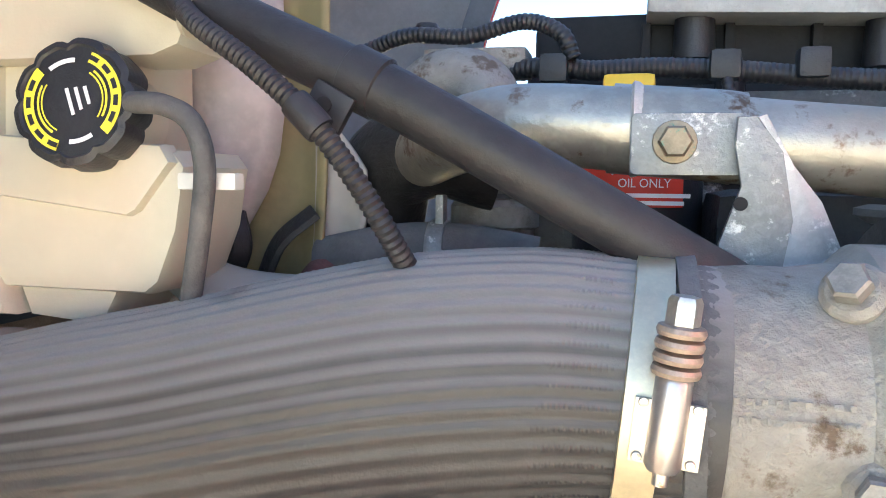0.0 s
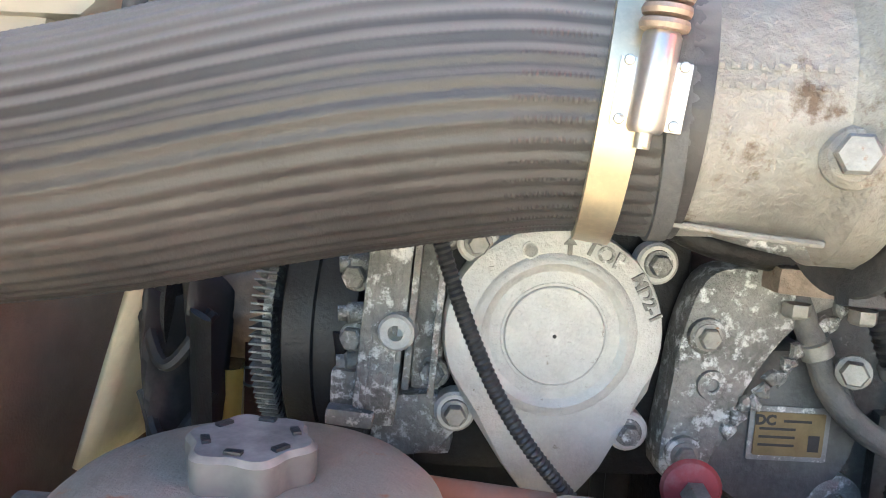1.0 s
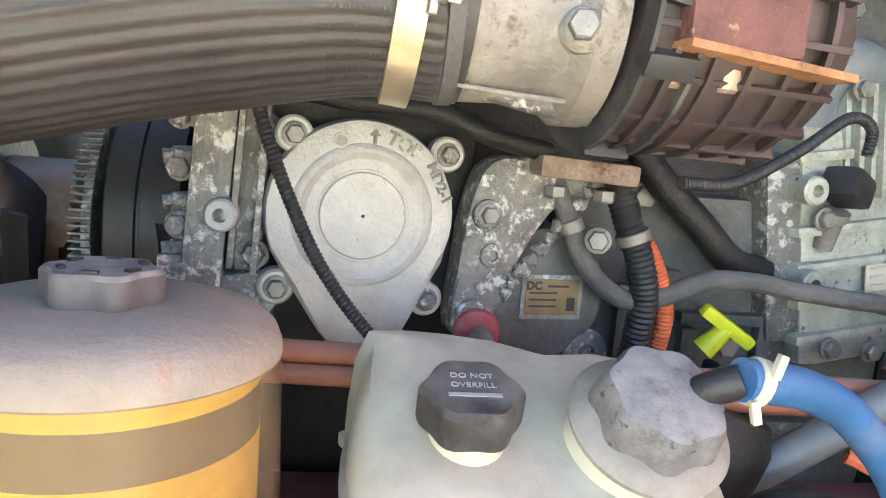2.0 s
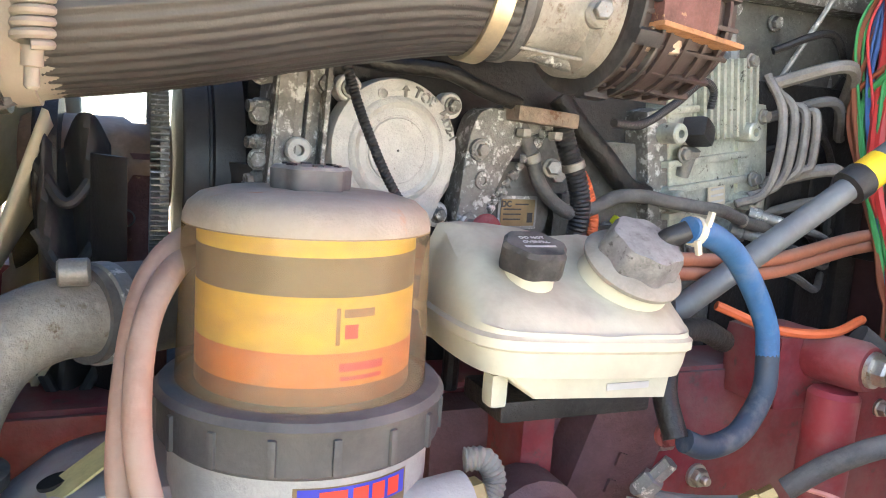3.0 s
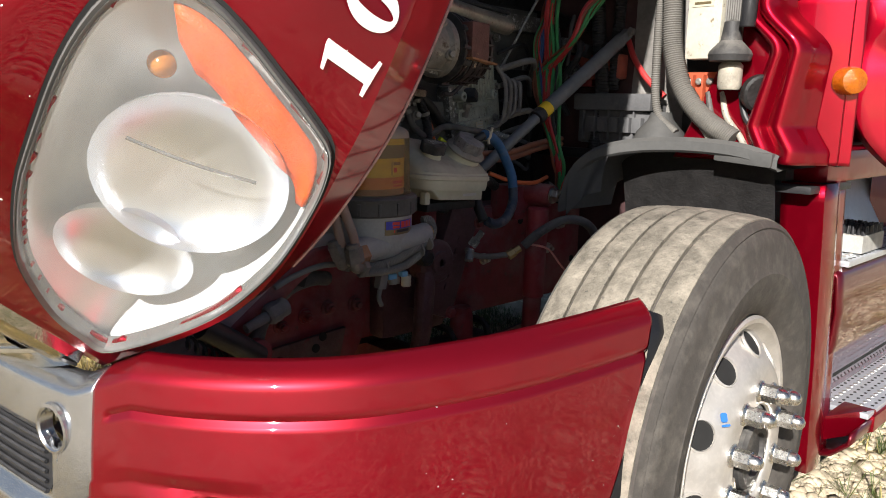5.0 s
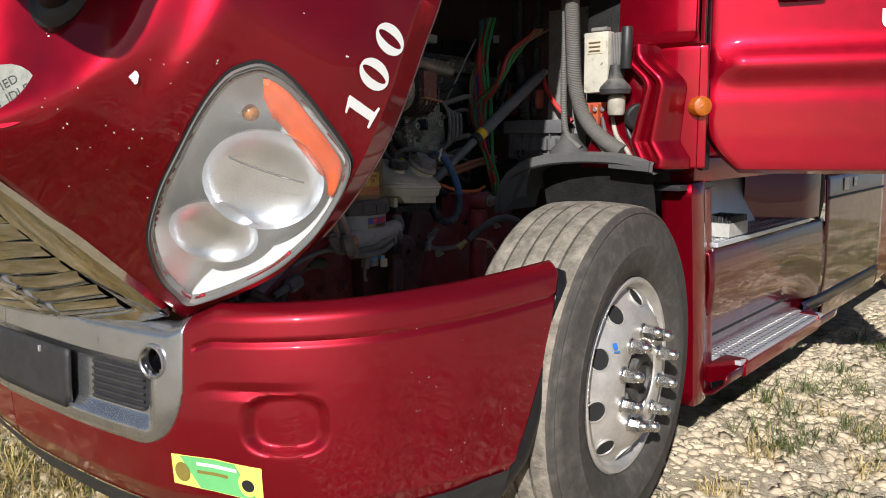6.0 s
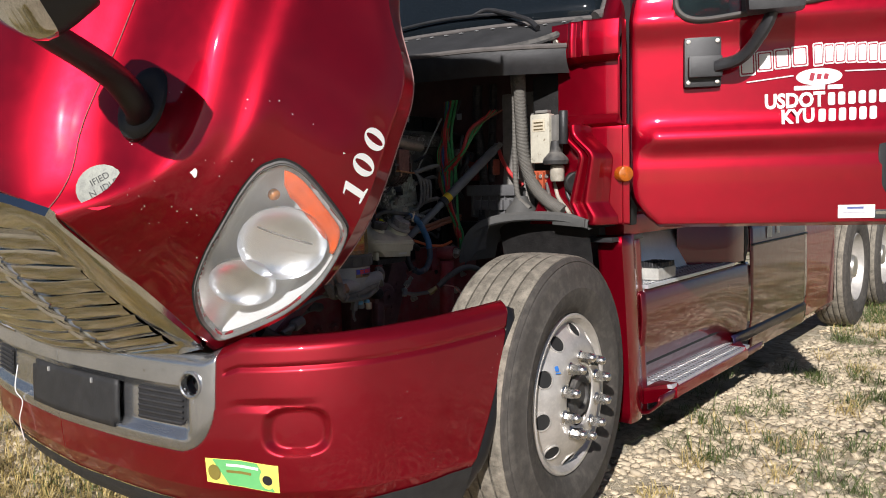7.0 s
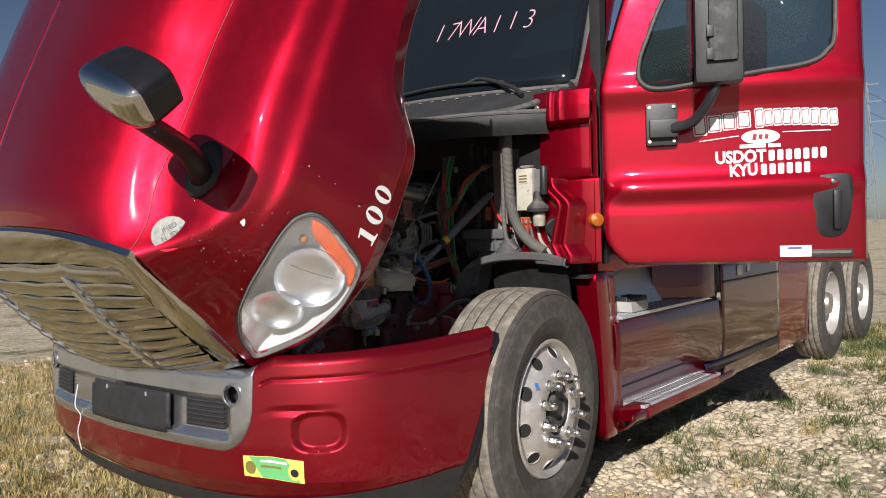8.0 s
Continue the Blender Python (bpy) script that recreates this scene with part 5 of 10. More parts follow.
# ---- open door ----
def build_door():
    hinge, ang = Vector((0.626, -1.229, 0)), radians(61)
    d = Vector((math.cos(ang), -math.sin(ang), 0))
    out = Vector((-math.sin(ang), -math.cos(ang), 0))
    M = Matrix.Translation(hinge) @ Matrix((d, (0, 0, 1), out)).transposed().to_4x4()
    door = thing("cab_door", "open dark red cab door with white company lettering", "truck door", hinge + Vector((0.25, -0.45, 1.09)))
    W, zb = 1.185, 1.095
    crown = lambda s, z: 0.030 * math.sin(math.pi * min(1, max(0, s / W))) ** 0.6 + 0.030 * math.exp(-((z - 1.46) / 0.05) ** 2) * min(1, s / 0.1) * (1 - 0.7 * max(0, s / W - 0.6)) + 0.018 * min(1, max(0, (1.46 - z) / 0.12)) + 0.02 * math.exp(-((z - 1.93) / 0.06) ** 2) - 0.10 * max(0, z - 2.0) ** 1.5

    def front_edge(z):
        e = 0.0
        if z < 1.27:
            e = 0.12 * ((1.27 - z) / 0.175) ** 2
        if z > 1.94:
            e = 0.33 * (z - 1.94) ** 1.25
        return e
    win = smooth_loop([(0.185, 2.05), (0.19, 1.965), (0.26, 1.925), (0.42, 1.935), (0.70, 1.975), (0.93, 2.005), (1.02, 2.06), (1.055, 2.16), (1.06, 2.60), (0.98, 2.70), (0.75, 2.72), (0.55, 2.66), (0.33, 2.40), (0.22, 2.16)], 5)

    def inside(s, z, poly):
        hit = False
        for (x1, y1), (x2, y2) in zip(poly, poly[1:] + poly[:1]):
            if (y1 > z) != (y2 > z) and s < (x2 - x1) * (z - y1) / (y2 - y1) + x1:
                hit = not hit
        return hit

    def skin(u, v, off=0.0):
        z = zb + 1.72 * v
        s0 = front_edge(z)
        s = s0 + (W - s0) * u
        edge = min(1, min(s - s0, W - s, (z - zb)) / 0.02)
        return M @ Vector((s, z, crown(s, z) - 0.02 * (1 - max(0, edge)) ** 2 + off))

    def inv(u, v):
        z = zb + 1.72 * v
        s0 = front_edge(z)
        return s0 + (W - s0) * u, z
    bm = grid(bmesh.new(), skin, 90, 110, lambda u, v: not inside(*inv(u, v), win))
    thick(part("outer_skin", bm, RED, door, "glossy dark red door skin with a pressed crease"), 0.05)
    on = lambda s, z, off: M @ Vector((s, z, crown(s, z) + off))
    part("window_seal", T_([on(s, z, 0.004) for s, z in win + win[:1]], 0.017, seg=8, n=2, flat=0.6), SEAL, door, "grey-brown rubber window seal")
    bm = bmesh.new()
    bm.faces.new([bm.verts.new(M @ Vector((s, z, crown(s, 2.0) - 0.02))) for s, z in win])
    thick(part("window", bm, GLASS, door, "tinted side window"), 0.005)
    part("quarter_bar", B((0.03, 0.03, 0.62), on(0.455, 2.22, -0.015), 0.006, (0, 0, 0)), SEAL, door, "black quarter-window divider")
    plane = lambda s, z, off=0.003: M @ Matrix.Translation((s, z, crown(s, z) + off))
    # lettering
    dark = mat("letter_outline", (0.35, 0.02, 0.05), 0.5)
    for n, s0, s1 in ((4, 0.425, 0.685), (9, 0.70, 1.062)):
        for i in range(n):
            s = s0 + (s1 - s0) * (i + 0.5) / n
            z = 1.738 + 0.021 * math.sin((s - 0.42) / 0.64 * math.pi) + 0.03 * (s - 0.42)
            tall, wide = 0.092 if i == 0 else 0.080, (s1 - s0) / n * 0.94
            at = plane(s, z, 0.0025) @ Matrix.Rotation(radians(3), 4, "Z")
            part("logo_block", P_(rounded(wide, tall, 0.006), 0.0010, at), WHITE, door, "white block of the company mark")
            part("block_face", P_(rounded(wide * 0.84, tall * 0.87, 0.005), 0.0016, at), mat_letter, door)
            part("block_core", P_(rounded(wide * 0.68, tall * 0.75, 0.004), 0.0022, at), WHITE, door)
    part("letter_rule", T_([on(0.455, 1.672, 0.003), on(0.63, 1.69, 0.003)], 0.004, seg=6, n=2, flat=0.3), WHITE, door)
    part("letter_rule", T_([on(0.82, 1.70, 0.003), on(1.03, 1.70, 0.003)], 0.004, seg=6, n=2, flat=0.3), WHITE, door)
    ov = plane(0.725, 1.682, 0.002)
    part("oval", P_([(0.085 * math.cos(a / 12 * math.pi), 0.033 * math.sin(a / 12 * math.pi)) for a in range(24)], 0.0012, ov), WHITE, door)
    for k in range(3):
        part("oval_bar", P_(rounded(0.016, 0.030 - 0.008 * (k > 0), 0.003), 0.0020, ov @ pose(-0.026 + 0.026 * k, 0, 0, 0, 0, -12)), mat_letter, door)
    for k in range(2):
        part("town_bar", P_(rounded(0.115 if k == 0 else 0.055, 0.017, 0.003), 0.0012, plane(0.690 + 0.095 * k, 1.640)), WHITE, door)
    text("registry_text", "USDOT", 0.078, plane(0.635, 1.590, 0.003) @ Matrix.Rotation(radians(1), 4, "Z"), WHITE, door, bold=0.003, squash=0.86)
    text("registry_text", "KYU", 0.074, plane(0.645, 1.527, 0.012) @ Matrix.Rotation(radians(2), 4, "Z"), WHITE, door, bold=0.003, squash=0.86)
    for n, s0, z, off in ((7, 0.772, 1.594, 0.003), (6, 0.735, 1.530, 0.010)):
        for k in range(n):
            part("number_bar", P_(rounded(0.026, 0.050, 0.008), 0.0012, plane(s0 + 0.0375 * k, z + 0.0009 * k, off)), WHITE, door)
    part("document_sticker", P_(rounded(0.135, 0.052, 0.003), 0.0012, plane(0.866, 1.150)), WHITE, door, "white paper strip with small print")
    part("print_bar", P_(rounded(0.06, 0.009, 0.001), 0.0016, plane(0.862, 1.164)), mat("sticker_print", (0.10, 0.12, 0.3), 0.6), door)
    part("print_bar", P_(rounded(0.10, 0.004, 0.001), 0.0016, plane(0.866, 1.146)), mat("sticker_grey", (0.4, 0.4, 0.45), 0.6), door)
    part("model_badge", P_(rounded(0.185, 0.036, 0.006), 0.004, plane(1.020, 1.138), 0.001), BLACK, door, "black model badge")
    part("badge_line", P_(rounded(0.165, 0.012, 0.003), 0.006, plane(1.020, 1.143)), CHROME, door)
    # handle
    hp = smooth_loop([(-0.082, 0.07), (-0.075, 0.12), (-0.03, 0.142), (0.06, 0.142), (0.085, 0.11), (0.08, 0.0), (0.06, -0.10), (0.02, -0.142), (-0.045, -0.14), (-0.075, -0.10), (-0.086, 0.0)], 4)
    h = part("handle", P_(hp, 0.010, plane(1.03, 1.355, -0.004), 0.004), MIRROR_BLACK, door, "black recessed door handle")
    part("grip", box(bmesh.new(), (0.034, 0.175, 0.022), plane(1.045, 1.335, 0.016), 0.008), MIRROR_BLACK, h)
    part("lock", L_([(0.012, 0.0), (0.012, 0.006), (0.009, 0.008), (0.001, 0.008)], plane(1.03, 1.465, 0.006), 16), CHROME, h, "chrome key lock")
    # mirror bracket, arm and mirror
    mb = part("mirror_bracket", box(bmesh.new(), (0.145, 0.20, 0.040), plane(0.283, 1.757, 0.018), 0.018), BLACK, door, "black mirror bracket with four screws")
    for a, b in ((-0.055, 0.08), (0.055, 0.08), (-0.055, -0.08), (0.055, -0.08)):
        part("screw", L_([(0.008, 0), (0.008, 0.004), (0.001, 0.005)], plane(0.283 + a, 1.757 + b, 0.037), 12), STEEL, mb)
    part("bracket_pad", box(bmesh.new(), (0.13, 0.085, 0.05), plane(0.290, 1.735, 0.045), 0.012), BLACK, mb)
    mir = part("door_mirror", T_([M @ Vector((0.33, 1.735, 0.08)), M @ Vector((0.42, 1.76, 0.13)), M @ Vector((0.49, 1.86, 0.20)), M @ Vector((0.515, 1.95, 0.22))], 0.030, seg=12, flat=0.75), BLACK, door, "tall black door mirror seen from behind")
    part("mirror_housing", box(bmesh.new(), (0.205, 0.72, 0.11), M @ Matrix.Translation((0.515, 2.26, 0.23)) @ Matrix.Rotation(radians(-6), 4, "Y"), 0.035), BLACK, mir)
    part("housing_plate", box(bmesh.new(), (0.12, 0.50, 0.02), M @ Matrix.Translation((0.525, 2.24, 0.292)) @ Matrix.Rotation(radians(-6), 4, "Y"), 0.02), DUSTY_BLACK, mir)
    for z in (2.02, 2.12):
        part("housing_clip", box(bmesh.new(), (0.03, 0.05, 0.016), M @ Matrix.Translation((0.47, z, 0.300)), 0.005), BLACK, mir)
    part("inner_liner", box(bmesh.new(), (W - 0.16, 0.78, 0.03), M @ Matrix.Translation((W / 2 + 0.04, 1.52, -0.05)), 0.012), INNER, door, "dark door trim")


mat_letter = mat("letter_shadow", (0.30, 0.01, 0.03), 0.5)
build_door()


# ---- engine bay materials ----
CAST = mat("grimy_cast_aluminium", (0.20, 0.195, 0.18), 0.5, 0.5, 0.4, 30.0, 0.7, 160.0, dust=0.45, dust_col=(0.13, 0.115, 0.09), spots=0.55, spot_col=(0.60, 0.60, 0.58))
BRIGHT_CAST = mat("clean_cast_aluminium", (0.50, 0.49, 0.46), 0.55, 0.4, 0.12, 40.0, 0.35, 260.0, dust=0.3, dust_col=(0.36, 0.32, 0.26), spots=0.12, spot_col=(0.26, 0.23, 0.19))
PUMP_CAST = mat("greenish_cast_metal", (0.44, 0.46, 0.40), 0.45, 0.45, 0.3, 25.0, 0.4, 150.0, dust=0.4, dust_col=(0.19, 0.17, 0.13), spots=0.25, spot_col=(0.08, 0.075, 0.065))
PIPE_CAST = mat("dusty_cast_pipe", (0.27, 0.255, 0.225), 0.6, 0.3, 0.35, 12.0, 0.6, 200.0, dust=0.45, dust_col=(0.27, 0.205, 0.135), up=0.4, spots=0.34, spot_col=(0.13, 0.095, 0.065))
CAC = mat("beige_pipe", (0.31, 0.275, 0.225), 0.6, 0.2, 0.12, 8.0, 0.2, 150.0, dust=0.5, dust_col=(0.32, 0.28, 0.22), up=0.4)
OILY = mat("oily_black", (0.020, 0.019, 0.019), 0.5, 0.2, 0.4, 25.0, 0.5, 120.0, dust=0.3, dust_col=(0.075, 0.065, 0.055))
RUBBER = mat("grey_rubber_hose", (0.085, 0.084, 0.083), 0.65, 0.0, 0.25, 30.0, 0.3, 260.0, dust=0.5, dust_col=(0.22, 0.19, 0.16), up=0.6)
# lighter top mixes dust with painted sky light over a darkened base
FABRIC = mat("ribbed_hose_rubber", (0.044, 0.040, 0.038), 0.42, 0.0, 0.2, 12.0, 0.15, 420.0, dust=0.06, dust_col=(0.33, 0.29, 0.24), up=1.0, even=0.26)
PALE_ZINC = mat("pale_zinc", (0.52, 0.475, 0.43), 0.34, 0.85, 0.15, 30.0, 0.1, dust=0.3, dust_col=(0.36, 0.29, 0.22))
GOLD_ZINC = mat("yellow_zinc", (0.66, 0.56, 0.38), 0.38, 0.85, 0.12, 40.0, 0.1, dust=0.2, dust_col=(0.42, 0.36, 0.28))
DULL = mat("dull_bolt_steel", (0.25, 0.24, 0.22), 0.55, 0.5, 0.25, 60.0, 0.3, dust=0.45, dust_col=(0.33, 0.29, 0.23), spots=0.2, spot_col=(0.22, 0.13, 0.08))
CREAM = mat("cream_tank_plastic", (0.56, 0.50, 0.38), 0.40, 0.0, 0.06, 6.0, 0.1, 200.0, dust=0.15, dust_col=(0.60, 0.46, 0.26))
PALE = mat("pale_reservoir_plastic", (0.55, 0.54, 0.43), 0.42, 0.0, 0.08, 7.0, 0.1, 200.0, dust=0.5, dust_col=(0.38, 0.32, 0.225), up=1.0)
RUST = mat("rusty_bracket", (0.12, 0.055, 0.048), 0.6, 0.2, 0.35, 30.0, 0.4, 160.0, dust=0.35, dust_col=(0.26, 0.17, 0.11), spots=0.15, spot_col=(0.33, 0.22, 0.12))
GALV = mat("galvanised_sheet", (0.24, 0.245, 0.24), 0.5, 0.5, 0.25, 30.0, 0.3, 200.0, dust=0.3, spots=0.38, spot_col=(0.66, 0.65, 0.62))
PIPE_STEEL = mat("stained_steel_pipe", (0.36, 0.34, 0.29), 0.38, 0.75, 0.3, 14.0, 0.2, 150.0, dust=0.45, dust_col=(0.40, 0.35, 0.27), up=0.5, spots=0.35, spot_col=(0.16, 0.10, 0.06))
DUSTY_PIPE = mat("black_coated_tube", (0.024, 0.022, 0.023), 0.5, 0.1, 0.3, 14.0, 0.2, 200.0, dust=0.25, dust_col=(0.10, 0.08, 0.07), up=0.4)
STRUT_GREY = mat("grey_strut_paint", (0.15, 0.16, 0.17), 0.5, 0.3, 0.2, 14.0, 0.1, dust=0.35, dust_col=(0.26, 0.235, 0.205), up=0.3)
YELLOW = mat("yellow_paint", (0.75, 0.50, 0.02), 0.45, 0.0, 0.12, 30.0)
NEON = mat("dipstick_yellow", (0.75, 0.78, 0.03), 0.4, 0.0, 0.1)
BLUE_HOSE = mat("blue_silicone_hose", (0.035, 0.12, 0.28), 0.5, 0.0, 0.15, 30.0, dust=0.5, dust_col=(0.20, 0.24, 0.30))
BROWN_LINE = mat("brown_air_line", (0.33, 0.12, 0.07), 0.5, 0.0, 0.15, 20.0, dust=0.35, dust_col=(0.34, 0.26, 0.20), up=0.5)
DUSTY_HOSE = mat("dusty_brown_hose", (0.30, 0.19, 0.15), 0.65, 0.0, 0.2, 14.0, 0.2, dust=0.6, dust_col=(0.36, 0.31, 0.26))
WIRE_BROWN = mat("brown_wire", (0.22, 0.07, 0.035), 0.5, 0.0, 0.15)
ORANGE = mat("orange_conduit", (0.60, 0.13, 0.045), 0.5, 0.0, 0.1)
WIRE_RED = mat("red_wire", (0.46, 0.035, 0.035), 0.45, 0.0, 0.15, dust=0.3, dust_col=(0.16, 0.09, 0.08))
WIRE_GREEN = mat("green_wire", (0.045, 0.25, 0.08), 0.45, 0.0, 0.15, dust=0.3, dust_col=(0.10, 0.13, 0.09))
WIRE_BLUE = mat("blue_wire", (0.04, 0.10, 0.28), 0.45, 0.0, 0.15, dust=0.3, dust_col=(0.10, 0.11, 0.15))
GREY_LOOM = mat("grey_conduit", (0.19, 0.182, 0.17), 0.6, 0.0, 0.2, 25.0, dust=0.5, dust_col=(0.28, 0.25, 0.205))
LINER = mat("grey_fender_liner", (0.065, 0.065, 0.063), 0.7, 0.0, 0.15, 9.0, 0.2, dust=0.40, dust_col=(0.12, 0.11, 0.095), up=0.5)
FAN = mat("straw_fan_plastic", (0.62, 0.57, 0.42), 0.5, 0.0, 0.15, 8.0, dust=0.3, dust_col=(0.25, 0.19, 0.12))
LABEL_RED = mat("label_red", (0.62, 0.05, 0.03), 0.5, 0.0, 0.06)
LABEL_YELLOW = mat("label_yellow", (0.80, 0.70, 0.05), 0.5, 0.0, 0.05)
LABEL_GOLD = mat("label_gold", (0.20, 0.155, 0.085), 0.4, 0.5, 0.15, 60.0)
LABEL_BLUE = mat("label_blue", (0.04, 0.05, 0.42), 0.4, 0.0, 0.06)
FUEL_BODY = mat("grey_filter_casting", (0.34, 0.35, 0.35), 0.6, 0.1, 0.12, 18.0, 0.3, 200.0, dust=0.5, dust_col=(0.40, 0.37, 0.32), up=0.5)
COLLAR = mat("dusty_collar_plastic", (0.070, 0.071, 0.074), 0.6, 0.0, 0.2, 18.0, 0.2, 180.0, dust=0.42, dust_col=(0.17, 0.155, 0.14), up=0.7)
DUSTY_TOP = mat("dust_covered_plastic", (0.29, 0.25, 0.20), 0.75, 0.0, 0.15, 14.0, 0.35, 220.0, dust=0.7, dust_col=(0.42, 0.35, 0.265), spots=0.12, spot_col=(0.35, 0.14, 0.06))
RED_CHASSIS = RED_SHADE
RUSTY_STEEL = mat("rust_tinged_steel", (0.40, 0.31, 0.24), 0.5, 0.6, 0.25, 60.0, 0.2, dust=0.3, dust_col=(0.30, 0.20, 0.14))
SHOCK_RED = mat("dusty_shock_paint", (0.27, 0.03, 0.04), 0.55, 0.05, 0.15, 10.0, 0.1, dust=0.6, dust_col=(0.33, 0.20, 0.175))
HORN_DUST = mat("dust_coated_plate", (0.33, 0.22, 0.21), 0.6, 0.0, 0.2, 12.0, 0.2, dust=0.7, dust_col=(0.40, 0.37, 0.35), up=0.9)
PINK_WIRE = mat("pink_wire", (0.62, 0.28, 0.24), 0.6)


def clear_plastic(name, tint, haze):
    m = bpy.data.materials.new(name)
    m.use_nodes = True
    nt = m.node_tree
    b, t, x = nt.nodes["Principled BSDF"], nt.nodes.new("ShaderNodeBsdfTransparent"), nt.nodes.new("ShaderNodeMixShader")
    b.inputs["Base Color"].default_value, b.inputs["Roughness"].default_value = (0.34, 0.27, 0.18, 1), 0.22
    t.inputs[0].default_value = (*tint, 1)
    n, r = nt.nodes.new("ShaderNodeTexNoise"), nt.nodes.new("ShaderNodeMapRange")
    n.inputs["Scale"].default_value, n.inputs["Detail"].default_value = 9.0, 6.0
    r.inputs["To Min"].default_value, r.inputs["To Max"].default_value = haze * 0.5, haze * 1.5
    nt.links.new(n.outputs["Fac"], r.inputs[0]), nt.links.new(r.outputs[0], x.inputs[0])
    nt.links.new(t.outputs[0], x.inputs[1]), nt.links.new(b.outputs[0], x.inputs[2])
    nt.links.new(x.outputs[0], nt.nodes["Material Output"].inputs["Surface"])
    return m


FITTING = mat("dusty_steel_fitting", (0.21, 0.195, 0.18), 0.6, 0.3, 0.25, 40.0, 0.3, 200.0, dust=0.5, dust_col=(0.33, 0.29, 0.24))
VALVE = mat("valve_cover_plastic", (0.012, 0.0125, 0.014), 0.62, 0.0, 0.3, 25.0, 0.2, 200.0, dust=0.1, dust_col=(0.07, 0.065, 0.06))
VALVE.node_tree.nodes["Principled BSDF"].inputs["Specular IOR Level"].default_value = 0.25
GEAR = mat("dusty_gear_casting", (0.11, 0.055, 0.06), 0.55, 0.2, 0.3, 16.0, 0.5, 120.0, dust=0.4, dust_col=(0.20, 0.14, 0.13), up=0.5)


BLOCK = mat("grimy_engine_paint", (0.11, 0.11, 0.10), 0.6, 0.2, 0.35, 22.0, 0.5, 140.0, dust=0.45, dust_col=(0.13, 0.115, 0.09), spots=0.2, spot_col=(0.30, 0.30, 0.27))
BEAM_GREY = mat("pale_cast_beam", (0.38, 0.38, 0.365), 0.6, 0.2, 0.2, 16.0, 0.5, 150.0, dust=0.3, dust_col=(0.40, 0.37, 0.31))


# ---- chassis ----
def build_chassis():
    rail = thing("frame_rail", "dusty dark red steel frame rail with bolts and holes", "frame rail", (-0.9, -0.44, 0.62), "frame rails")
    bm = B((7.6, 0.012, 0.30), (2.95, -0.44, 0.80), 0.003)
    part("web", bm, RED_CHASSIS, rail)
    part("top_flange", B((7.6, 0.09, 0.012), (2.95, -0.395, 0.95), 0.003), RED_CHASSIS, rail)
    part("bottom_flange", B((7.6, 0.09, 0.012), (2.95, -0.395, 0.65), 0.003), RED_CHASSIS, rail)
    # front plate, lower bracket and its bolts
    part("front_plate", P_(smooth_loop([(-0.80, 0.62), (-0.60, 0.585), (-0.42, 0.60), (-0.35, 0.66), (-0.34, 0.84), (-0.40, 0.90), (-0.70, 0.86), (-0.83, 0.78)], 3), 0.014, Matrix(((1, 0, 0, 0), (0, 0, -1, -0.458), (0, 1, 0, 0), (0, 0, 0, 1))), 0.002), RED_CHASSIS, rail, "bolted dark red front plate")
    part("lower_plate", P_([(-0.70, 0.56), (-0.44, 0.58), (-0.41, 0.70), (-0.68, 0.68)], 0.012, Matrix(((1, 0, 0, 0), (0, 0, -1, -0.474), (0, 1, 0, 0), (0, 0, 0, 1))), 0.002), mat("dusty_splice_plate", (0.13, 0.075, 0.07), 0.7, 0.1, 0.35, 12.0, 0.4, 90.0, dust=0.55, dust_col=(0.20, 0.16, 0.135), spots=0.25, spot_col=(0.22, 0.03, 0.04)), rail, "dust-caked splice plate")
    for x, z, r in ((-0.587, 0.733, 0.013), (-0.66, 0.715, 0.010), (-0.52, 0.745, 0.013), (-0.455, 0.755, 0.013), (-0.375, 0.751, 0.014), (-0.53, 0.60, 0.010), (-0.58, 0.595, 0.010), (0.05, 0.86, 0.012), (0.12, 0.80, 0.012), (0.36, 0.86, 0.012), (0.42, 0.80, 0.012), (0.47, 0.87, 0.010)):
        part("bolt", bolt_((x, -0.472 if x < -0.3 else -0.446, z), (0, -1, 0), r, 0.016, True, 0.008), RED_CHASSIS if x < -0.3 else STEEL, rail)
    # holes are near-black discs, shade painted on the solid steel
    for x, z in ((-0.60, 0.655), (-0.50, 0.665), (-0.56, 0.63), (-0.48, 0.69), (0.28, 0.90), (0.55, 0.75)):
        part("hole", L_([(0.011, 0.0), (0.011, 0.002), (0.001, 0.002)], axis((x, -0.4865 if x < -0.3 else -0.4465, z), (x, -0.6, z)), 14), SHADE_BLACK, rail)
    # sloping horn plate towards the bumper
    horn = thing("frame_horn", "dusty sloping front frame extension plate", "frame horn", (-0.85, -0.58, 0.80))
    bm = bmesh.new()
    def slab(a, b):
        s = spline([(-0.54, 0, 0.972), (-0.60, 0, 0.974), (-0.655, 0, 0.966), (-0.70, 0, 0.935), (-0.77, 0, 0.884), (-0.90, 0, 0.79), (-1.10, 0, 0.66)], 8)
        p = s[min(int(a * (len(s) - 1) + 0.5), len(s) - 1)]
        return Vector((p.x, -0.545 - 0.14 * b, p.z - 0.02 * (b > 0.98)))
    thick(part("top_plate", grid(bm, slab, 48, 8), HORN_DUST, horn, "dust-covered top plate"), 0.008)
    bm = grid(bmesh.new(), lambda a, b: slab(a, 1) + Vector((0, 0.0, -0.05 * b * min(1, a * 3))), 48, 3)
    thick(part("side_plate", bm, RED_CHASSIS, horn), 0.008)
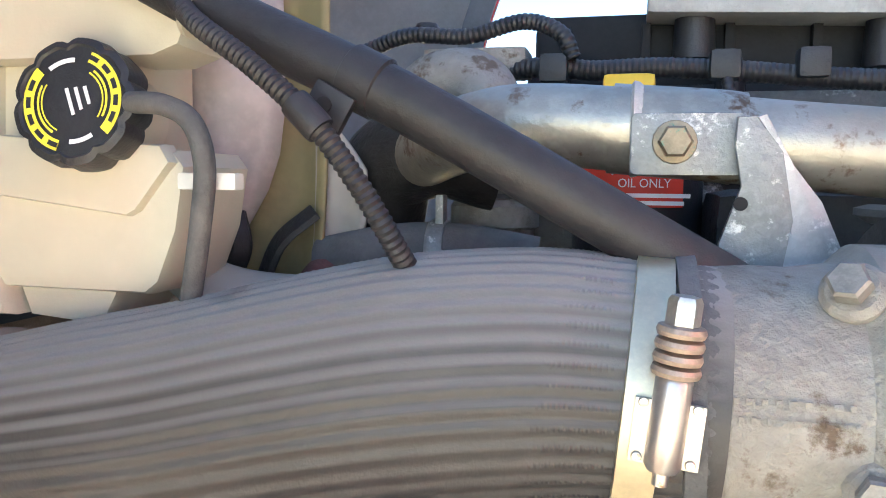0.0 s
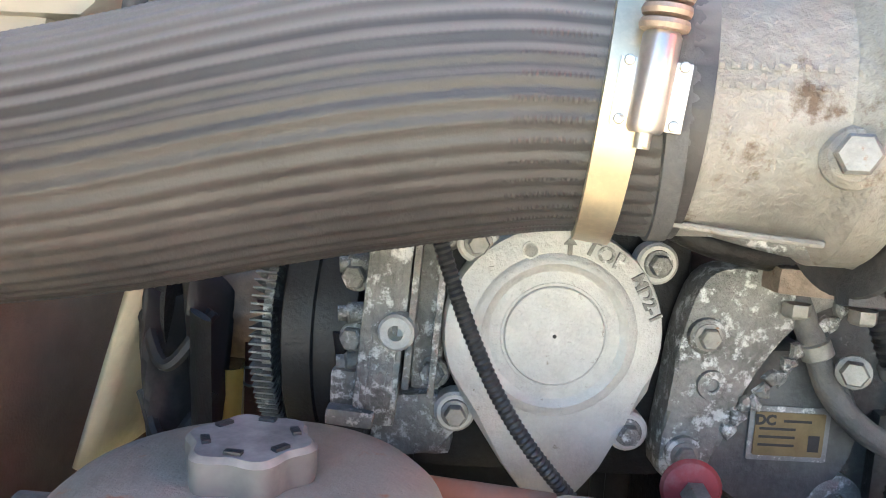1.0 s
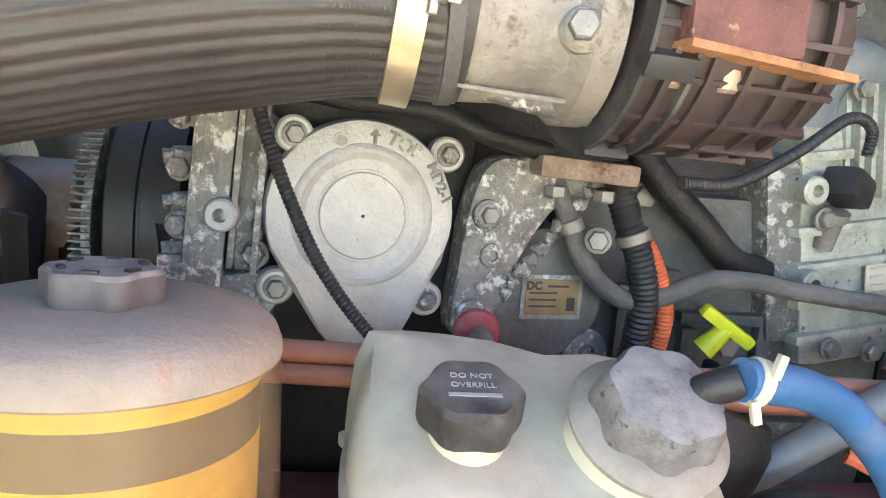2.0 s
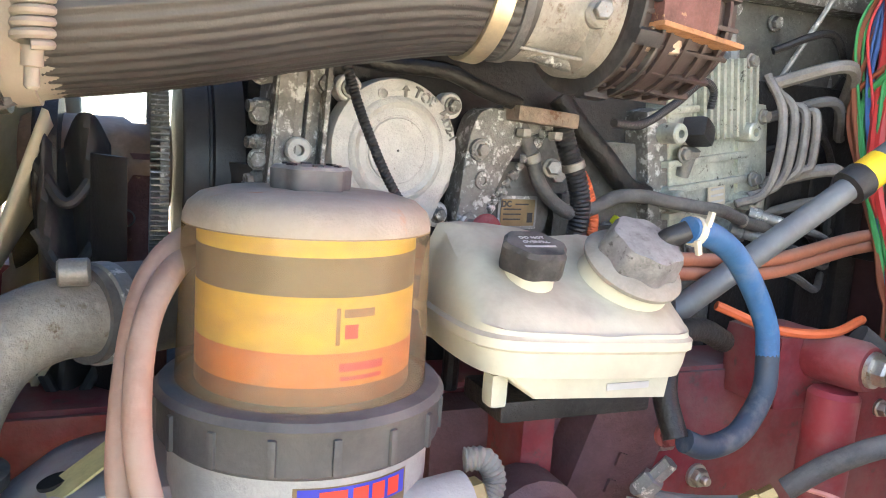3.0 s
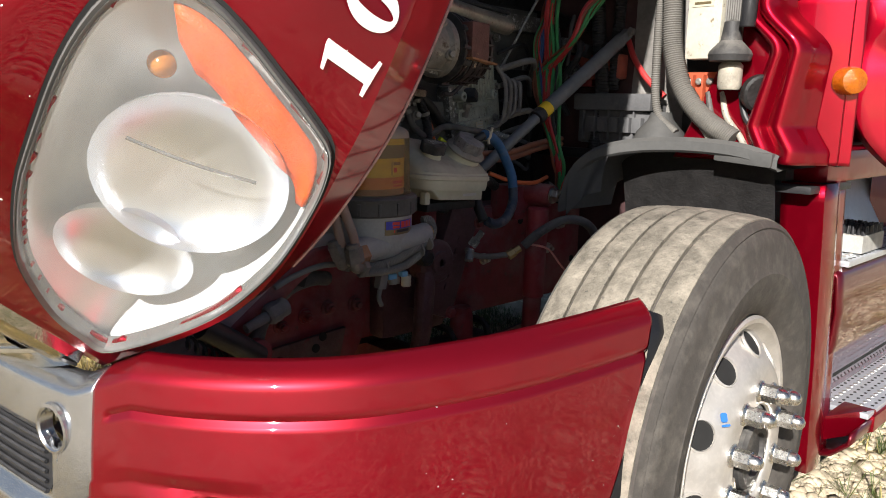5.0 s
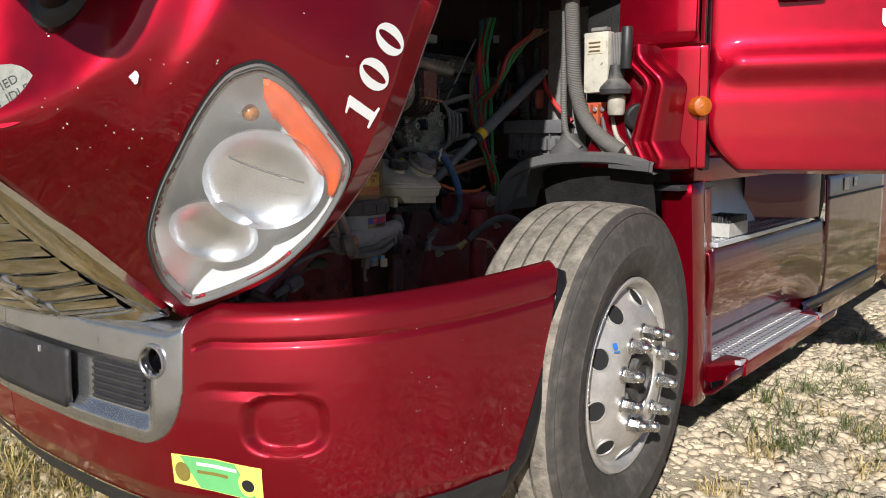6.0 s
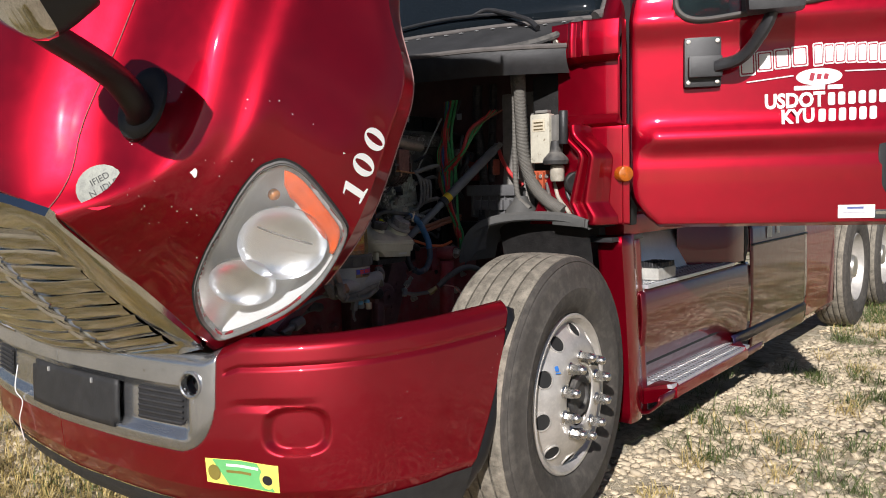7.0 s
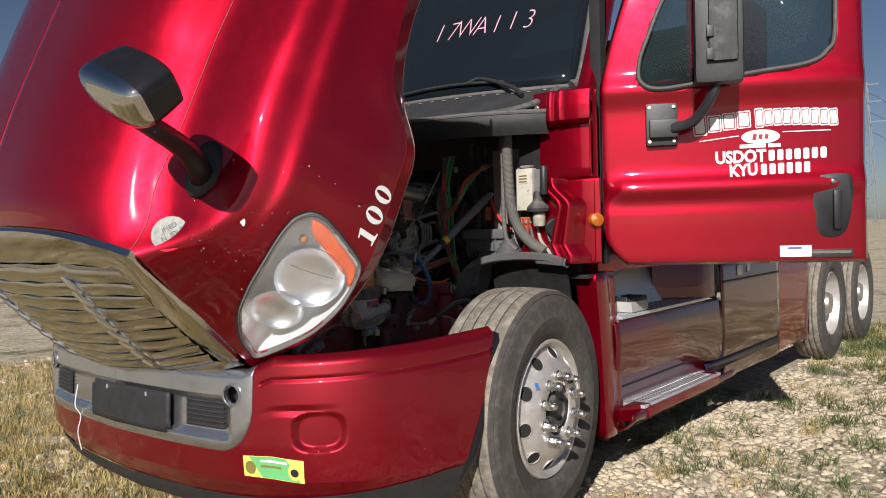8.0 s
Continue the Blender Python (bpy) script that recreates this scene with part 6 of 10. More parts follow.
    # two holes shown by near-black discs, shade painted on the plate
    for a in (0.35, 0.62):
        p = slab(a, 0.55)
        part("hole", L_([(0.012, 0.0), (0.012, 0.003), (0.001, 0.003)], axis(p + Vector((0, 0, 0.001)), p + Vector((-0.3, 0, 1))), 14), SHADE_BLACK, horn)
    part("paper_tag", B((0.055, 0.035, 0.002), slab(0.30, 0.62) + Vector((0, 0, 0.006)), 0, (0, -34, 12)), mat("faded_paper", (0.46, 0.42, 0.20), 0.7, 0.0, 0.2, 40.0, dust=0.4), horn, "faded yellow paper tag")
    far = single("far_frame_rail", B((7.6, 0.09, 0.30), (2.95, 0.42, 0.80), 0.004), RED_CHASSIS, "dusty dark red far frame rail", "frame rail", "frame rails")
    single("crossmember", B((0.16, 0.80, 0.16), (-0.72, 0, 0.64), 0.02), OILY, "dark front crossmember under the engine", "crossmember")
    # axle, leaf spring, stop
    ax = thing("front_axle", "dusty dark red forged front axle beam", "axle", (0.02, 0, 0.40))
    part("beam", B((0.11, 1.9, 0.10), (0.02, 0, 0.44), 0.02), RED_CHASSIS, ax)
    for s in (-1, 1):
        part("knuckle", B((0.13, 0.12, 0.22), (0.02, 0.95 * s, 0.50), 0.03), RED_CHASSIS, ax)
        part("drum", L_([(0.20, 0), (0.205, 0.02), (0.205, 0.16), (0.15, 0.17)], axis((0.02, 1.0 * s, 0.515), (0.02, 1.3 * s, 0.515)), 40), OILY, ax)
    sp = thing("leaf_spring", "dark red leaf spring pack clamped to the axle", "leaf spring", (0.02, -0.44, 0.50))
    for k in range(3):
        L0 = 0.78 - 0.1 * k
        part("leaf", T_([(0.02 - L0, -0.44, 0.585 + 0.03 * L0 / 0.78 - 0.022 * k), (0.02, -0.44, 0.535 - 0.022 * k), (0.02 + L0, -0.44, 0.585 + 0.03 * L0 / 0.78 - 0.022 * k)], 0.012, seg=8, flat=3.2), GEAR, sp)
    for x in (-0.05, 0.09):
        part("u_bolt", T_([(x, -0.50, 0.44), (x, -0.50, 0.60), (x, -0.44, 0.625), (x, -0.38, 0.60), (x, -0.38, 0.44)], 0.010, seg=8, n=4), OILY, sp)
    part("bump_stop", L_([(0.035, 0), (0.033, 0.09), (0.026, 0.115), (0.012, 0.12)], axis((0.02, -0.46, 0.56), (0.02, -0.46, 0.8)), 20), RED_CHASSIS, sp, "dark red bump stop")
    part("clamp_plate", B((0.26, 0.13, 0.03), (0.02, -0.45, 0.56), 0.008), GEAR, sp)
    # shock absorber
    sh = thing("shock_absorber", "dark red telescopic shock absorber beside the frame", "shock absorber", (0.19, -0.57, 0.45))
    part("upper_tube", L_([(0.028, 0), (0.031, 0.004), (0.031, 0.255), (0.026, 0.262)], axis((0.195, -0.575, 0.70), (0.205, -0.575, 0.97)), 24), SHOCK_RED, sh, "red dust tube")
    part("lower_tube", L_([(0.022, 0), (0.026, 0.01), (0.026, 0.25)], axis((0.185, -0.575, 0.46), (0.195, -0.575, 0.71)), 20), RED_CHASSIS, sh)
    part("top_eye", L_([(0.03, 0), (0.032, 0.01), (0.032, 0.09), (0.028, 0.10)], axis((0.21, -0.505, 0.995), (0.225, -0.60, 0.995)), 20), RED_CHASSIS, sh)
    part("top_bolt", bolt_((0.226, -0.605, 0.995), (0.15, -1, 0), 0.016, 0.022, True, 0.012), STEEL, sh, "zinc shock bolt")
    part("bottom_eye", L_([(0.03, -0.04), (0.03, 0.04)], axis((0.185, -0.57, 0.46), (0.185, -0.61, 0.46)), 18), RED_CHASSIS, sh)
    part("top_bracket", B((0.10, 0.10, 0.10), (0.20, -0.485, 0.97), 0.015), RED_CHASSIS, sh)
    # steering gear and pitman arm
    sg = thing("steering_gear", "dusty dark red steering gear box with drop arm", "steering gear", (-0.15, -0.52, 0.65))
    m = axis((-0.165, -0.50, 0.72), (-0.06, -0.50, 1.0))
    part("gear_housing", box(bmesh.new(), (0.12, 0.11, 0.30), m @ pose(0, 0, 0.13), 0.022), GEAR, sg)
    part("gear_cylinder", L_([(0.05, 0), (0.055, 0.01), (0.055, 0.13), (0.045, 0.15)], m @ pose(0.0, 0.03, 0.24), 24), OILY, sg)
    for k in range(5):
        part("cast_mark", B((0.012, 0.004, 0.016), m @ Vector((0.0, 0.0, 0.06 + 0.032 * k)) + Vector((0.0, -0.062, 0)), 0.001, (0, 20, 0)), GEAR, sg, "raised cast mark")
    for k, (dx, dz) in enumerate(((-0.04, 0.0), (0.05, 0.26), (-0.05, 0.24), (0.05, 0.02))):
        part("gear_bolt", bolt_(m @ Vector((dx, 0, dz)) + Vector((0, -0.058, 0)), (0, -1, 0), 0.011, 0.014), RED_CHASSIS, sg)
    part("drop_arm", T_([(-0.255, -0.60, 0.865), (-0.27, -0.615, 0.80), (-0.285, -0.62, 0.68), (-0.315, -0.62, 0.57)], lambda t: 0.043 - 0.010 * t, seg=16, flat=0.62), GEAR, sg, "dark drop arm")
    part("arm_head", L_([(0.052, 0), (0.055, 0.008), (0.055, 0.05), (0.045, 0.06), (0.02, 0.062)], axis((-0.245, -0.58, 0.865), (-0.245, -0.70, 0.865)), 20), GEAR, sg)
    part("arm_centre", L_([(0.030, 0.060), (0.028, 0.068), (0.010, 0.069), (0.009, 0.062), (0.001, 0.062)], axis((-0.245, -0.58, 0.865), (-0.245, -0.70, 0.865)), 20), GEAR, sg, "round splined shaft end")
    part("arm_bolt", L_([(0.022, 0), (0.022, 0.035), (0.014, 0.04)], axis((-0.293, -0.615, 0.884), (-0.293, -0.70, 0.884)), 6), OILY, sg, "dark pinch bolt")
    part("drag_link", T_([(-0.315, -0.66, 0.56), (-0.20, -0.66, 0.545), (0.05, -0.68, 0.53)], 0.018, seg=12), OILY, sg)
    part("ball_joint", L_([(0.03, 0), (0.035, 0.02), (0.028, 0.05), (0.012, 0.055)], axis((-0.318, -0.615, 0.57), (-0.318, -0.70, 0.565)), 18), OILY, sg)
    part("gear_mount", B((0.22, 0.06, 0.30), (-0.20, -0.475, 0.80), 0.02), GEAR, sg)


build_chassis()


# ---- engine block and its far parts ----
def build_engine():
    en = thing("engine", "large grimy diesel engine with black valve cover", "engine", (-0.05, 0, 0.62))
    # plain dark boxes, added behind the parts to keep light out of the gaps
    part("block", B((1.02, 0.62, 0.72), (0.02, -0.02, 1.00), 0.03), OILY, en, "oily dark engine block, a plain box that also blocks light")
    part("head", B((1.00, 0.50, 0.22), (0.03, -0.03, 1.44), 0.02), BLOCK, en, "grimy cylinder head")
    part("oil_pan", B((0.52, 0.32, 0.24), (-0.12, 0.06, 0.60), 0.05), OILY, en)
    bm = B((0.98, 0.46, 0.075), (0.06, -0.02, 1.585), 0.015)
    cov = part("valve_cover", bm, VALVE, en, "black plastic valve cover")
    for k in range(13):
        part("cover_rib", B((0.008, 0.012, 0.05), (-0.40 + 0.07 * k, -0.255, 1.585), 0.002), VALVE, cov)
    part("cover_ledge", B((0.98, 0.025, 0.012), (0.06, -0.26, 1.548), 0.003), VALVE, cov)
    for k in range(5):
        part("cover_post", L_([(0.012, 0), (0.012, 0.03), (0.009, 0.032), (0.009, 0.04)], pose(-0.42 + 0.16 * k, -0.275, 1.535), 14), BLACK, cov)
    br = part("lift_bracket", B((0.62, 0.06, 0.030), (-0.02, -0.27, 1.612), 0.004, (0, 2.5, 0)), BEAM_GREY, en, "grey cast support beam")
    part("beam_foot", L_([(0.018, 0), (0.016, 0.05), (0.02, 0.055)], pose(-0.29, -0.27, 1.575), 16), BLACK, br)
    part("beam_foot", L_([(0.018, 0), (0.016, 0.05), (0.02, 0.055)], pose(-0.14, -0.27, 1.565), 16), BLACK, br)
    part("filler_cap", L_([(0.012, 0), (0.012, 0.012), (0.010, 0.016)], pose(-0.53, -0.26, 1.60), 12), BLACK, en)
    part("rail_casting", B((0.9, 0.05, 0.05), (0.05, -0.30, 1.50), 0.012), CAST, en)
    for k in range(9):
        part("head_bolt", bolt_((-0.36 + 0.085 * k, -0.285, 1.45 + 0.01 * (k % 2)), (0, -1, 0), 0.009, 0.012), CAST, en)
    part("block_side", B((0.36, 0.03, 0.30), (0.02, -0.335, 1.10), 0.012), BLOCK, en, "grimy grey-green block wall")
    for x, z, w, h in ((-0.06, 1.17, 0.05, 0.014), (0.02, 1.13, 0.10, 0.012), (-0.02, 1.07, 0.014, 0.10), (0.06, 1.08, 0.014, 0.12), (0.10, 1.02, 0.08, 0.014), (-0.09, 1.10, 0.012, 0.12)):
        part("block_web", B((w, 0.025, h), (x, -0.352, z), 0.004), BLOCK, en)
    for k in range(10):
        part("block_rib", B((0.012, 0.02, 0.34), (-0.30 + 0.085 * k, -0.335, 1.05), 0.004), OILY, en)


build_engine()


def harness(name, label, pts, r, material=BLACK, rib=0.0045, depth=0.0008, group="", cat="wiring conduit"):
    bm = T_(pts, r, seg=10, n=8, rib=rib, depth=depth) if rib else T_(pts, r, seg=10, n=8)
    return single(name, bm, material, label, cat, group)


harness("wiring_loom", "black corrugated wiring loom along the valve cover", [(-0.57, -0.35, 1.572), (-0.52, -0.36, 1.586), (-0.47, -0.36, 1.584), (-0.425, -0.36, 1.594), (-0.395, -0.37, 1.582), (-0.385, -0.37, 1.562)], 0.006)
harness("wiring_loom", "black corrugated wiring loom along the valve cover", [(-0.46, -0.34, 1.53), (-0.44, -0.35, 1.556), (-0.40, -0.36, 1.558), (-0.37, -0.36, 1.555), (-0.32, -0.36, 1.556), (-0.26, -0.36, 1.552), (-0.20, -0.36, 1.546), (-0.10, -0.36, 1.54), (0.1, -0.36, 1.53), (0.3, -0.35, 1.52)], 0.0075)
harness("wiring_loom", "thin branch of the black wiring loom", [(-0.275, -0.365, 1.552), (-0.272, -0.375, 1.535), (-0.27, -0.37, 1.51)], 0.004)
for x in (-0.40, -0.275, -0.215):
    single("loom_clip", B((0.022, 0.02, 0.022), (x, -0.365, 1.556), 0.005), BLACK, "black plastic loom clip", "cable clip", "loom clips")
oilf = thing("oil_filter", "black oil filter housing with a red warning label", "oil filter", (-0.335, -0.39, 1.36))
part("housing", L_([(0.040, 0), (0.046, 0.01), (0.046, 0.10), (0.041, 0.112), (0.030, 0.116)], pose(-0.335, -0.39, 1.375), 32), BLACK, oilf)
bm = bmesh.new()
ro = 0.0468
grid(bm, lambda u, v: Vector((-0.335 + ro * math.cos(radians(200 + 110 * u)), -0.39 + ro * math.sin(radians(200 + 110 * u)), 1.452 + 0.034 * v)), 16, 2)
lab = part("label", bm, LABEL_RED, oilf, "red warning label with white print")
text("label_text", "CJ-4 PLUS RATED", 0.0085, pose(-0.331, -0.4385, 1.478, 90, 0, -3), WHITE, lab, squash=0.8)
text("label_text", "OIL ONLY", 0.0085, pose(-0.331, -0.4385, 1.468, 90, 0, -3), WHITE, lab, squash=0.9)
for k in range(2):
    part("print_bar", B((0.058 - 0.008 * k, 0.0006, 0.0028), (-0.330, -0.4383, 1.460 - 0.005 * k)), WHITE, lab)
part("cap_hex", L_([(0.02, 0), (0.02, 0.016), (0.016, 0.018)], pose(-0.335, -0.39, 1.490), 6), BLACK, oilf)
single("yellow_cap", B((0.036, 0.03, 0.020), (-0.343, -0.40, 1.535), 0.005), YELLOW, "small yellow plastic cap behind the steel pipe", "cap")
el = thing("coolant_elbow", "dusty grey cast coolant elbow on the engine", "coolant elbow", (-0.45, -0.38, 1.40))
part("bend", T_([(-0.52, -0.36, 1.52), (-0.49, -0.37, 1.545), (-0.455, -0.38, 1.54), (-0.44, -0.39, 1.50), (-0.44, -0.39, 1.46)], 0.026, seg=20), PIPE_CAST, el)
part("flange", B((0.085, 0.05, 0.022), (-0.465, -0.335, 1.565), 0.006), PIPE_CAST, el)
part("neck", L_([(0.028, 0), (0.030, 0.01), (0.030, 0.028), (0.034, 0.03), (0.034, 0.045), (0.03, 0.05)], pose(-0.44, -0.39, 1.405), 28), PIPE_CAST, el)
part("hose_end", L_([(0.036, 0), (0.036, 0.02), (0.033, 0.022)], pose(-0.44, -0.39, 1.388), 28), BLACK, el)
single("radiator_hose", T_([(-0.43, -0.42, 1.482), (-0.475, -0.43, 1.492), (-0.515, -0.42, 1.478), (-0.53, -0.40, 1.44)], 0.036, seg=24), OILY, "black rubber upper radiator hose", "hose")
th = thing("thermostat_hose", "grey rubber hose with a wire spring clamp", "hose", (-0.45, -0.46, 1.40))
part("hose", T_([(-0.55, -0.46, 1.408), (-0.50, -0.465, 1.418), (-0.455, -0.465, 1.42), (-0.40, -0.46, 1.412)], 0.020, seg=18), RUBBER, th)
part("clamp", L_([(0.0215, -0.006), (0.0225, -0.004), (0.0225, 0.004), (0.0215, 0.006)], axis((-0.465, -0.465, 1.42), (-0.3, -0.465, 1.422)), 24), GALV, th, "steel spring clamp")
part("clamp_ear", B((0.006, 0.012, 0.024), (-0.463, -0.47, 1.447), 0.002, (0, 0, 0)), GALV, th)


# ---- charge air hose and its clamps ----
def build_charge_hose():
    line = [(-0.300, -0.600, 1.370), (-0.345, -0.600, 1.372), (-0.383, -0.600, 1.371), (-0.44, -0.600, 1.363), (-0.50, -0.602, 1.350), (-0.565, -0.604, 1.334), (-0.634, -0.606, 1.320), (-0.685, -0.607, 1.310)]
    pts = spline(line, 34)
    bm, seg, rings = bmesh.new(), 368, []
    up = None
    for i, p in enumerate(pts):
        d = (pts[min(i + 1, len(pts) - 1)] - pts[max(i - 1, 0)]).normalized()
        up = Vector((0, 0, 1)) if up is None else up
        up = (up - d * up.dot(d)).normalized()
        side = d.cross(up)
        t = i / (len(pts) - 1)
        r = 0.0605 + 0.007 * min(1, max(0, (t - 0.12) / 0.3)) - 0.003 * max(0, (t - 0.8) / 0.2)
        ring = []
        for k in range(seg):
            a = 2 * math.pi * k / seg
            w = 0.5 + 0.5 * math.cos(46 * a)
            rr = r + (0.0011 * w - 0.0004 * (1 if w > 0.5 and i % 2 == 0 else 0)) * min(1, t / 0.06)
            ring.append(bm.verts.new(p + (up * math.cos(a) + side * math.sin(a)) * rr))
        rings.append(ring)
    for p, q in zip(rings, rings[1:]):
        for k in range(seg):
            bm.faces.new((p[k], p[(k + 1) % seg], q[(k + 1) % seg], q[k]))
    hose = thing("charge_air_hose", "thick dusty grey charge air hose with lengthwise ribs, its top painted lighter", "hose", (-0.49, -0.60, 1.29))
    part("ribbed_wall", bm, FABRIC, hose, "ribbed rubber wall")
    for p, q in ((pts[0], pts[8]), (pts[-1], pts[-9])):
        part("end_cuff", L_([(0.056, 0.0), (0.0600, 0.0), (0.0612, 0.012), (0.0606, 0.016), (0.056, 0.016)], axis(p, q), 64), RUBBER, hose, "plain rubber end cuff")
    # spring clamp at the engine end
    cl = thing("hose_clamp", "zinc T-bolt spring clamp round the charge hose", "hose clamp", (-0.325, -0.60, 1.30), "charge hose clamps")
    m = axis((-0.336, -0.600, 1.371), (-0.2, -0.600, 1.377))
    part("band", L_([(0.0615, 0), (0.0650, 0.0005), (0.0653, 0.0165), (0.0615, 0.017)], Matrix.Translation((-0.342, -0.600, 1.371)) @ Matrix.Rotation(radians(95), 4, "Y"), 72), GOLD_ZINC, cl, "flat yellow zinc band")
    part("hose_edge", L_([(0.0600, 0.018), (0.0640, 0.019), (0.0640, 0.0275), (0.059, 0.028)], m, 64), RUBBER, cl)
    base = Vector((-0.3255, -0.667, 1.356))
    zz = Vector((0.10, 0.0, 1)).normalized()
    xx = Vector((1, 0, -0.10)).normalized()
    mm = Matrix.Translation(base) @ Matrix((xx, zz.cross(xx), zz)).transposed().to_4x4()
    part("barrel", L_([(0.006, 0.0), (0.0073, 0.002), (0.0073, 0.036), (0.006, 0.038)], mm, 28), PALE_ZINC, cl, "bright tube barrel")
    for k in range(4):
        z0 = 0.0375 + 0.0052 * k
        part("disc_spring", L_([(0.006, z0), (0.0090, z0 + 0.0006), (0.0096, z0 + 0.0024), (0.0090, z0 + 0.0042), (0.006, z0 + 0.0048)], mm, 28), RUSTY_STEEL, cl, "rust-tinged disc spring")
    part("stud", L_([(0.0032, -0.006), (0.0032, 0.066)], mm, 12), STEEL, cl)
    part("nut", L_([(0.0066, 0.058), (0.0066, 0.067), (0.0055, 0.069)], mm, 6), STEEL, cl)
    for s in (-1, 1):
        part("ear", box(bmesh.new(), (0.0065, 0.0024, 0.026), mm @ pose(0.0102 * s, 0.0005, 0.0145), 0.0008), PALE_ZINC, cl, "folded band ear")
        for z in (0.002, 0.024):
            part("rivet", L_([(0.0022, 0), (0.0018, 0.0012), (0.0002, 0.0016)], axis(mm @ Vector((0.0102 * s, -0.0008, z + 0.002)), mm @ Vector((0.0102 * s, -0.1, z + 0.002))), 10), STEEL, cl)
    # clamp at the cooler end, seen from below
    c2 = thing("hose_clamp", "dusty spring clamp with a coil on the cooler pipe", "hose clamp", (-0.672, -0.60, 1.22), "charge hose clamps")
    m2 = axis((-0.680, -0.607, 1.311), (-0.75, -0.607, 1.298))
    part("band", L_([(0.066, 0), (0.070, 0.0005), (0.070, 0.016), (0.066, 0.0165)], m2, 64), CAC, c2)
    part("rubber_cuff", L_([(0.066, 0.020), (0.073, 0.021), (0.073, 0.042), (0.066, 0.043)], m2, 64), BLACK, c2)
    b2 = Vector((-0.664, -0.690, 1.345))
    m3 = axis(b2, b2 + Vector((-0.03, 0.0, -1)))
    part("barrel", L_([(0.008, 0.0), (0.0085, 0.03), (0.007, 0.032)], m3, 18), GALV, c2)
    coil = []
    for k in range(61):
        a = k / 60 * 2 * math.pi * 5
        coil.append(m3 @ Vector((0.0098 * math.cos(a), 0.0098 * math.sin(a), 0.034 + 0.034 * k / 60)))
    part("coil", T_(coil, 0.0033, seg=8, n=2), CAC, c2, "dusty coil spring")
    part("tip", L_([(0.0065, 0.068), (0.0065, 0.080), (0.0045, 0.081), (0.0045, 0.092), (0.003, 0.094)], m3, 12), CAC, c2)
    # cooler outlet pipe
    cp = thing("cooler_pipe", "beige dusty charge cooler outlet pipe", "air pipe", (-0.80, -0.60, 1.20))
    part("pipe", T_([(-0.66, -0.606, 1.313), (-0.715, -0.608, 1.304), (-0.77, -0.61, 1.285), (-0.83, -0.61, 1.24), (-0.86, -0.60, 1.16)], lambda t: 0.064 + 0.022 * t, seg=40), CAC, cp)
    part("tab", P_([(-0.738, 1.262), (-0.704, 1.258), (-0.710, 1.222), (-0.722, 1.214), (-0.728, 1.225)], 0.007, Matrix(((1, 0, 0, 0), (0, 0, -1, -0.642), (0, 1, 0, 0), (0, 0, 0, 1))), 0.002), CAC, cp)
    part("pin", T_([(-0.718, -0.652, 1.226), (-0.719, -0.653, 1.200)], 0.0028, seg=8, n=2), CAC, cp)
    # cast intake flange behind the clamp
    ip = thing("intake_pipe", "stained cast aluminium intake flange pipe", "intake pipe", (-0.25, -0.60, 1.30))
    m4 = axis((-0.315, -0.600, 1.371), (-0.18, -0.594, 1.372))
    part("pipe", L_([(0.0585, -0.03), (0.0585, 0.0), (0.0600, 0.015), (0.0590, 0.045), (0.0615, 0.064), (0.070, 0.073), (0.070, 0.089), (0.064, 0.092)], m4, 64), PIPE_CAST, ip, "stained cast pipe")
    part("seam", T_([(-0.312, -0.632, 1.320), (-0.28, -0.633, 1.317), (-0.245, -0.634, 1.315)], 0.0016, seg=8), PIPE_CAST, ip)
    for at, way in (((-0.245, -0.655, 1.352), (-0.25, -1, 0.05)), ((-0.252, -0.635, 1.424), (-0.4, -0.8, 0.5))):
        part("boss", L_([(0.014, -0.02), (0.013, 0.003), (0.010, 0.006)], axis(at, Vector(at) + Vector(way)), 18), PIPE_CAST, ip)
        part("bolt", bolt_(Vector(at) + Vector(way).normalized() * 0.006, way, 0.0075, 0.010, False), DULL, ip)
    part("web", T_([(-0.300, -0.612, 1.322), (-0.26, -0.612, 1.316), (-0.215, -0.606, 1.312)], lambda t: 0.006 + 0.005 * t, seg=12), CAST, ip)
    for row in range(2):
        for k in range(9):
            a = radians(12 - 7 * row)
            part("cast_mark", B((0.0022 + 0.0012 * (k % 3 == 1), 0.0007, 0.0028), (-0.298 + 0.0052 * k + 0.002 * row, -0.600 - 0.0600 * math.cos(a), 1.371 + 0.0600 * math.sin(a)), 0.0004), PIPE_CAST, ip)
    # black ribbed mixer housing with its ring clamps
    BROWN_BLACK = mat("brown_black_plastic", (0.042, 0.030, 0.028), 0.5, 0.0, 0.3, 20.0, 0.3, dust=0.32, dust_col=(0.10, 0.066, 0.052))
    mx = thing("intake_mixer", "dirty black ribbed plastic intake housing", "intake housing", (-0.13, -0.58, 1.28))
    m5 = axis((-0.225, -0.592, 1.372), (-0.05, -0.57, 1.366))
    part("drum", L_([(0.062, 0), (0.078, 0.004), (0.080, 0.05), (0.075, 0.10), (0.066, 0.135), (0.05, 0.15)], m5, 48), BROWN_BLACK, mx)
    for z in (0.018, 0.042, 0.066, 0.09, 0.112):
        part("rib", L_([(0.070, z), (0.083 - 0.08 * max(0, z - 0.05), z), (0.083 - 0.08 * max(0, z - 0.05), z + 0.004), (0.070, z + 0.004)], m5, 48), BROWN_BLACK, mx)
    for k in range(12):
        a = radians(150 + 20 * k)
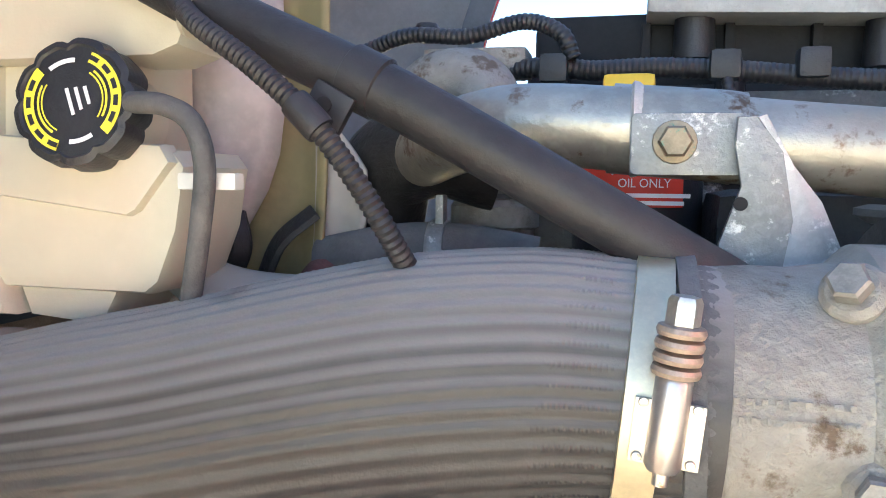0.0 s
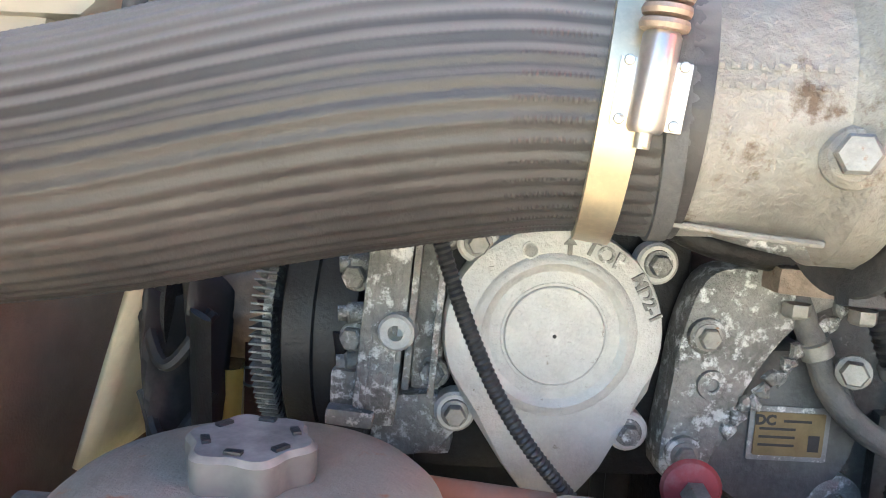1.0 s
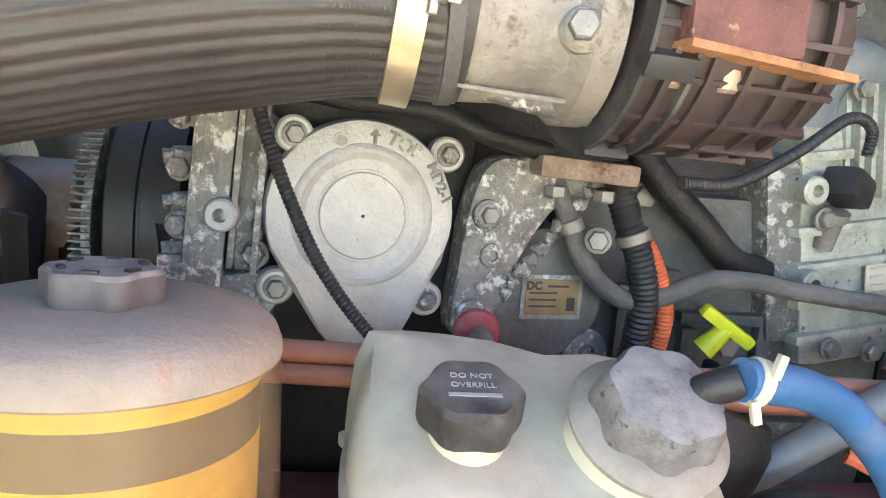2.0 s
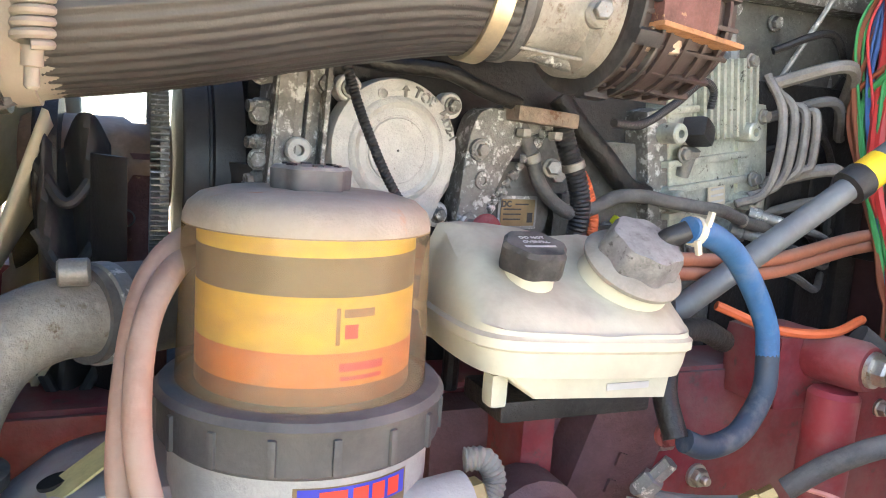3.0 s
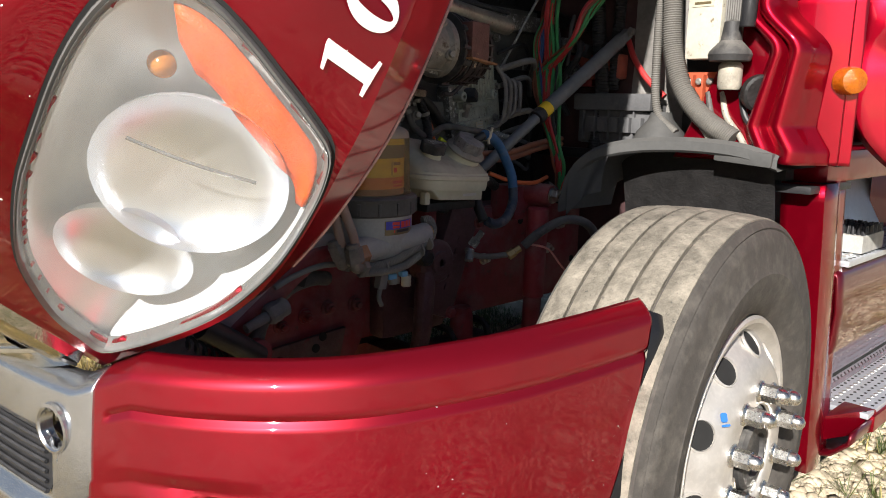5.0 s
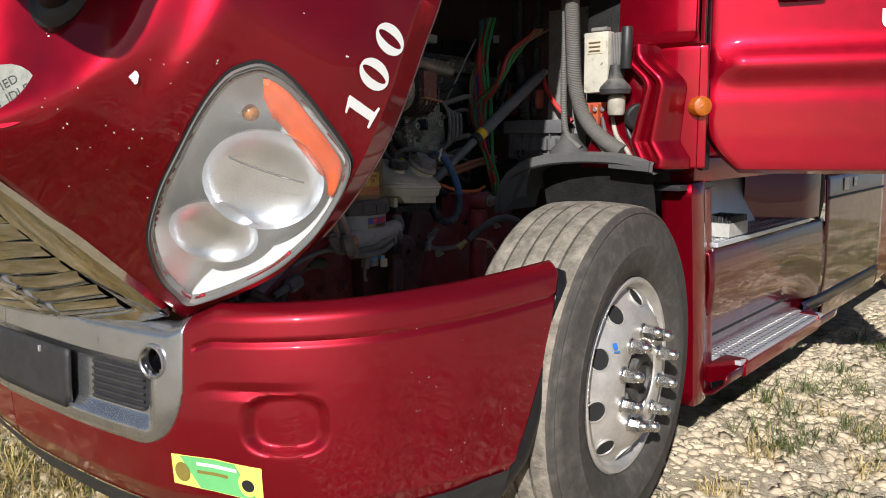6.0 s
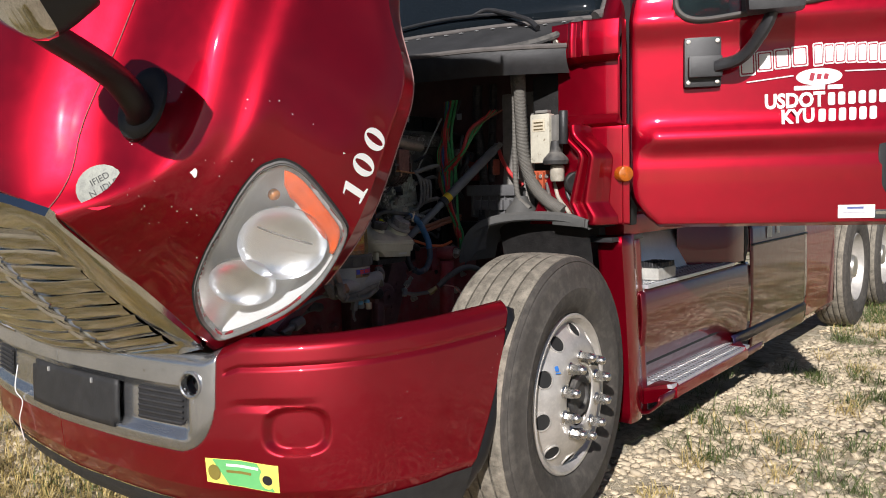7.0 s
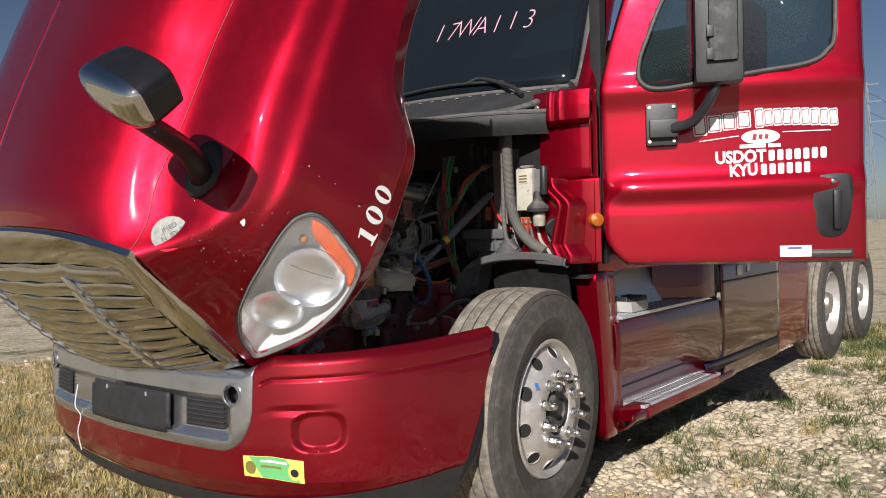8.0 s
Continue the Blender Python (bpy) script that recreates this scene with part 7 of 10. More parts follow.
        part("cross_rib", box(bmesh.new(), (0.010, 0.004, 0.12), m5 @ Matrix.Rotation(a, 4, "Z") @ pose(0.076, 0, 0.065), 0.001), BROWN_BLACK, mx)
    for z in (0.002, 0.030):
        part("ring_clamp", L_([(0.078, z), (0.0845, z + 0.0005), (0.0850, z + 0.0030), (0.078, z + 0.0035)], m5, 56), DUSTY_BLACK, mx, "thin dusty retaining ring")
    for a in (150, 205, 262):
        part("ring_lug", box(bmesh.new(), (0.016, 0.014, 0.030), m5 @ Matrix.Rotation(radians(a), 4, "Z") @ pose(0.080, 0, 0.017), 0.003), BLACK, mx)
    part("clamp_tab", B((0.060, 0.008, 0.008), (-0.190, -0.672, 1.368), 0.002, (0, 8, 6)), BLACK, mx)
    ac = thing("actuator_box", "rusty brown actuator box with small bolts", "actuator", (-0.115, -0.62, 1.345))
    part("body", B((0.070, 0.060, 0.085), (-0.166, -0.645, 1.387), 0.006, (0, 0, 8)), RUST, ac)
    part("base", B((0.104, 0.070, 0.005), (-0.150, -0.640, 1.343), 0.002, (0, 5, 8)), mat("rust_orange_edge", (0.30, 0.15, 0.07), 0.7, 0.1, 0.35, 40.0, 0.4, 200.0, spots=0.3, spot_col=(0.14, 0.06, 0.04)), ac, "rust-orange base flange")
    for x in (-0.191, -0.160):
        part("bolt", L_([(0.009, 0), (0.009, 0.007), (0.0078, 0.009), (0.0078, 0.013), (0.006, 0.015)], axis((x, -0.648, 1.341), (x, -0.648, 1.2)), 12), RUSTY_STEEL, ac, "rusty clamp bolt")


build_charge_hose()


# ---- pipes over the hose ----
tb = thing("support_tube", "dark dusty support tube running across the bay", "support tube", (-0.43, -0.605, 1.42))
part("tube", T_([(-0.70, -0.60, 1.633), (-0.562, -0.605, 1.559), (-0.452, -0.607, 1.507), (-0.344, -0.600, 1.447), (-0.27, -0.585, 1.405)], 0.0145, seg=24, n=4), DUSTY_PIPE, tb)
mt = axis((-0.478, -0.606, 1.520), (-0.450, -0.607, 1.5065))
part("clamp_ring", L_([(0.0146, 0), (0.0160, 0.001), (0.0160, 0.019), (0.0146, 0.020)], mt, 28), DUSTY_PIPE, tb, "dark ring clamp")
cb = part("clamp_plate", B((0.022, 0.006, 0.020), (-0.483, -0.620, 1.502), 0.002, (0, 30, 0)), DUSTY_PIPE, tb)
# hole's shade painted as a near-black disc
part("plate_hole", L_([(0.004, 0), (0.004, 0.001), (0.0005, 0.001)], axis((-0.484, -0.6235, 1.503), (-0.484, -0.7, 1.503)), 12), SHADE_BLACK, cb)
part("cable_tie", L_([(0.0165, -0.002), (0.0178, -0.0015), (0.0178, 0.0015), (0.0165, 0.002)], axis((-0.558, -0.608, 1.556), (-0.50, -0.606, 1.53)), 20), CREAM, tb, "yellowed cable tie")
harness("wire_conduit", "dusty black corrugated conduit hanging from the tube", [(-0.572, -0.612, 1.562), (-0.548, -0.630, 1.543), (-0.515, -0.637, 1.521), (-0.483, -0.640, 1.494), (-0.461, -0.636, 1.464), (-0.446, -0.625, 1.434), (-0.440, -0.60, 1.41)], 0.0050, DUSTY_PIPE, 0.0036, 0.0009)
single("conduit_sleeve", L_([(0.0072, 0), (0.0076, 0.002), (0.0076, 0.017), (0.0072, 0.019)], axis((-0.492, -0.640, 1.503), (-0.478, -0.640, 1.489)), 18), DUSTY_PIPE, "smooth black sleeve on the conduit", "sleeve")
harness("wire_conduit", "black corrugated conduit hanging before the front cover", [(-0.436, -0.50, 1.36), (-0.427, -0.518, 1.31), (-0.415, -0.52, 1.272), (-0.398, -0.522, 1.232), (-0.380, -0.522, 1.197), (-0.358, -0.52, 1.165), (-0.325, -0.51, 1.125)], 0.0044, BLACK, 0.0036, 0.0009)
cr = thing("crossover_pipe", "stained steel crossover pipe on the engine", "steel pipe", (-0.2, -0.53, 1.44))
part("pipe", T_([(-0.505, -0.40, 1.478), (-0.470, -0.465, 1.490), (-0.43, -0.515, 1.498), (-0.38, -0.53, 1.500), (-0.25, -0.53, 1.488), (-0.10, -0.52, 1.476), (0.15, -0.48, 1.458)], 0.0232, seg=32), PIPE_STEEL, cr)
part("sleeve", T_([(-0.352, -0.530, 1.498), (-0.30, -0.53, 1.494), (-0.285, -0.53, 1.4920)], 0.0248, seg=32, n=4), PIPE_STEEL, cr)
part("weld", L_([(0.0240, 0), (0.0266, 0.002), (0.0258, 0.005), (0.0240, 0.007)], axis((-0.342, -0.53, 1.4975), (-0.30, -0.53, 1.497)), 28), BRIGHT_CAST, cr, "bright weld bead")
bk = thing("pipe_bracket", "galvanised sheet bracket bolted to the pipe", "bracket", (-0.28, -0.56, 1.41))
part("tab", P_(rounded(0.056, 0.032, 0.003), 0.005, Matrix(((1, 0, 0, -0.313), (0, 0, -1, -0.552), (0, 1, 0, 1.488), (0, 0, 0, 1))), 0.001), GALV, bk)
part("bolt", bolt_((-0.319, -0.557, 1.489), (0, -1, 0), 0.0078, 0.010), mat("dirty_bolt", (0.24, 0.20, 0.14), 0.5, 0.6, 0.3, 60.0, spots=0.3, spot_col=(0.12, 0.22, 0.16)), bk, "greenish hexagon bolt")
out = [(-0.2896, 1.501), (-0.281, 1.5015), (-0.268, 1.484), (-0.262, 1.450), (-0.266, 1.425), (-0.276, 1.4275), (-0.2835, 1.420), (-0.2945, 1.418), (-0.2964, 1.438), (-0.2868, 1.4668), (-0.2903, 1.4865)]
part("gusset", P_(out, 0.004, Matrix(((1, 0, 0, 0), (0, 0, -1, -0.560), (0, 1, 0, 0), (0, 0, 0, 1))), 0.001), GALV, bk, "scratched gusset plate")
# near-black disc on the sheet paints the shade of a hole
part("gusset_hole", L_([(0.0035, 0), (0.0035, 0.001), (0.0004, 0.001)], axis((-0.287, -0.5645, 1.458), (-0.287, -0.7, 1.458)), 12), SHADE_BLACK, bk)
part("fold", P_([(0.0, 0.0775), (0.0045, 0.079), (0.019, 0.054), (0.034, 0.036), (0.049, 0.004), (0.047, -0.008), (0.015, -0.001), (0.0185, 0.026), (0.0125, 0.060)], 0.004, Matrix.Translation((-0.2815, -0.5605, 1.4235)) @ Matrix.Rotation(radians(14), 4, "Z") @ Matrix(((1, 0, 0, 0), (0, 0, -1, 0), (0, 1, 0, 0), (0, 0, 0, 1))), 0.001), mat("scratched_zinc", (0.42, 0.43, 0.43), 0.5, 0.4, 0.2, 22.0, 0.3, 200.0, spots=0.50, spot_col=(0.74, 0.74, 0.72)), bk, "bright scratched flange")
# dark structure under the valve cover line
single("fuel_module", B((0.26, 0.10, 0.09), (-0.16, -0.42, 1.42), 0.02), OILY, "dark fuel module behind the crossover pipe", "engine part")
single("grey_line", T_([(-0.24, -0.45, 1.455), (-0.18, -0.47, 1.45), (-0.10, -0.47, 1.455), (0.0, -0.46, 1.45)], 0.007, seg=10), RUBBER, "grey braided line under the pipe", "hose")


# ---- surge tank ----
def rounded_at(x, z, w, h, r):
    return [(x + a, z + b) for a, b in rounded(w, h, r)]


def build_surge():
    st = thing("surge_tank", "cream plastic coolant surge tank with a black cap", "surge tank", (-0.70, -0.50, 1.40))
    def slab(outline, y0, depth, bevel):
        return P_(outline, depth, Matrix(((1, 0, 0, 0), (0, 0, -1, y0), (0, 1, 0, 0), (0, 0, 0, 1))), bevel)
    part("body", slab(rounded_at(-0.777, 1.575, 0.300, 0.35, 0.02), -0.505, 0.067, 0.012), CREAM, st, "yellowed translucent plastic")
    part("upper_block", slab([(-0.92, 1.534), (-0.600, 1.534), (-0.583, 1.540), (-0.575, 1.56), (-0.575, 1.75), (-0.92, 1.75)], -0.545, 0.045, 0.008), CREAM, st)
    part("middle_block", slab([(-0.92, 1.488), (-0.586, 1.483), (-0.579, 1.474), (-0.585, 1.438), (-0.597, 1.408), (-0.606, 1.401), (-0.92, 1.402)], -0.520, 0.072, 0.008), CREAM, st)
    part("front_panel", slab([(-0.704, 1.492), (-0.590, 1.486), (-0.584, 1.476), (-0.606, 1.449), (-0.612, 1.446), (-0.700, 1.4565), (-0.706, 1.463)], -0.585, 0.014, 0.005), CREAM, st)
    part("corner_post", slab([(-0.92, 1.55), (-0.712, 1.55), (-0.716, 1.455), (-0.695, 1.385), (-0.92, 1.38)], -0.55, 0.048, 0.010), CREAM, st)
    part("foot", slab([(-0.70, 1.41), (-0.690, 1.384), (-0.640, 1.380), (-0.630, 1.398), (-0.625, 1.41)], -0.520, 0.065, 0.006), CREAM, st)
    c0, way = Vector((-0.632, -0.588, 1.503)), Vector((0.10, -1, 0.16)).normalized()
    m = axis(c0, c0 + way) @ Matrix.Rotation(radians(20), 4, "Z") @ Matrix.Diagonal((1.26, 1.26, 1.1, 1))
    part("neck", L_([(0.022, -0.02), (0.022, 0.012)], m, 32), CREAM, st)
    lobes = lambda a, h: 1 - 0.075 * max(0, math.cos(9 * a)) ** 3
    cap = part("cap", L_([(0.024, 0.006), (0.0275, 0.008), (0.0285, 0.016), (0.0275, 0.026), (0.0245, 0.0275), (0.0235, 0.0265), (0.001, 0.0265)], m, 72, lobes), BLACK, st, "black ribbed pressure cap with yellow warning print")

    def arc(a0, a1, r0, r1, z):
        bm = bmesh.new()
        grid(bm, lambda u, v: m @ Vector(((r0 + (r1 - r0) * v) * math.cos(radians(a0 + (a1 - a0) * u)), (r0 + (r1 - r0) * v) * math.sin(radians(a0 + (a1 - a0) * u)), z)), 18, 1)
        return bm
    flat = m @ Matrix.Rotation(radians(-20), 4, "Z")
    for a0, a1 in ((120, 235), (-60, 50)):
        part("warning_band", arc(a0, a1, 0.0175, 0.0222, 0.0271), LABEL_YELLOW, cap, "yellow warning band")
        for k in range(5):
            a = a0 + (a1 - a0) * (0.12 + 0.19 * k)
            part("print_bar", arc(a, a + (a1 - a0) * 0.12, 0.0188, 0.0209, 0.0274), BLACK, cap)
        part("print_bar", arc(a0 + 10, a1 - 10, 0.0135, 0.0142, 0.0271), LABEL_YELLOW, cap)
        part("print_bar", arc(a0 + 15, a1 - 15, 0.0150, 0.0160, 0.0271), LABEL_YELLOW, cap)
    for k, (a0, a1) in enumerate(((70, 110), (250, 285))):
        part("print_bar", arc(a0, a1, 0.0165, 0.0185, 0.0271), WHITE, cap)
    for k in range(3):
        part("print_bar", box(bmesh.new(), (0.0015, 0.012 - 0.002 * k, 0.0004), m @ pose(-0.001 + 0.004 * k, 0.0, 0.0271)), WHITE, cap)
    part("outlet", L_([(0.0048, 0), (0.0048, 0.02)], axis((-0.605, -0.607, 1.507), (-0.57, -0.607, 1.505)), 14), BLACK, st)
    single("overflow_hose", T_([(-0.598, -0.612, 1.507), (-0.576, -0.615, 1.505), (-0.560, -0.615, 1.496), (-0.5535, -0.614, 1.474), (-0.558, -0.612, 1.440), (-0.568, -0.606, 1.401), (-0.578, -0.60, 1.365)], 0.0058, seg=14), RUBBER, "black overflow hose clipped to the tank", "hose")
    cl = single("hose_clip", B((0.034, 0.010, 0.009), (-0.556, -0.604, 1.466), 0.002), mat("clear_clip", (0.72, 0.70, 0.64), 0.4), "pale plastic hose clip", "hose clip")
    # shroud sheets between tank and fan
    sh = thing("fan_shroud", "smoky plastic fan shroud panels and seals", "fan shroud", (-0.55, -0.40, 1.10))
    smoky = mat("smoky_plastic", (0.40, 0.37, 0.36), 0.45, 0.0, 0.25, 12.0, 0.1, dust=0.35, dust_col=(0.50, 0.42, 0.34))
    olive = mat("olive_plastic", (0.24, 0.20, 0.10), 0.6, 0.0, 0.2, 8.0, dust=0.35, dust_col=(0.18, 0.14, 0.09))
    taupe = mat("taupe_plastic", (0.36, 0.33, 0.29), 0.6, 0.0, 0.15, 8.0, dust=0.4, dust_col=(0.30, 0.26, 0.21))

    def sheet(rows, material, name, label="", t=0.003):
        bm, n = bmesh.new(), 10
        prof = [spline(r, 4) for r in rows]
        prof = [spline([p[k] for p in prof], 4) for k in range(len(prof[0]))]
        vs = [[bm.verts.new(q) for q in r] for r in prof]
        for a, b in zip(vs, vs[1:]):
            for k in range(len(a) - 1):
                bm.faces.new((a[k], a[k + 1], b[k + 1], b[k]))
        return thick(part(name, bm, material, sh, label), t)
    sheet([[(-0.650, -0.50, 1.62), (-0.655, -0.49, 1.50), (-0.645, -0.48, 1.40)], [(-0.612, -0.495, 1.62), (-0.612, -0.505, 1.50), (-0.634, -0.50, 1.40)], [(-0.575, -0.475, 1.62), (-0.578, -0.475, 1.485), (-0.624, -0.48, 1.40)]], smoky, "smoky_panel", "stained smoky plastic panel")
    sheet([[(-0.60, -0.46, 1.62), (-0.60, -0.46, 1.50), (-0.62, -0.46, 1.38)], [(-0.575, -0.455, 1.62), (-0.572, -0.455, 1.50), (-0.578, -0.455, 1.38)], [(-0.545, -0.47, 1.62), (-0.546, -0.47, 1.50), (-0.552, -0.47, 1.38)]], olive, "olive_panel", "olive shroud panel")
    sheet([[(-0.556, -0.465, 1.52), (-0.556, -0.465, 1.46), (-0.560, -0.465, 1.38)], [(-0.538, -0.46, 1.50), (-0.538, -0.46, 1.45), (-0.545, -0.46, 1.38)], [(-0.519, -0.465, 1.475), (-0.519, -0.465, 1.44), (-0.534, -0.465, 1.38)]], taupe, "taupe_panel", "taupe shroud end panel")
    for pts, mt_ in (([(-0.605, -0.49, 1.445), (-0.598, -0.495, 1.42), (-0.612, -0.49, 1.395)], OILY), ([(-0.552, -0.475, 1.446), (-0.575, -0.482, 1.425), (-0.590, -0.48, 1.395)], OILY), ([(-0.535, -0.475, 1.412), (-0.548, -0.48, 1.408), (-0.560, -0.48, 1.395)], RUST)):
        part("seal_strip", T_(pts, 0.008, seg=8, flat=0.5), mt_, sh)
    part("duct_end", T_([(-0.640, -0.515, 1.432), (-0.618, -0.520, 1.404), (-0.585, -0.520, 1.392), (-0.53, -0.515, 1.388)], 0.019, seg=14, flat=0.8), taupe, sh, "grey moulded duct end")


build_surge()


# ---- radiator, fan, belt drive ----
def build_front_drive():
    rd = thing("radiator", "black radiator and charge cooler pack", "radiator", (-0.86, 0, 0.72))
    part("core", B((0.12, 1.10, 0.72), (-0.90, 0, 1.08), 0.01), mat("brown_radiator_core", (0.27, 0.17, 0.115), 0.6, 0.2, 0.3, 6.0, 0.4, 300.0), rd, "rust-brown radiator core")
    part("side_tank", B((0.10, 0.07, 0.74), (-0.85, -0.58, 1.05), 0.02), BLACK, rd, "black side tank")
    part("side_channel", B((0.06, 0.05, 0.59), (-0.755, -0.60, 0.880), 0.010), BLACK, rd, "black side channel")
    part("channel_lip", B((0.072, 0.062, 0.016), (-0.755, -0.600, 1.166), 0.005), DUSTY_BLACK, rd, "dusty top lip")
    part("top_tank", B((0.14, 1.15, 0.10), (-0.87, 0, 1.40), 0.03), BLACK, rd)
    part("warning_label", P_(rounded(0.05, 0.085, 0.003), 0.0012, Matrix(((1, 0, 0, -0.805), (0, 0, -1, -0.6255), (0, 1, 0, 1.095), (0, 0, 0, 1)))), WHITE, rd, "white warning label with red header")
    part("label_header", P_(rounded(0.046, 0.016, 0.002), 0.0018, Matrix(((1, 0, 0, -0.805), (0, 0, -1, -0.6255), (0, 1, 0, 1.127), (0, 0, 0, 1)))), LABEL_RED, rd)
    for k in range(5):
        part("print_bar", B((0.036, 0.0008, 0.003), (-0.805, -0.6270, 1.108 - 0.011 * k)), BLACK, rd)
    part("grey_cable", T_([(-0.80, -0.66, 1.08), (-0.775, -0.655, 1.16), (-0.735, -0.65, 1.215), (-0.68, -0.62, 1.25), (-0.62, -0.56, 1.265)], 0.007, seg=10), RUBBER, rd, "grey cable along the radiator")
    # fan
    fan = thing("cooling_fan", "straw-coloured plastic engine fan", "cooling fan", (-0.72, -0.05, 0.80))
    hub = part("hub", L_([(0.03, -0.03), (0.10, -0.025), (0.10, 0.03), (0.07, 0.05), (0.03, 0.055)], axis((-0.72, -0.05, 1.12), (-0.6, -0.05, 1.12)), 32), OILY, fan)
    for k in range(9):
        a = 2 * math.pi * k / 9 + 0.25
        rot = Matrix.Translation((-0.72, -0.05, 1.12)) @ Matrix.Rotation(a, 4, "X")
        bm = grid(bmesh.new(), lambda u, v: rot @ Vector((0.045 * (v - 0.5) * 2 * (1 - 0.25 * u), (v - 0.5) * 0.13 * (1 + 0.5 * u) + 0.05 * u * u, 0.08 + 0.26 * u)), 10, 6)
        thick(part("blade", bm, FAN, fan), 0.006)
    # moulded shroud side next to the fan
    grey = mat("moulded_grey_plastic", (0.035, 0.035, 0.037), 0.55, 0.0, 0.2, 10.0, dust=0.35)
    side = thing("shroud_side", "pleated dark grey moulded shroud side", "fan shroud", (-0.66, -0.36, 0.85))
    bm = grid(bmesh.new(), lambda u, v: Vector((-0.69 + 0.06 * u, -0.36 + 0.022 * math.sin(9 * u + 5 * v), 0.86 + 0.36 * v - 0.02 * math.sin(7 * u))), 24, 24)
    thick(part("pleats", bm, grey, side), 0.004)
    for k in range(4):
        z = 0.95 + 0.07 * k
        part("pleat_rib", T_([(-0.695, -0.372, z + 0.03), (-0.665, -0.388, z - 0.01), (-0.632, -0.370, z + 0.035)], 0.006, seg=8), grey, side)
    part("yellow_strip", grid(bmesh.new(), lambda u, v: Vector((-0.648 + 0.022 * u + 0.012 * v, -0.345 - 0.012 * math.sin(3 * u), 0.86 + 0.28 * v)), 6, 8), mat("amber_plastic", (0.50, 0.36, 0.09), 0.5), side, "yellowed plastic strip")
    bm = grid(bmesh.new(), lambda u, v: Vector((-0.618 + 0.050 * u, -0.335, 0.86 + 0.34 * v)), 2, 2)
    thick(part("brown_plate", bm, RUST, side, "rust-brown plate"), 0.004)
    part("plate_hole", L_([(0.008, 0), (0.010, 0.002), (0.008, 0.004)], axis((-0.612, -0.337, 1.13), (-0.612, -0.40, 1.13)), 16, None, False), GREY_LOOM, side)
    # fan drive, pulleys, belts
    dr = thing("fan_drive", "finned fan clutch with wide black belt pulleys", "fan drive", (-0.57, -0.29, 1.0))
    c = lambda x: Vector((x, -0.29, 1.185))
    part("shaft", L_([(0.046, -0.13), (0.052, -0.12), (0.052, -0.03), (0.046, -0.02), (0.046, 0.02)], axis(c(-0.585), c(-0.4)), 28, lambda a, h: 1 + 0.02 * math.cos(8 * a)), mat("brown_fan_hub", (0.24, 0.17, 0.13), 0.5, 0.4, 0.3, 14.0, 0.3, dust=0.3), dr, "dirty brown fan hub")
    part("front_drum", L_([(0.05, 0), (0.082, 0.001), (0.084, 0.004), (0.082, 0.024), (0.05, 0.026)], axis(c(-0.700), c(-0.4)), 56), OILY, dr)
    part("clutch_disc", L_([(0.02, 0), (0.105, 0.002), (0.105, 0.010), (0.02, 0.014)], axis(c(-0.582), c(-0.4)), 48), CAST, dr)
    for k in range(104):
        a = 2 * math.pi * k / 104
        part("fin", box(bmesh.new(), (0.040, 0.0018, 0.018), axis(c(-0.580), c(-0.4)) @ Matrix.Rotation(a, 4, "Z") @ pose(0.090, 0, 0.0), 0.0005), GALV, dr)
    part("rear_drum", L_([(0.06, 0), (0.120, 0.001), (0.122, 0.003), (0.122, 0.026), (0.119, 0.0275), (0.119, 0.030), (0.126, 0.032), (0.126, 0.062), (0.06, 0.064)], axis(c(-0.560), c(-0.4)), 64), BLACK, dr, "wide black pulley drum")
    bl = thing("drive_belt", "flat black rubber drive belt", "drive belt", (-0.62, -0.40, 0.75), "drive belts")
    part("strand", T_([(-0.628, -0.404, 1.20), (-0.628, -0.40, 1.12), (-0.628, -0.385, 0.95), (-0.628, -0.37, 0.75)], 0.004, seg=8, flat=6.0, n=4), BLACK, bl)
    b2 = thing("drive_belt", "flat black rubber drive belt", "drive belt", (-0.53, -0.40, 0.75), "drive belts")
    part("strand", T_([(-0.512, -0.413, 1.20), (-0.512, -0.40, 1.10), (-0.518, -0.36, 0.95), (-0.52, -0.34, 0.75)], 0.004, seg=8, flat=6.5, n=4), BLACK, b2)
    lw = thing("lower_pulley", "dark grey crank pulley below the fan", "pulley", (-0.57, -0.05, 0.70))
    part("disc", L_([(0.03, 0), (0.14, 0.002), (0.14, 0.12), (0.03, 0.122)], axis((-0.64, -0.12, 0.80), (-0.4, -0.12, 0.80)), 48), OILY, lw)
    # alternator bracket castings
    ab = thing("accessory_bracket", "grimy aluminium accessory bracket with bolts", "bracket", (-0.46, -0.42, 1.10))
    part("column", B((0.032, 0.06, 0.20), (-0.468, -0.43, 1.245), 0.007, (0, 4, 6)), CAST, ab)
    part("second_column", B((0.022, 0.05, 0.17), (-0.437, -0.42, 1.255), 0.006, (0, 2, 6)), CAST, ab)
    part("cross_web", B((0.06, 0.04, 0.03), (-0.455, -0.43, 1.295), 0.006), CAST, ab)
    part("lug", L_([(0.013, 0), (0.013, 0.014), (0.011, 0.016), (0.0055, 0.016), (0.005, 0.004), (0.0005, 0.004)], axis((-0.455, -0.455, 1.217), (-0.46, -0.60, 1.217)), 20), BRIGHT_CAST, ab, "drilled lug")
    part("lower_lump", B((0.055, 0.05, 0.05), (-0.445, -0.42, 1.145), 0.012, (0, 0, 6)), CAST, ab)
    part("plug_block", B((0.030, 0.03, 0.035), (-0.490, -0.44, 1.165), 0.005), CAST, ab)
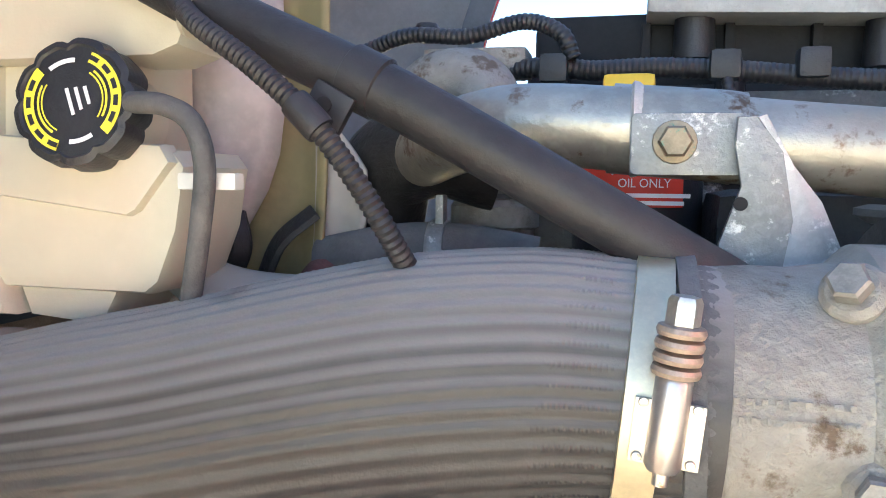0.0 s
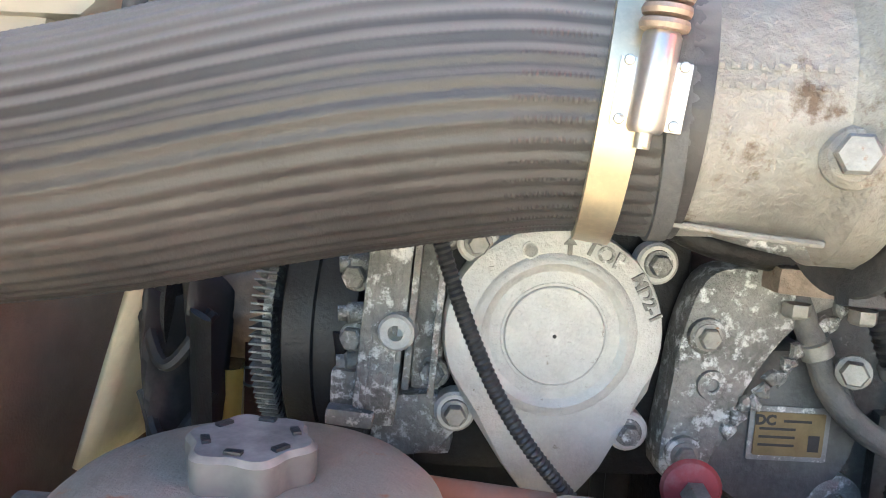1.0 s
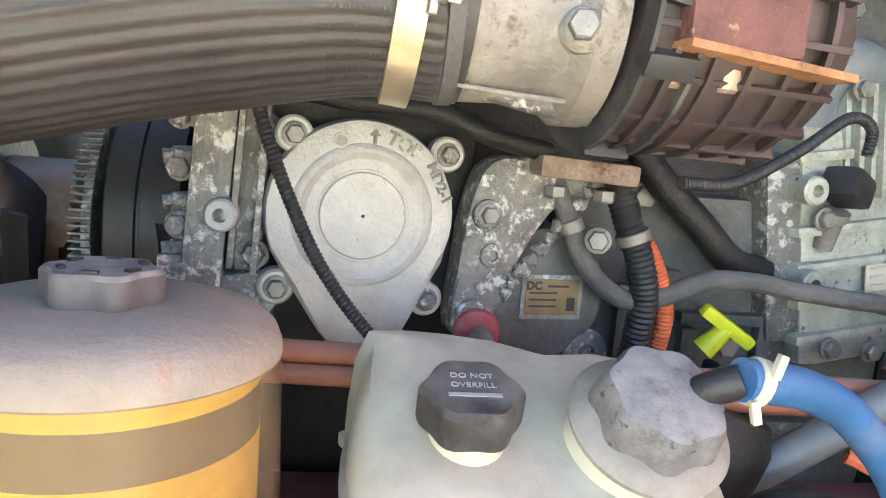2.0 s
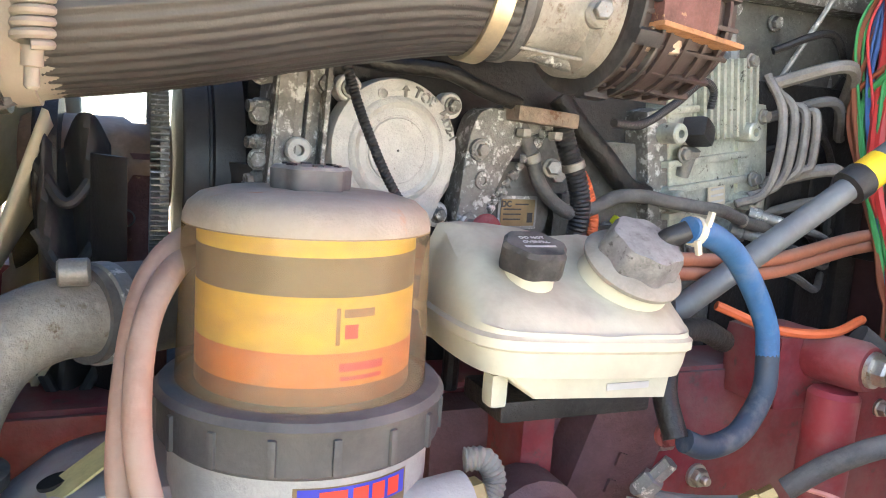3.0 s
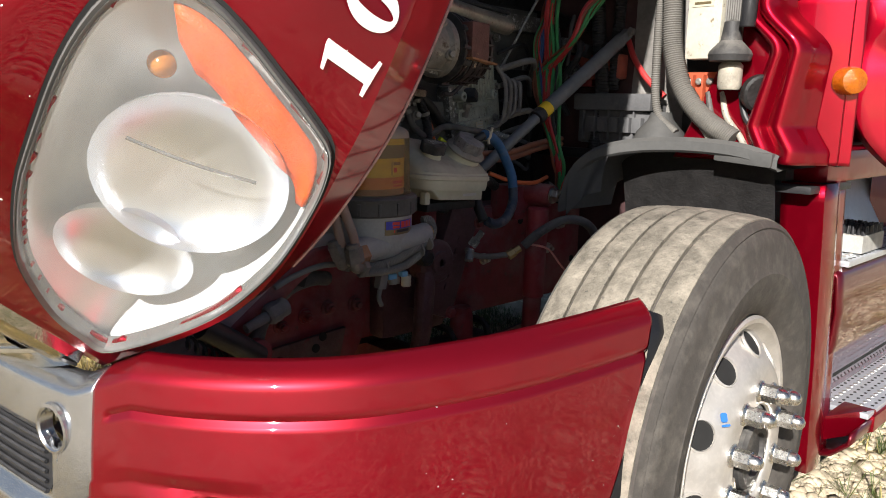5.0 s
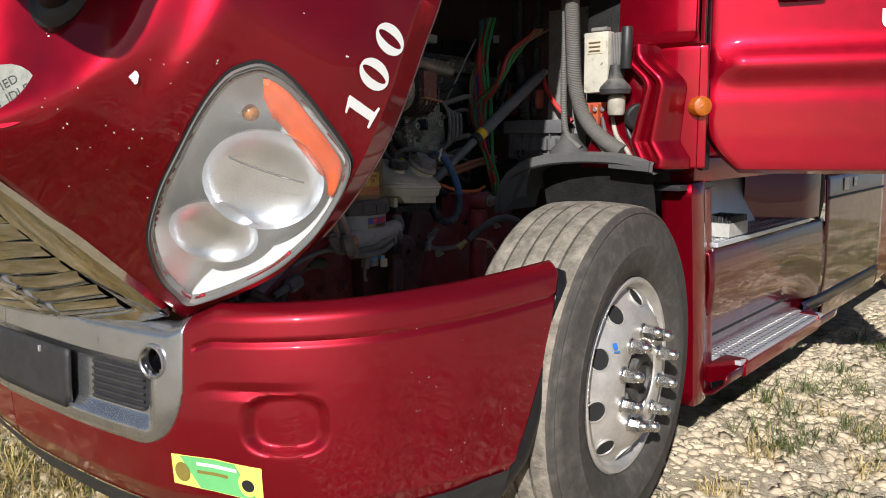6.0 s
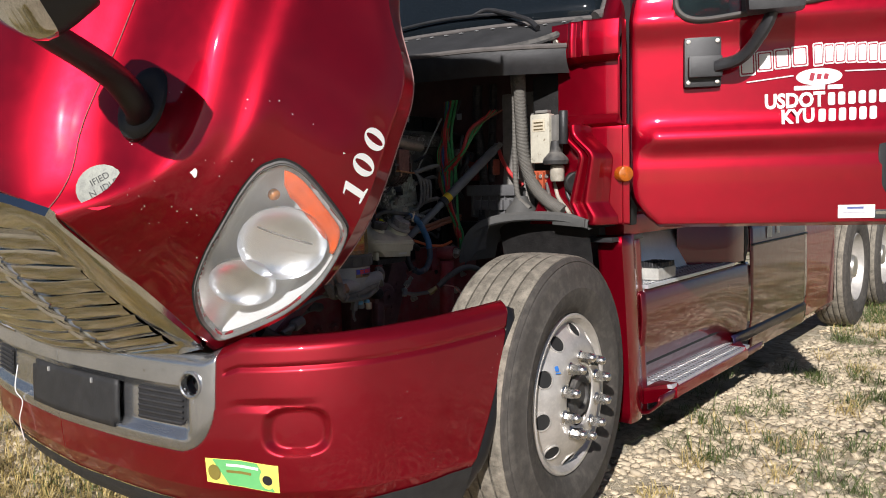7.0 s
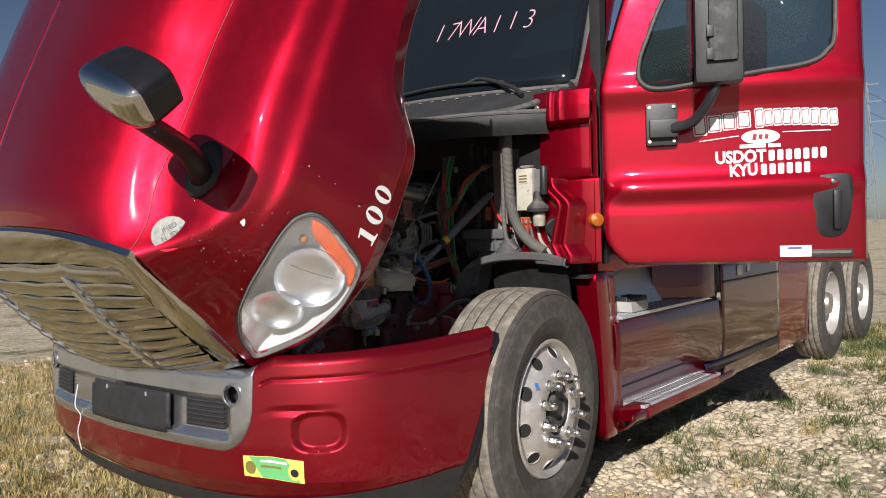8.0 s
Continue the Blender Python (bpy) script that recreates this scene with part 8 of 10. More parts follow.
    part("connector", B((0.022, 0.025, 0.05), (-0.487, -0.45, 1.125), 0.006), BLACK, ab, "black wiring connector")
    for x, z in ((-0.425, 1.285), (-0.431, 1.185), (-0.49, 1.25), (-0.49, 1.29), (-0.49, 1.205)):
        part("bolt", bolt_((x, -0.445, z), (-0.15, -1, 0), 0.008, 0.01), CAST, ab)
    rng = random.Random(21)
    for k in range(5):
        z = 1.325 - 0.034 * k + rng.uniform(-0.005, 0.005)
        part("port_stub", L_([(0.008, 0), (0.008, 0.014), (0.006, 0.016), (0.006, 0.022)], axis((-0.482, -0.440, z), (-0.52, -0.452, z - 0.002)), 12), CAST, ab)
    for x, z0, z1, d in ((-0.476, 1.16, 1.335, 0.010), (-0.4585, 1.15, 1.34, 0.006), (-0.446, 1.175, 1.34, 0.012), (-0.428, 1.17, 1.335, 0.008)):
        part("upright_rib", B((0.005, d + 0.02, z1 - z0), (x, -0.447, (z0 + z1) / 2), 0.0015, (0, 3, 6)), CAST, ab)
    part("lower_gusset", P_([(-0.478, 1.115), (-0.425, 1.128), (-0.402, 1.160), (-0.430, 1.172), (-0.470, 1.165)], 0.018, Matrix(((1, 0, 0, 0), (0, 0, -1, -0.435), (0, 1, 0, 0), (0, 0, 0, 1))), 0.004), CAST, ab, "triangular cast foot")
    part("plug_clip", B((0.034, 0.014, 0.012), (-0.487, -0.462, 1.152), 0.003, (0, 4, 6)), GALV, ab)
    harness("wire_conduit", "black conduit from the accessory connector", [(-0.487, -0.455, 1.11), (-0.48, -0.465, 1.09), (-0.45, -0.47, 1.085), (-0.42, -0.46, 1.09)], 0.007, BLACK, 0.004, 0.0009)


build_front_drive()


# ---- front cover and the castings beside it ----
TURN_E = Matrix.Rotation(radians(9), 4, "Z")


def face_pose(x, y, z):
    """A pose on the engine's side: x to the rear, y up, z towards the near fender."""
    return Matrix.Translation((x, y, z)) @ TURN_E @ Matrix(((1, 0, 0, 0), (0, 0, -1, 0), (0, 1, 0, 0), (0, 0, 0, 1)))


def build_cover():
    cv = thing("front_cover", "round cast aluminium engine cover with embossed letters", "engine cover", (-0.352, -0.44, 1.12))
    m = face_pose(-0.352, -0.435, 1.222)
    out = [(0.076 * math.cos(radians(a)), 0.076 * math.sin(radians(a))) for a in range(-28, 209, 8)]
    out += [(-0.052, -0.060), (-0.030, -0.095), (-0.012, -0.118), (0.022, -0.118), (0.040, -0.095), (0.056, -0.062)]
    body = part("body", P_(out, 0.022, m, 0.008), BRIGHT_CAST, cv)
    bm = bmesh.new()
    lathe(bm, [(0.0575, 0.0215), (0.054, 0.0245), (0.050, 0.0250), (0.046, 0.0225), (0.043, 0.0215)], m, 64)
    part("raised_ring", bm, BRIGHT_CAST, body)
    part("centre_disc", L_([(0.0345, 0.020), (0.0345, 0.0232), (0.0335, 0.0240), (0.001, 0.0242)], m, 56), BRIGHT_CAST, body)
    part("disc_groove", L_([(0.0368, 0.0222), (0.0365, 0.0226), (0.0350, 0.0226), (0.0347, 0.0222)], m, 56), BRIGHT_CAST, body)
    part("centre_dot", L_([(0.0016, 0.024), (0.0012, 0.0246), (0.0002, 0.0247)], m, 10), OILY, body)
    # TOP, MD2-1 and the arrow use darker metal to paint their relief's shade
    text("embossed", "TOP", 0.0155, m @ pose(0.030, 0.057, 0.0224, 0, 0, -24), CAST, body, bold=0.0004, depth=0.0016)
    text("embossed", "MD2-1", 0.0125, m @ pose(0.0605, 0.029, 0.0224, 0, 0, -62), CAST, body, bold=0.0003, depth=0.0016)
    text("embossed", "F", 0.009, m @ pose(-0.046, 0.042, 0.0224), BRIGHT_CAST, body, depth=0.001)
    part("embossed_arrow", P_([(-0.0015, -0.006), (0.0015, -0.006), (0.0015, 0.001), (0.0045, 0.001), (0, 0.007), (-0.0045, 0.001), (-0.0015, 0.001)], 0.0016, m @ pose(0.006, 0.062, 0.0222)), CAST, body)
    part("embossed_mark", L_([(0.006, 0.022), (0.006, 0.0234), (0.0045, 0.0234), (0.0045, 0.022)], m @ pose(-0.020, 0.058, 0), 20), BRIGHT_CAST, body)
    for x, y in ((-0.055, 0.060), (0.068, 0.052), (-0.064, -0.060), (0.058, -0.068)):
        part("ear", L_([(0.0145, 0.0), (0.0145, 0.014), (0.0125, 0.016)], m @ pose(x, y, 0), 24), BRIGHT_CAST, cv)
        p = m @ Vector((x, y, 0.016))
        part("bolt", bolt_(p, m.to_3x3() @ Vector((0, 0, 1)), 0.0068, 0.010), DULL if x < 0 else CAST, cv, "flanged bolt")
    part("gasket_frame", B((0.20, 0.03, 0.22), (-0.352, -0.405, 1.215), 0.02, (0, 0, 9)), OILY, cv)
    # bracket casting with the compressor under it
    rb = thing("compressor_bracket", "corroded aluminium bracket casting on the engine side", "bracket", (-0.20, -0.42, 1.12))
    m2 = face_pose(-0.20, -0.405, 1.21)
    part("arm", P_(smooth_loop([(-0.066, 0.030), (-0.050, 0.062), (-0.01, 0.066), (0.05, 0.060), (0.066, 0.050), (0.02, 0.035), (-0.012, -0.005), (-0.035, -0.06), (-0.045, -0.082), (-0.075, -0.082), (-0.072, -0.02)], 4), 0.030, m2, 0.006), CAST, rb, "pitted casting")
    part("top_bar", B((0.090, 0.034, 0.018), (-0.168, -0.438, 1.270), 0.005, (0, 3, 9)), mat("rust_dusted_bar", (0.24, 0.19, 0.15), 0.65, 0.3, 0.35, 30.0, 0.5, 140.0, dust=0.4, dust_col=(0.32, 0.27, 0.21), spots=0.3, spot_col=(0.14, 0.08, 0.05)), rb, "rusty cross bar")
    for x, z in ((-0.190, 1.255), (-0.148, 1.254)):
        part("bar_bolt", L_([(0.0095, 0), (0.0095, 0.008), (0.0075, 0.010)], axis((x, -0.440, z), (x, -0.44, z - 0.1)), 6), DULL, rb)
    for x, y in ((-0.052, 0.018), (-0.060, -0.066)):
        part("boss", L_([(0.0135, 0.026), (0.0125, 0.034), (0.010, 0.035)], m2 @ pose(x, y, 0), 20), CAST, rb)
        part("bolt", bolt_(m2 @ Vector((x, y, 0.034)), m2.to_3x3() @ Vector((0, 0, 1)), 0.0068, 0.008), DULL, rb)
    part("socket", L_([(0.011, 0.028), (0.010, 0.033), (0.005, 0.033), (0.0045, 0.028), (0.0004, 0.028)], m2 @ pose(-0.045, -0.016, 0), 20), CAST, rb)
    for k in range(16):
        a = m2 @ Vector((-0.030 + 0.0052 * k, -0.048 + 0.0066 * k + 0.003 * (k % 3), 0.0295))
        part("cast_lump", L_([(0.0065, 0), (0.005, 0.003), (0.0005, 0.005)], axis(a, a + m2.to_3x3() @ Vector((0.1 * (k % 3 - 1), 0, 1))), 8, lambda t, h: 1 + 0.25 * math.sin(3 * t + k)), CAST, rb)
    cp = thing("air_compressor", "dark grey compressor with a gold data plate", "compressor", (-0.19, -0.36, 1.06))
    part("body", L_([(0.058, 0), (0.062, 0.006), (0.062, 0.062), (0.058, 0.068), (0.030, 0.069), (0.0005, 0.069)], m2 @ pose(0.012, -0.052, -0.055), 40), mat("dark_compressor_casting", (0.13, 0.13, 0.125), 0.5, 0.4, 0.3, 20.0, 0.3, 160.0, dust=0.3, dust_col=(0.20, 0.18, 0.14)), cp, "oily grey cylinder")
    pl = m2 @ pose(0.020, -0.054, 0.0155)
    part("data_plate", P_(rounded(0.050, 0.032, 0.001), 0.0015, pl), LABEL_GOLD, cp, "gold data plate")
    part("plate_edge", P_(rounded(0.058, 0.040, 0.002), 0.0008, pl @ pose(0, 0, -0.0004)), GALV, cp)
    text("plate_text", "DC", 0.010, pl @ pose(-0.018, 0.010, 0.0016), BLACK, cp, bold=0.0005, depth=0.0003)
    for k in range(4):
        part("print_bar", box(bmesh.new(), (0.026 if k else 0.020, 0.0018, 0.0004), pl @ pose(-0.009 + (0.014 if k == 0 else 0), 0.010 - 0.006 * k, 0.0018)), BLACK, cp)
    part("code_block", box(bmesh.new(), (0.008, 0.012, 0.0004), pl @ pose(0.018, -0.006, 0.0018)), BLACK, cp)
    part("plug", L_([(0.020, 0), (0.022, 0.003), (0.022, 0.012), (0.019, 0.014), (0.009, 0.014), (0.0085, 0.008), (0.0005, 0.008)], face_pose(-0.140, -0.395, 1.103), 28), CAST, cp, "round pipe plug")
    part("belly", B((0.14, 0.12, 0.09), (-0.20, -0.34, 1.07), 0.03, (0, 0, 9)), OILY, cp)


build_cover()

# engine-side hoses and lines
th = thing("heater_hose", "pale dusty rubber hose looping along the engine", "hose", (-0.10, -0.41, 1.13))
part("hose", T_([(-0.187, -0.425, 1.262), (-0.182, -0.428, 1.245), (-0.171, -0.43, 1.222), (-0.158, -0.43, 1.193), (-0.135, -0.431, 1.1695), (-0.108, -0.431, 1.1585), (-0.076, -0.431, 1.167), (-0.043, -0.43, 1.181), (0.0, -0.43, 1.1817), (0.040, -0.428, 1.176), (0.094, -0.427, 1.170), (0.14, -0.42, 1.165), (0.20, -0.40, 1.148), (0.26, -0.38, 1.14)], 0.0088, seg=14), RUBBER, th)
for at, to in (((-0.171, -0.43, 1.222), (-0.158, -0.43, 1.193)), ((0.185, -0.403, 1.152), (0.21, -0.40, 1.146))):
    part("clamp", L_([(0.0092, -0.006), (0.0108, -0.005), (0.0108, 0.005), (0.0092, 0.006)], axis(at, to), 20), DULL, th, "zinc band clamp")
part("clamp_screw", bolt_((-0.150, -0.442, 1.212), (-0.3, -1, 0.1), 0.008, 0.014), DULL, th)
harness("wire_conduit", "fat black corrugated conduit dropping beside the compressor", [(-0.136, -0.43, 1.266), (-0.124, -0.435, 1.231), (-0.111, -0.436, 1.202), (-0.101, -0.435, 1.167), (-0.1005, -0.43, 1.132), (-0.10, -0.41, 1.06)], 0.0118, BLACK, 0.005, 0.0012)
harness("orange_conduit", "orange corrugated cable conduit", [(-0.104, -0.42, 1.215), (-0.0926, -0.425, 1.196), (-0.0780, -0.425, 1.161), (-0.0765, -0.425, 1.13), (-0.082, -0.41, 1.06)], 0.0078, ORANGE, 0.0035, 0.0008)
single("conduit_tie", L_([(0.0135, -0.005), (0.0148, -0.004), (0.0148, 0.004), (0.0135, 0.005)], axis((-0.117, -0.4355, 1.216), (-0.111, -0.436, 1.202)), 20), DULL, "steel band on the fat conduit", "band clamp")
single("black_hose", T_([(-0.10, -0.36, 1.30), (-0.07, -0.37, 1.262), (-0.03, -0.375, 1.225), (0.01, -0.37, 1.19), (0.05, -0.36, 1.18)], 0.015, seg=14), OILY, "oily black hose beside the pump", "hose")
single("black_hose", T_([(-0.42, -0.44, 1.318), (-0.363, -0.45, 1.311), (-0.329, -0.455, 1.310), (-0.293, -0.46, 1.3066), (-0.252, -0.46, 1.292), (-0.20, -0.44, 1.282)], 0.0085, seg=12), OILY, "black hose above the front cover", "hose")
for x, z in ((-0.075, 1.245), (-0.085, 1.20), (-0.065, 1.17), (0.0, 1.13), (0.03, 1.10)):
    single("block_bolt", bolt_((x, -0.345, z), (-0.15, -1, 0), 0.010, 0.012), DULL, "pale hexagon bolt in the engine block", "bolt", "block bolts")
ds = thing("dipstick", "bright yellow dipstick pull handle", "dipstick", (-0.01, -0.40, 1.08))
part("handle", B((0.062, 0.013, 0.013), (-0.0018, -0.402, 1.133), 0.005, (12, 33, 0)), NEON, ds)
part("stem", T_([(-0.001, -0.400, 1.132), (-0.010, -0.399, 1.121), (-0.021, -0.397, 1.108)], lambda t: 0.0085 + 0.003 * t, seg=12), NEON, ds)
part("tube", T_([(-0.008, -0.394, 1.095), (-0.01, -0.385, 1.05), (-0.01, -0.38, 0.95)], 0.008, seg=10), OILY, ds)


def build_pump():
    pp = thing("fuel_pump", "grey-green cast high pressure fuel pump", "fuel pump", (0.13, -0.30, 1.06))
    m = Matrix.Translation((0.145, -0.31, 1.215)) @ Matrix.Rotation(radians(-8), 4, "Y") @ Matrix.Rotation(radians(9), 4, "Z")
    part("body", box(bmesh.new(), (0.15, 0.10, 0.25), m, 0.025), PUMP_CAST, pp)
    for k in range(6):
        part("rib", box(bmesh.new(), (0.17, 0.11, 0.010), m @ pose(0, -0.004, -0.09 + 0.036 * k), 0.004), PUMP_CAST, pp)
    part("flange", box(bmesh.new(), (0.05, 0.09, 0.19), m @ pose(-0.085, 0.0, 0.0), 0.018), CAST, pp)
    part("upper_block", box(bmesh.new(), (0.12, 0.09, 0.11), m @ pose(0.03, -0.01, 0.10), 0.014), PUMP_CAST, pp)
    part("rear_block", box(bmesh.new(), (0.07, 0.10, 0.20), m @ pose(0.10, -0.005, -0.01), 0.016), PUMP_CAST, pp)
    for k in range(9):
        part("fin", box(bmesh.new(), (0.006, 0.115, 0.11), m @ pose(-0.02 + 0.014 * k, -0.008, 0.10), 0.0015), PUMP_CAST, pp)
    for dx, dz in ((-0.05, -0.10), (0.0, -0.11), (0.055, -0.10), (0.09, -0.02), (-0.06, 0.03), (0.11, 0.07), (-0.02, 0.15), (0.08, 0.15)):
        part("pump_bolt", bolt_(m @ Vector((dx, -0.062, dz)), m.to_3x3() @ Vector((0, -1, 0)), 0.008, 0.010), DULL, pp)
    for k in range(3):
        part("delivery_valve", L_([(0.014, 0), (0.014, 0.02), (0.010, 0.022), (0.010, 0.04)], m @ pose(0.02 + 0.04 * k, -0.01, 0.155), 8), GALV, pp)
    for dx, dz in ((-0.08, 0.06), (-0.08, -0.03), (0.075, 0.05), (0.075, -0.05)):
        part("lug", L_([(0.014, 0), (0.014, 0.03), (0.012, 0.032), (0.006, 0.032), (0.0055, 0.02), (0.0004, 0.02)], m @ pose(dx, -0.045, dz, 90), 20), PUMP_CAST, pp)
    part("elbow", T_([m @ Vector((-0.05, -0.02, 0.12)), m @ Vector((-0.045, -0.025, 0.155)), m @ Vector((-0.01, -0.028, 0.172)), m @ Vector((0.03, -0.02, 0.16))], 0.030, seg=20), mat("grey_blue_plastic", (0.20, 0.22, 0.23), 0.5, 0.1, 0.15, 20.0, dust=0.4), pp, "grey elbow cap")
    part("data_label", box(bmesh.new(), (0.036, 0.002, 0.030), m @ pose(0.015, -0.057, -0.035), 0.0005), CREAM, pp, "small pale data label")
    for k in range(3):
        part("print_bar", box(bmesh.new(), (0.026, 0.0008, 0.003), m @ pose(0.015, -0.0586, -0.026 - 0.009 * k)), DECAL, pp)
    cn = part("sensor", box(bmesh.new(), (0.040, 0.035, 0.030), m @ pose(-0.045, -0.075, 0.060, 0, 30, 20), 0.008), BLACK, pp, "black sensor connector")
    part("sensor_neck", L_([(0.010, 0), (0.010, 0.03), (0.013, 0.032), (0.013, 0.04)], axis(m @ Vector((-0.05, -0.05, 0.0)), m @ Vector((-0.046, -0.07, 0.05))), 16), DULL, pp)
    harness("wire_conduit", "black corrugated lead to the pump sensor", [(-0.11, -0.50, 1.268), (-0.05, -0.47, 1.27), (0.02, -0.44, 1.30), (0.075, -0.42, 1.332), (0.105, -0.41, 1.325), (0.108, -0.405, 1.30)], 0.0048, BLACK, 0.0036, 0.0008)
    for k, (z, dx) in enumerate(((1.135, 0.20), (1.10, 0.19), (1.16, 0.23))):
        part("fitting", L_([(0.011, 0), (0.011, 0.018), (0.008, 0.02), (0.008, 0.05)], axis((dx, -0.37, z), (dx + 0.08, -0.42, z - 0.02)), 12), GALV, pp, "steel pipe union")
        single("fuel_line", T_([(dx + 0.04, -0.395, z - 0.01), (dx + 0.09, -0.42, z - 0.025), (dx + 0.16, -0.40, z - 0.05), (dx + 0.24, -0.34, z - 0.04)], 0.006, seg=10), RUBBER, "black fuel line behind the reservoir", "fuel line", "fuel lines")
    # injector lines above
    for k in range(5):
        x = 0.30 + 0.045 * k
        ln = thing("injector_line", "bent steel injector line with unions", "fuel line", (x, -0.25, 1.25), "injector lines")
        part("tube", T_([(x, -0.22, 1.60), (x - 0.005, -0.24, 1.53), (x + 0.01, -0.26, 1.45), (x + 0.025 * (k % 2), -0.28, 1.36), (x - 0.03, -0.29, 1.28)], 0.0045, seg=8), GALV, ln)
        part("union", L_([(0.010, 0), (0.010, 0.022), (0.008, 0.026)], axis((x - 0.003, -0.235, 1.545), (x, -0.22, 1.60)), 8), GALV, ln)
    for k in range(7):
        z = 1.10 + 0.05 * k
        single("engine_line", T_([(0.28, -0.33, z), (0.36, -0.36 - 0.02 * (k % 3), z + 0.03), (0.44, -0.33, z - 0.02), (0.52, -0.28, z + 0.01)], 0.006 + 0.002 * (k % 3), seg=8), (OILY, RUBBER, FITTING)[k % 3], "oily line at the back of the engine", "fuel line", "back lines")
    for k in range(4):
        x = 0.245 + 0.022 * k
        single("pump_line", T_([(x, -0.36, 1.36 - 0.02 * k), (x + 0.012, -0.385, 1.31), (x + 0.010, -0.39, 1.24), (x - 0.004, -0.385, 1.19 + 0.012 * k), (x - 0.04, -0.37, 1.172 + 0.012 * k)], 0.0065, seg=8), FITTING, "dusty steel line bent round the fuel pump", "fuel line", "pump lines")
    single("thin_brace", T_([(0.30, -0.33, 1.36), (0.40, -0.40, 1.60)], 0.004, seg=8, n=2), GALV, "thin bright brace rod by the cowl", "rod")


build_pump()
for z in (1.125, 1.108):
    single("air_line", T_([(-0.55, -0.50, z), (-0.40, -0.505, z), (-0.20, -0.51, z - 0.004), (0.0, -0.51, z - 0.01), (0.15, -0.50, z - 0.012), (0.35, -0.45, z + 0.01), (0.5, -0.42, z + 0.02)], 0.0085, seg=12), BROWN_LINE, "reddish brown nylon air line", "air line", "air lines")
rc = thing("bleed_valve", "dusty red knob with a stud behind the reservoir", "knob", (-0.262, -0.53, 1.10))
part("disc", L_([(0.017, 0), (0.019, 0.003), (0.017, 0.006), (0.010, 0.008)], axis((-0.258, -0.496, 1.143), (-0.258, -0.60, 1.150)), 28), mat("dusty_red_plastic", (0.24, 0.035, 0.04), 0.6, 0.0, 0.2, 30.0, dust=0.4), rc)
part("stud", L_([(0.009, 0.004), (0.009, 0.02), (0.007, 0.024), (0.007, 0.034)], axis((-0.257, -0.500, 1.142), (-0.247, -0.59, 1.136)), 6), DULL, rc)
part("stem", T_([(-0.258, -0.496, 1.143), (-0.262, -0.45, 1.05), (-0.262, -0.44, 0.95)], 0.010, seg=10), OILY, rc)


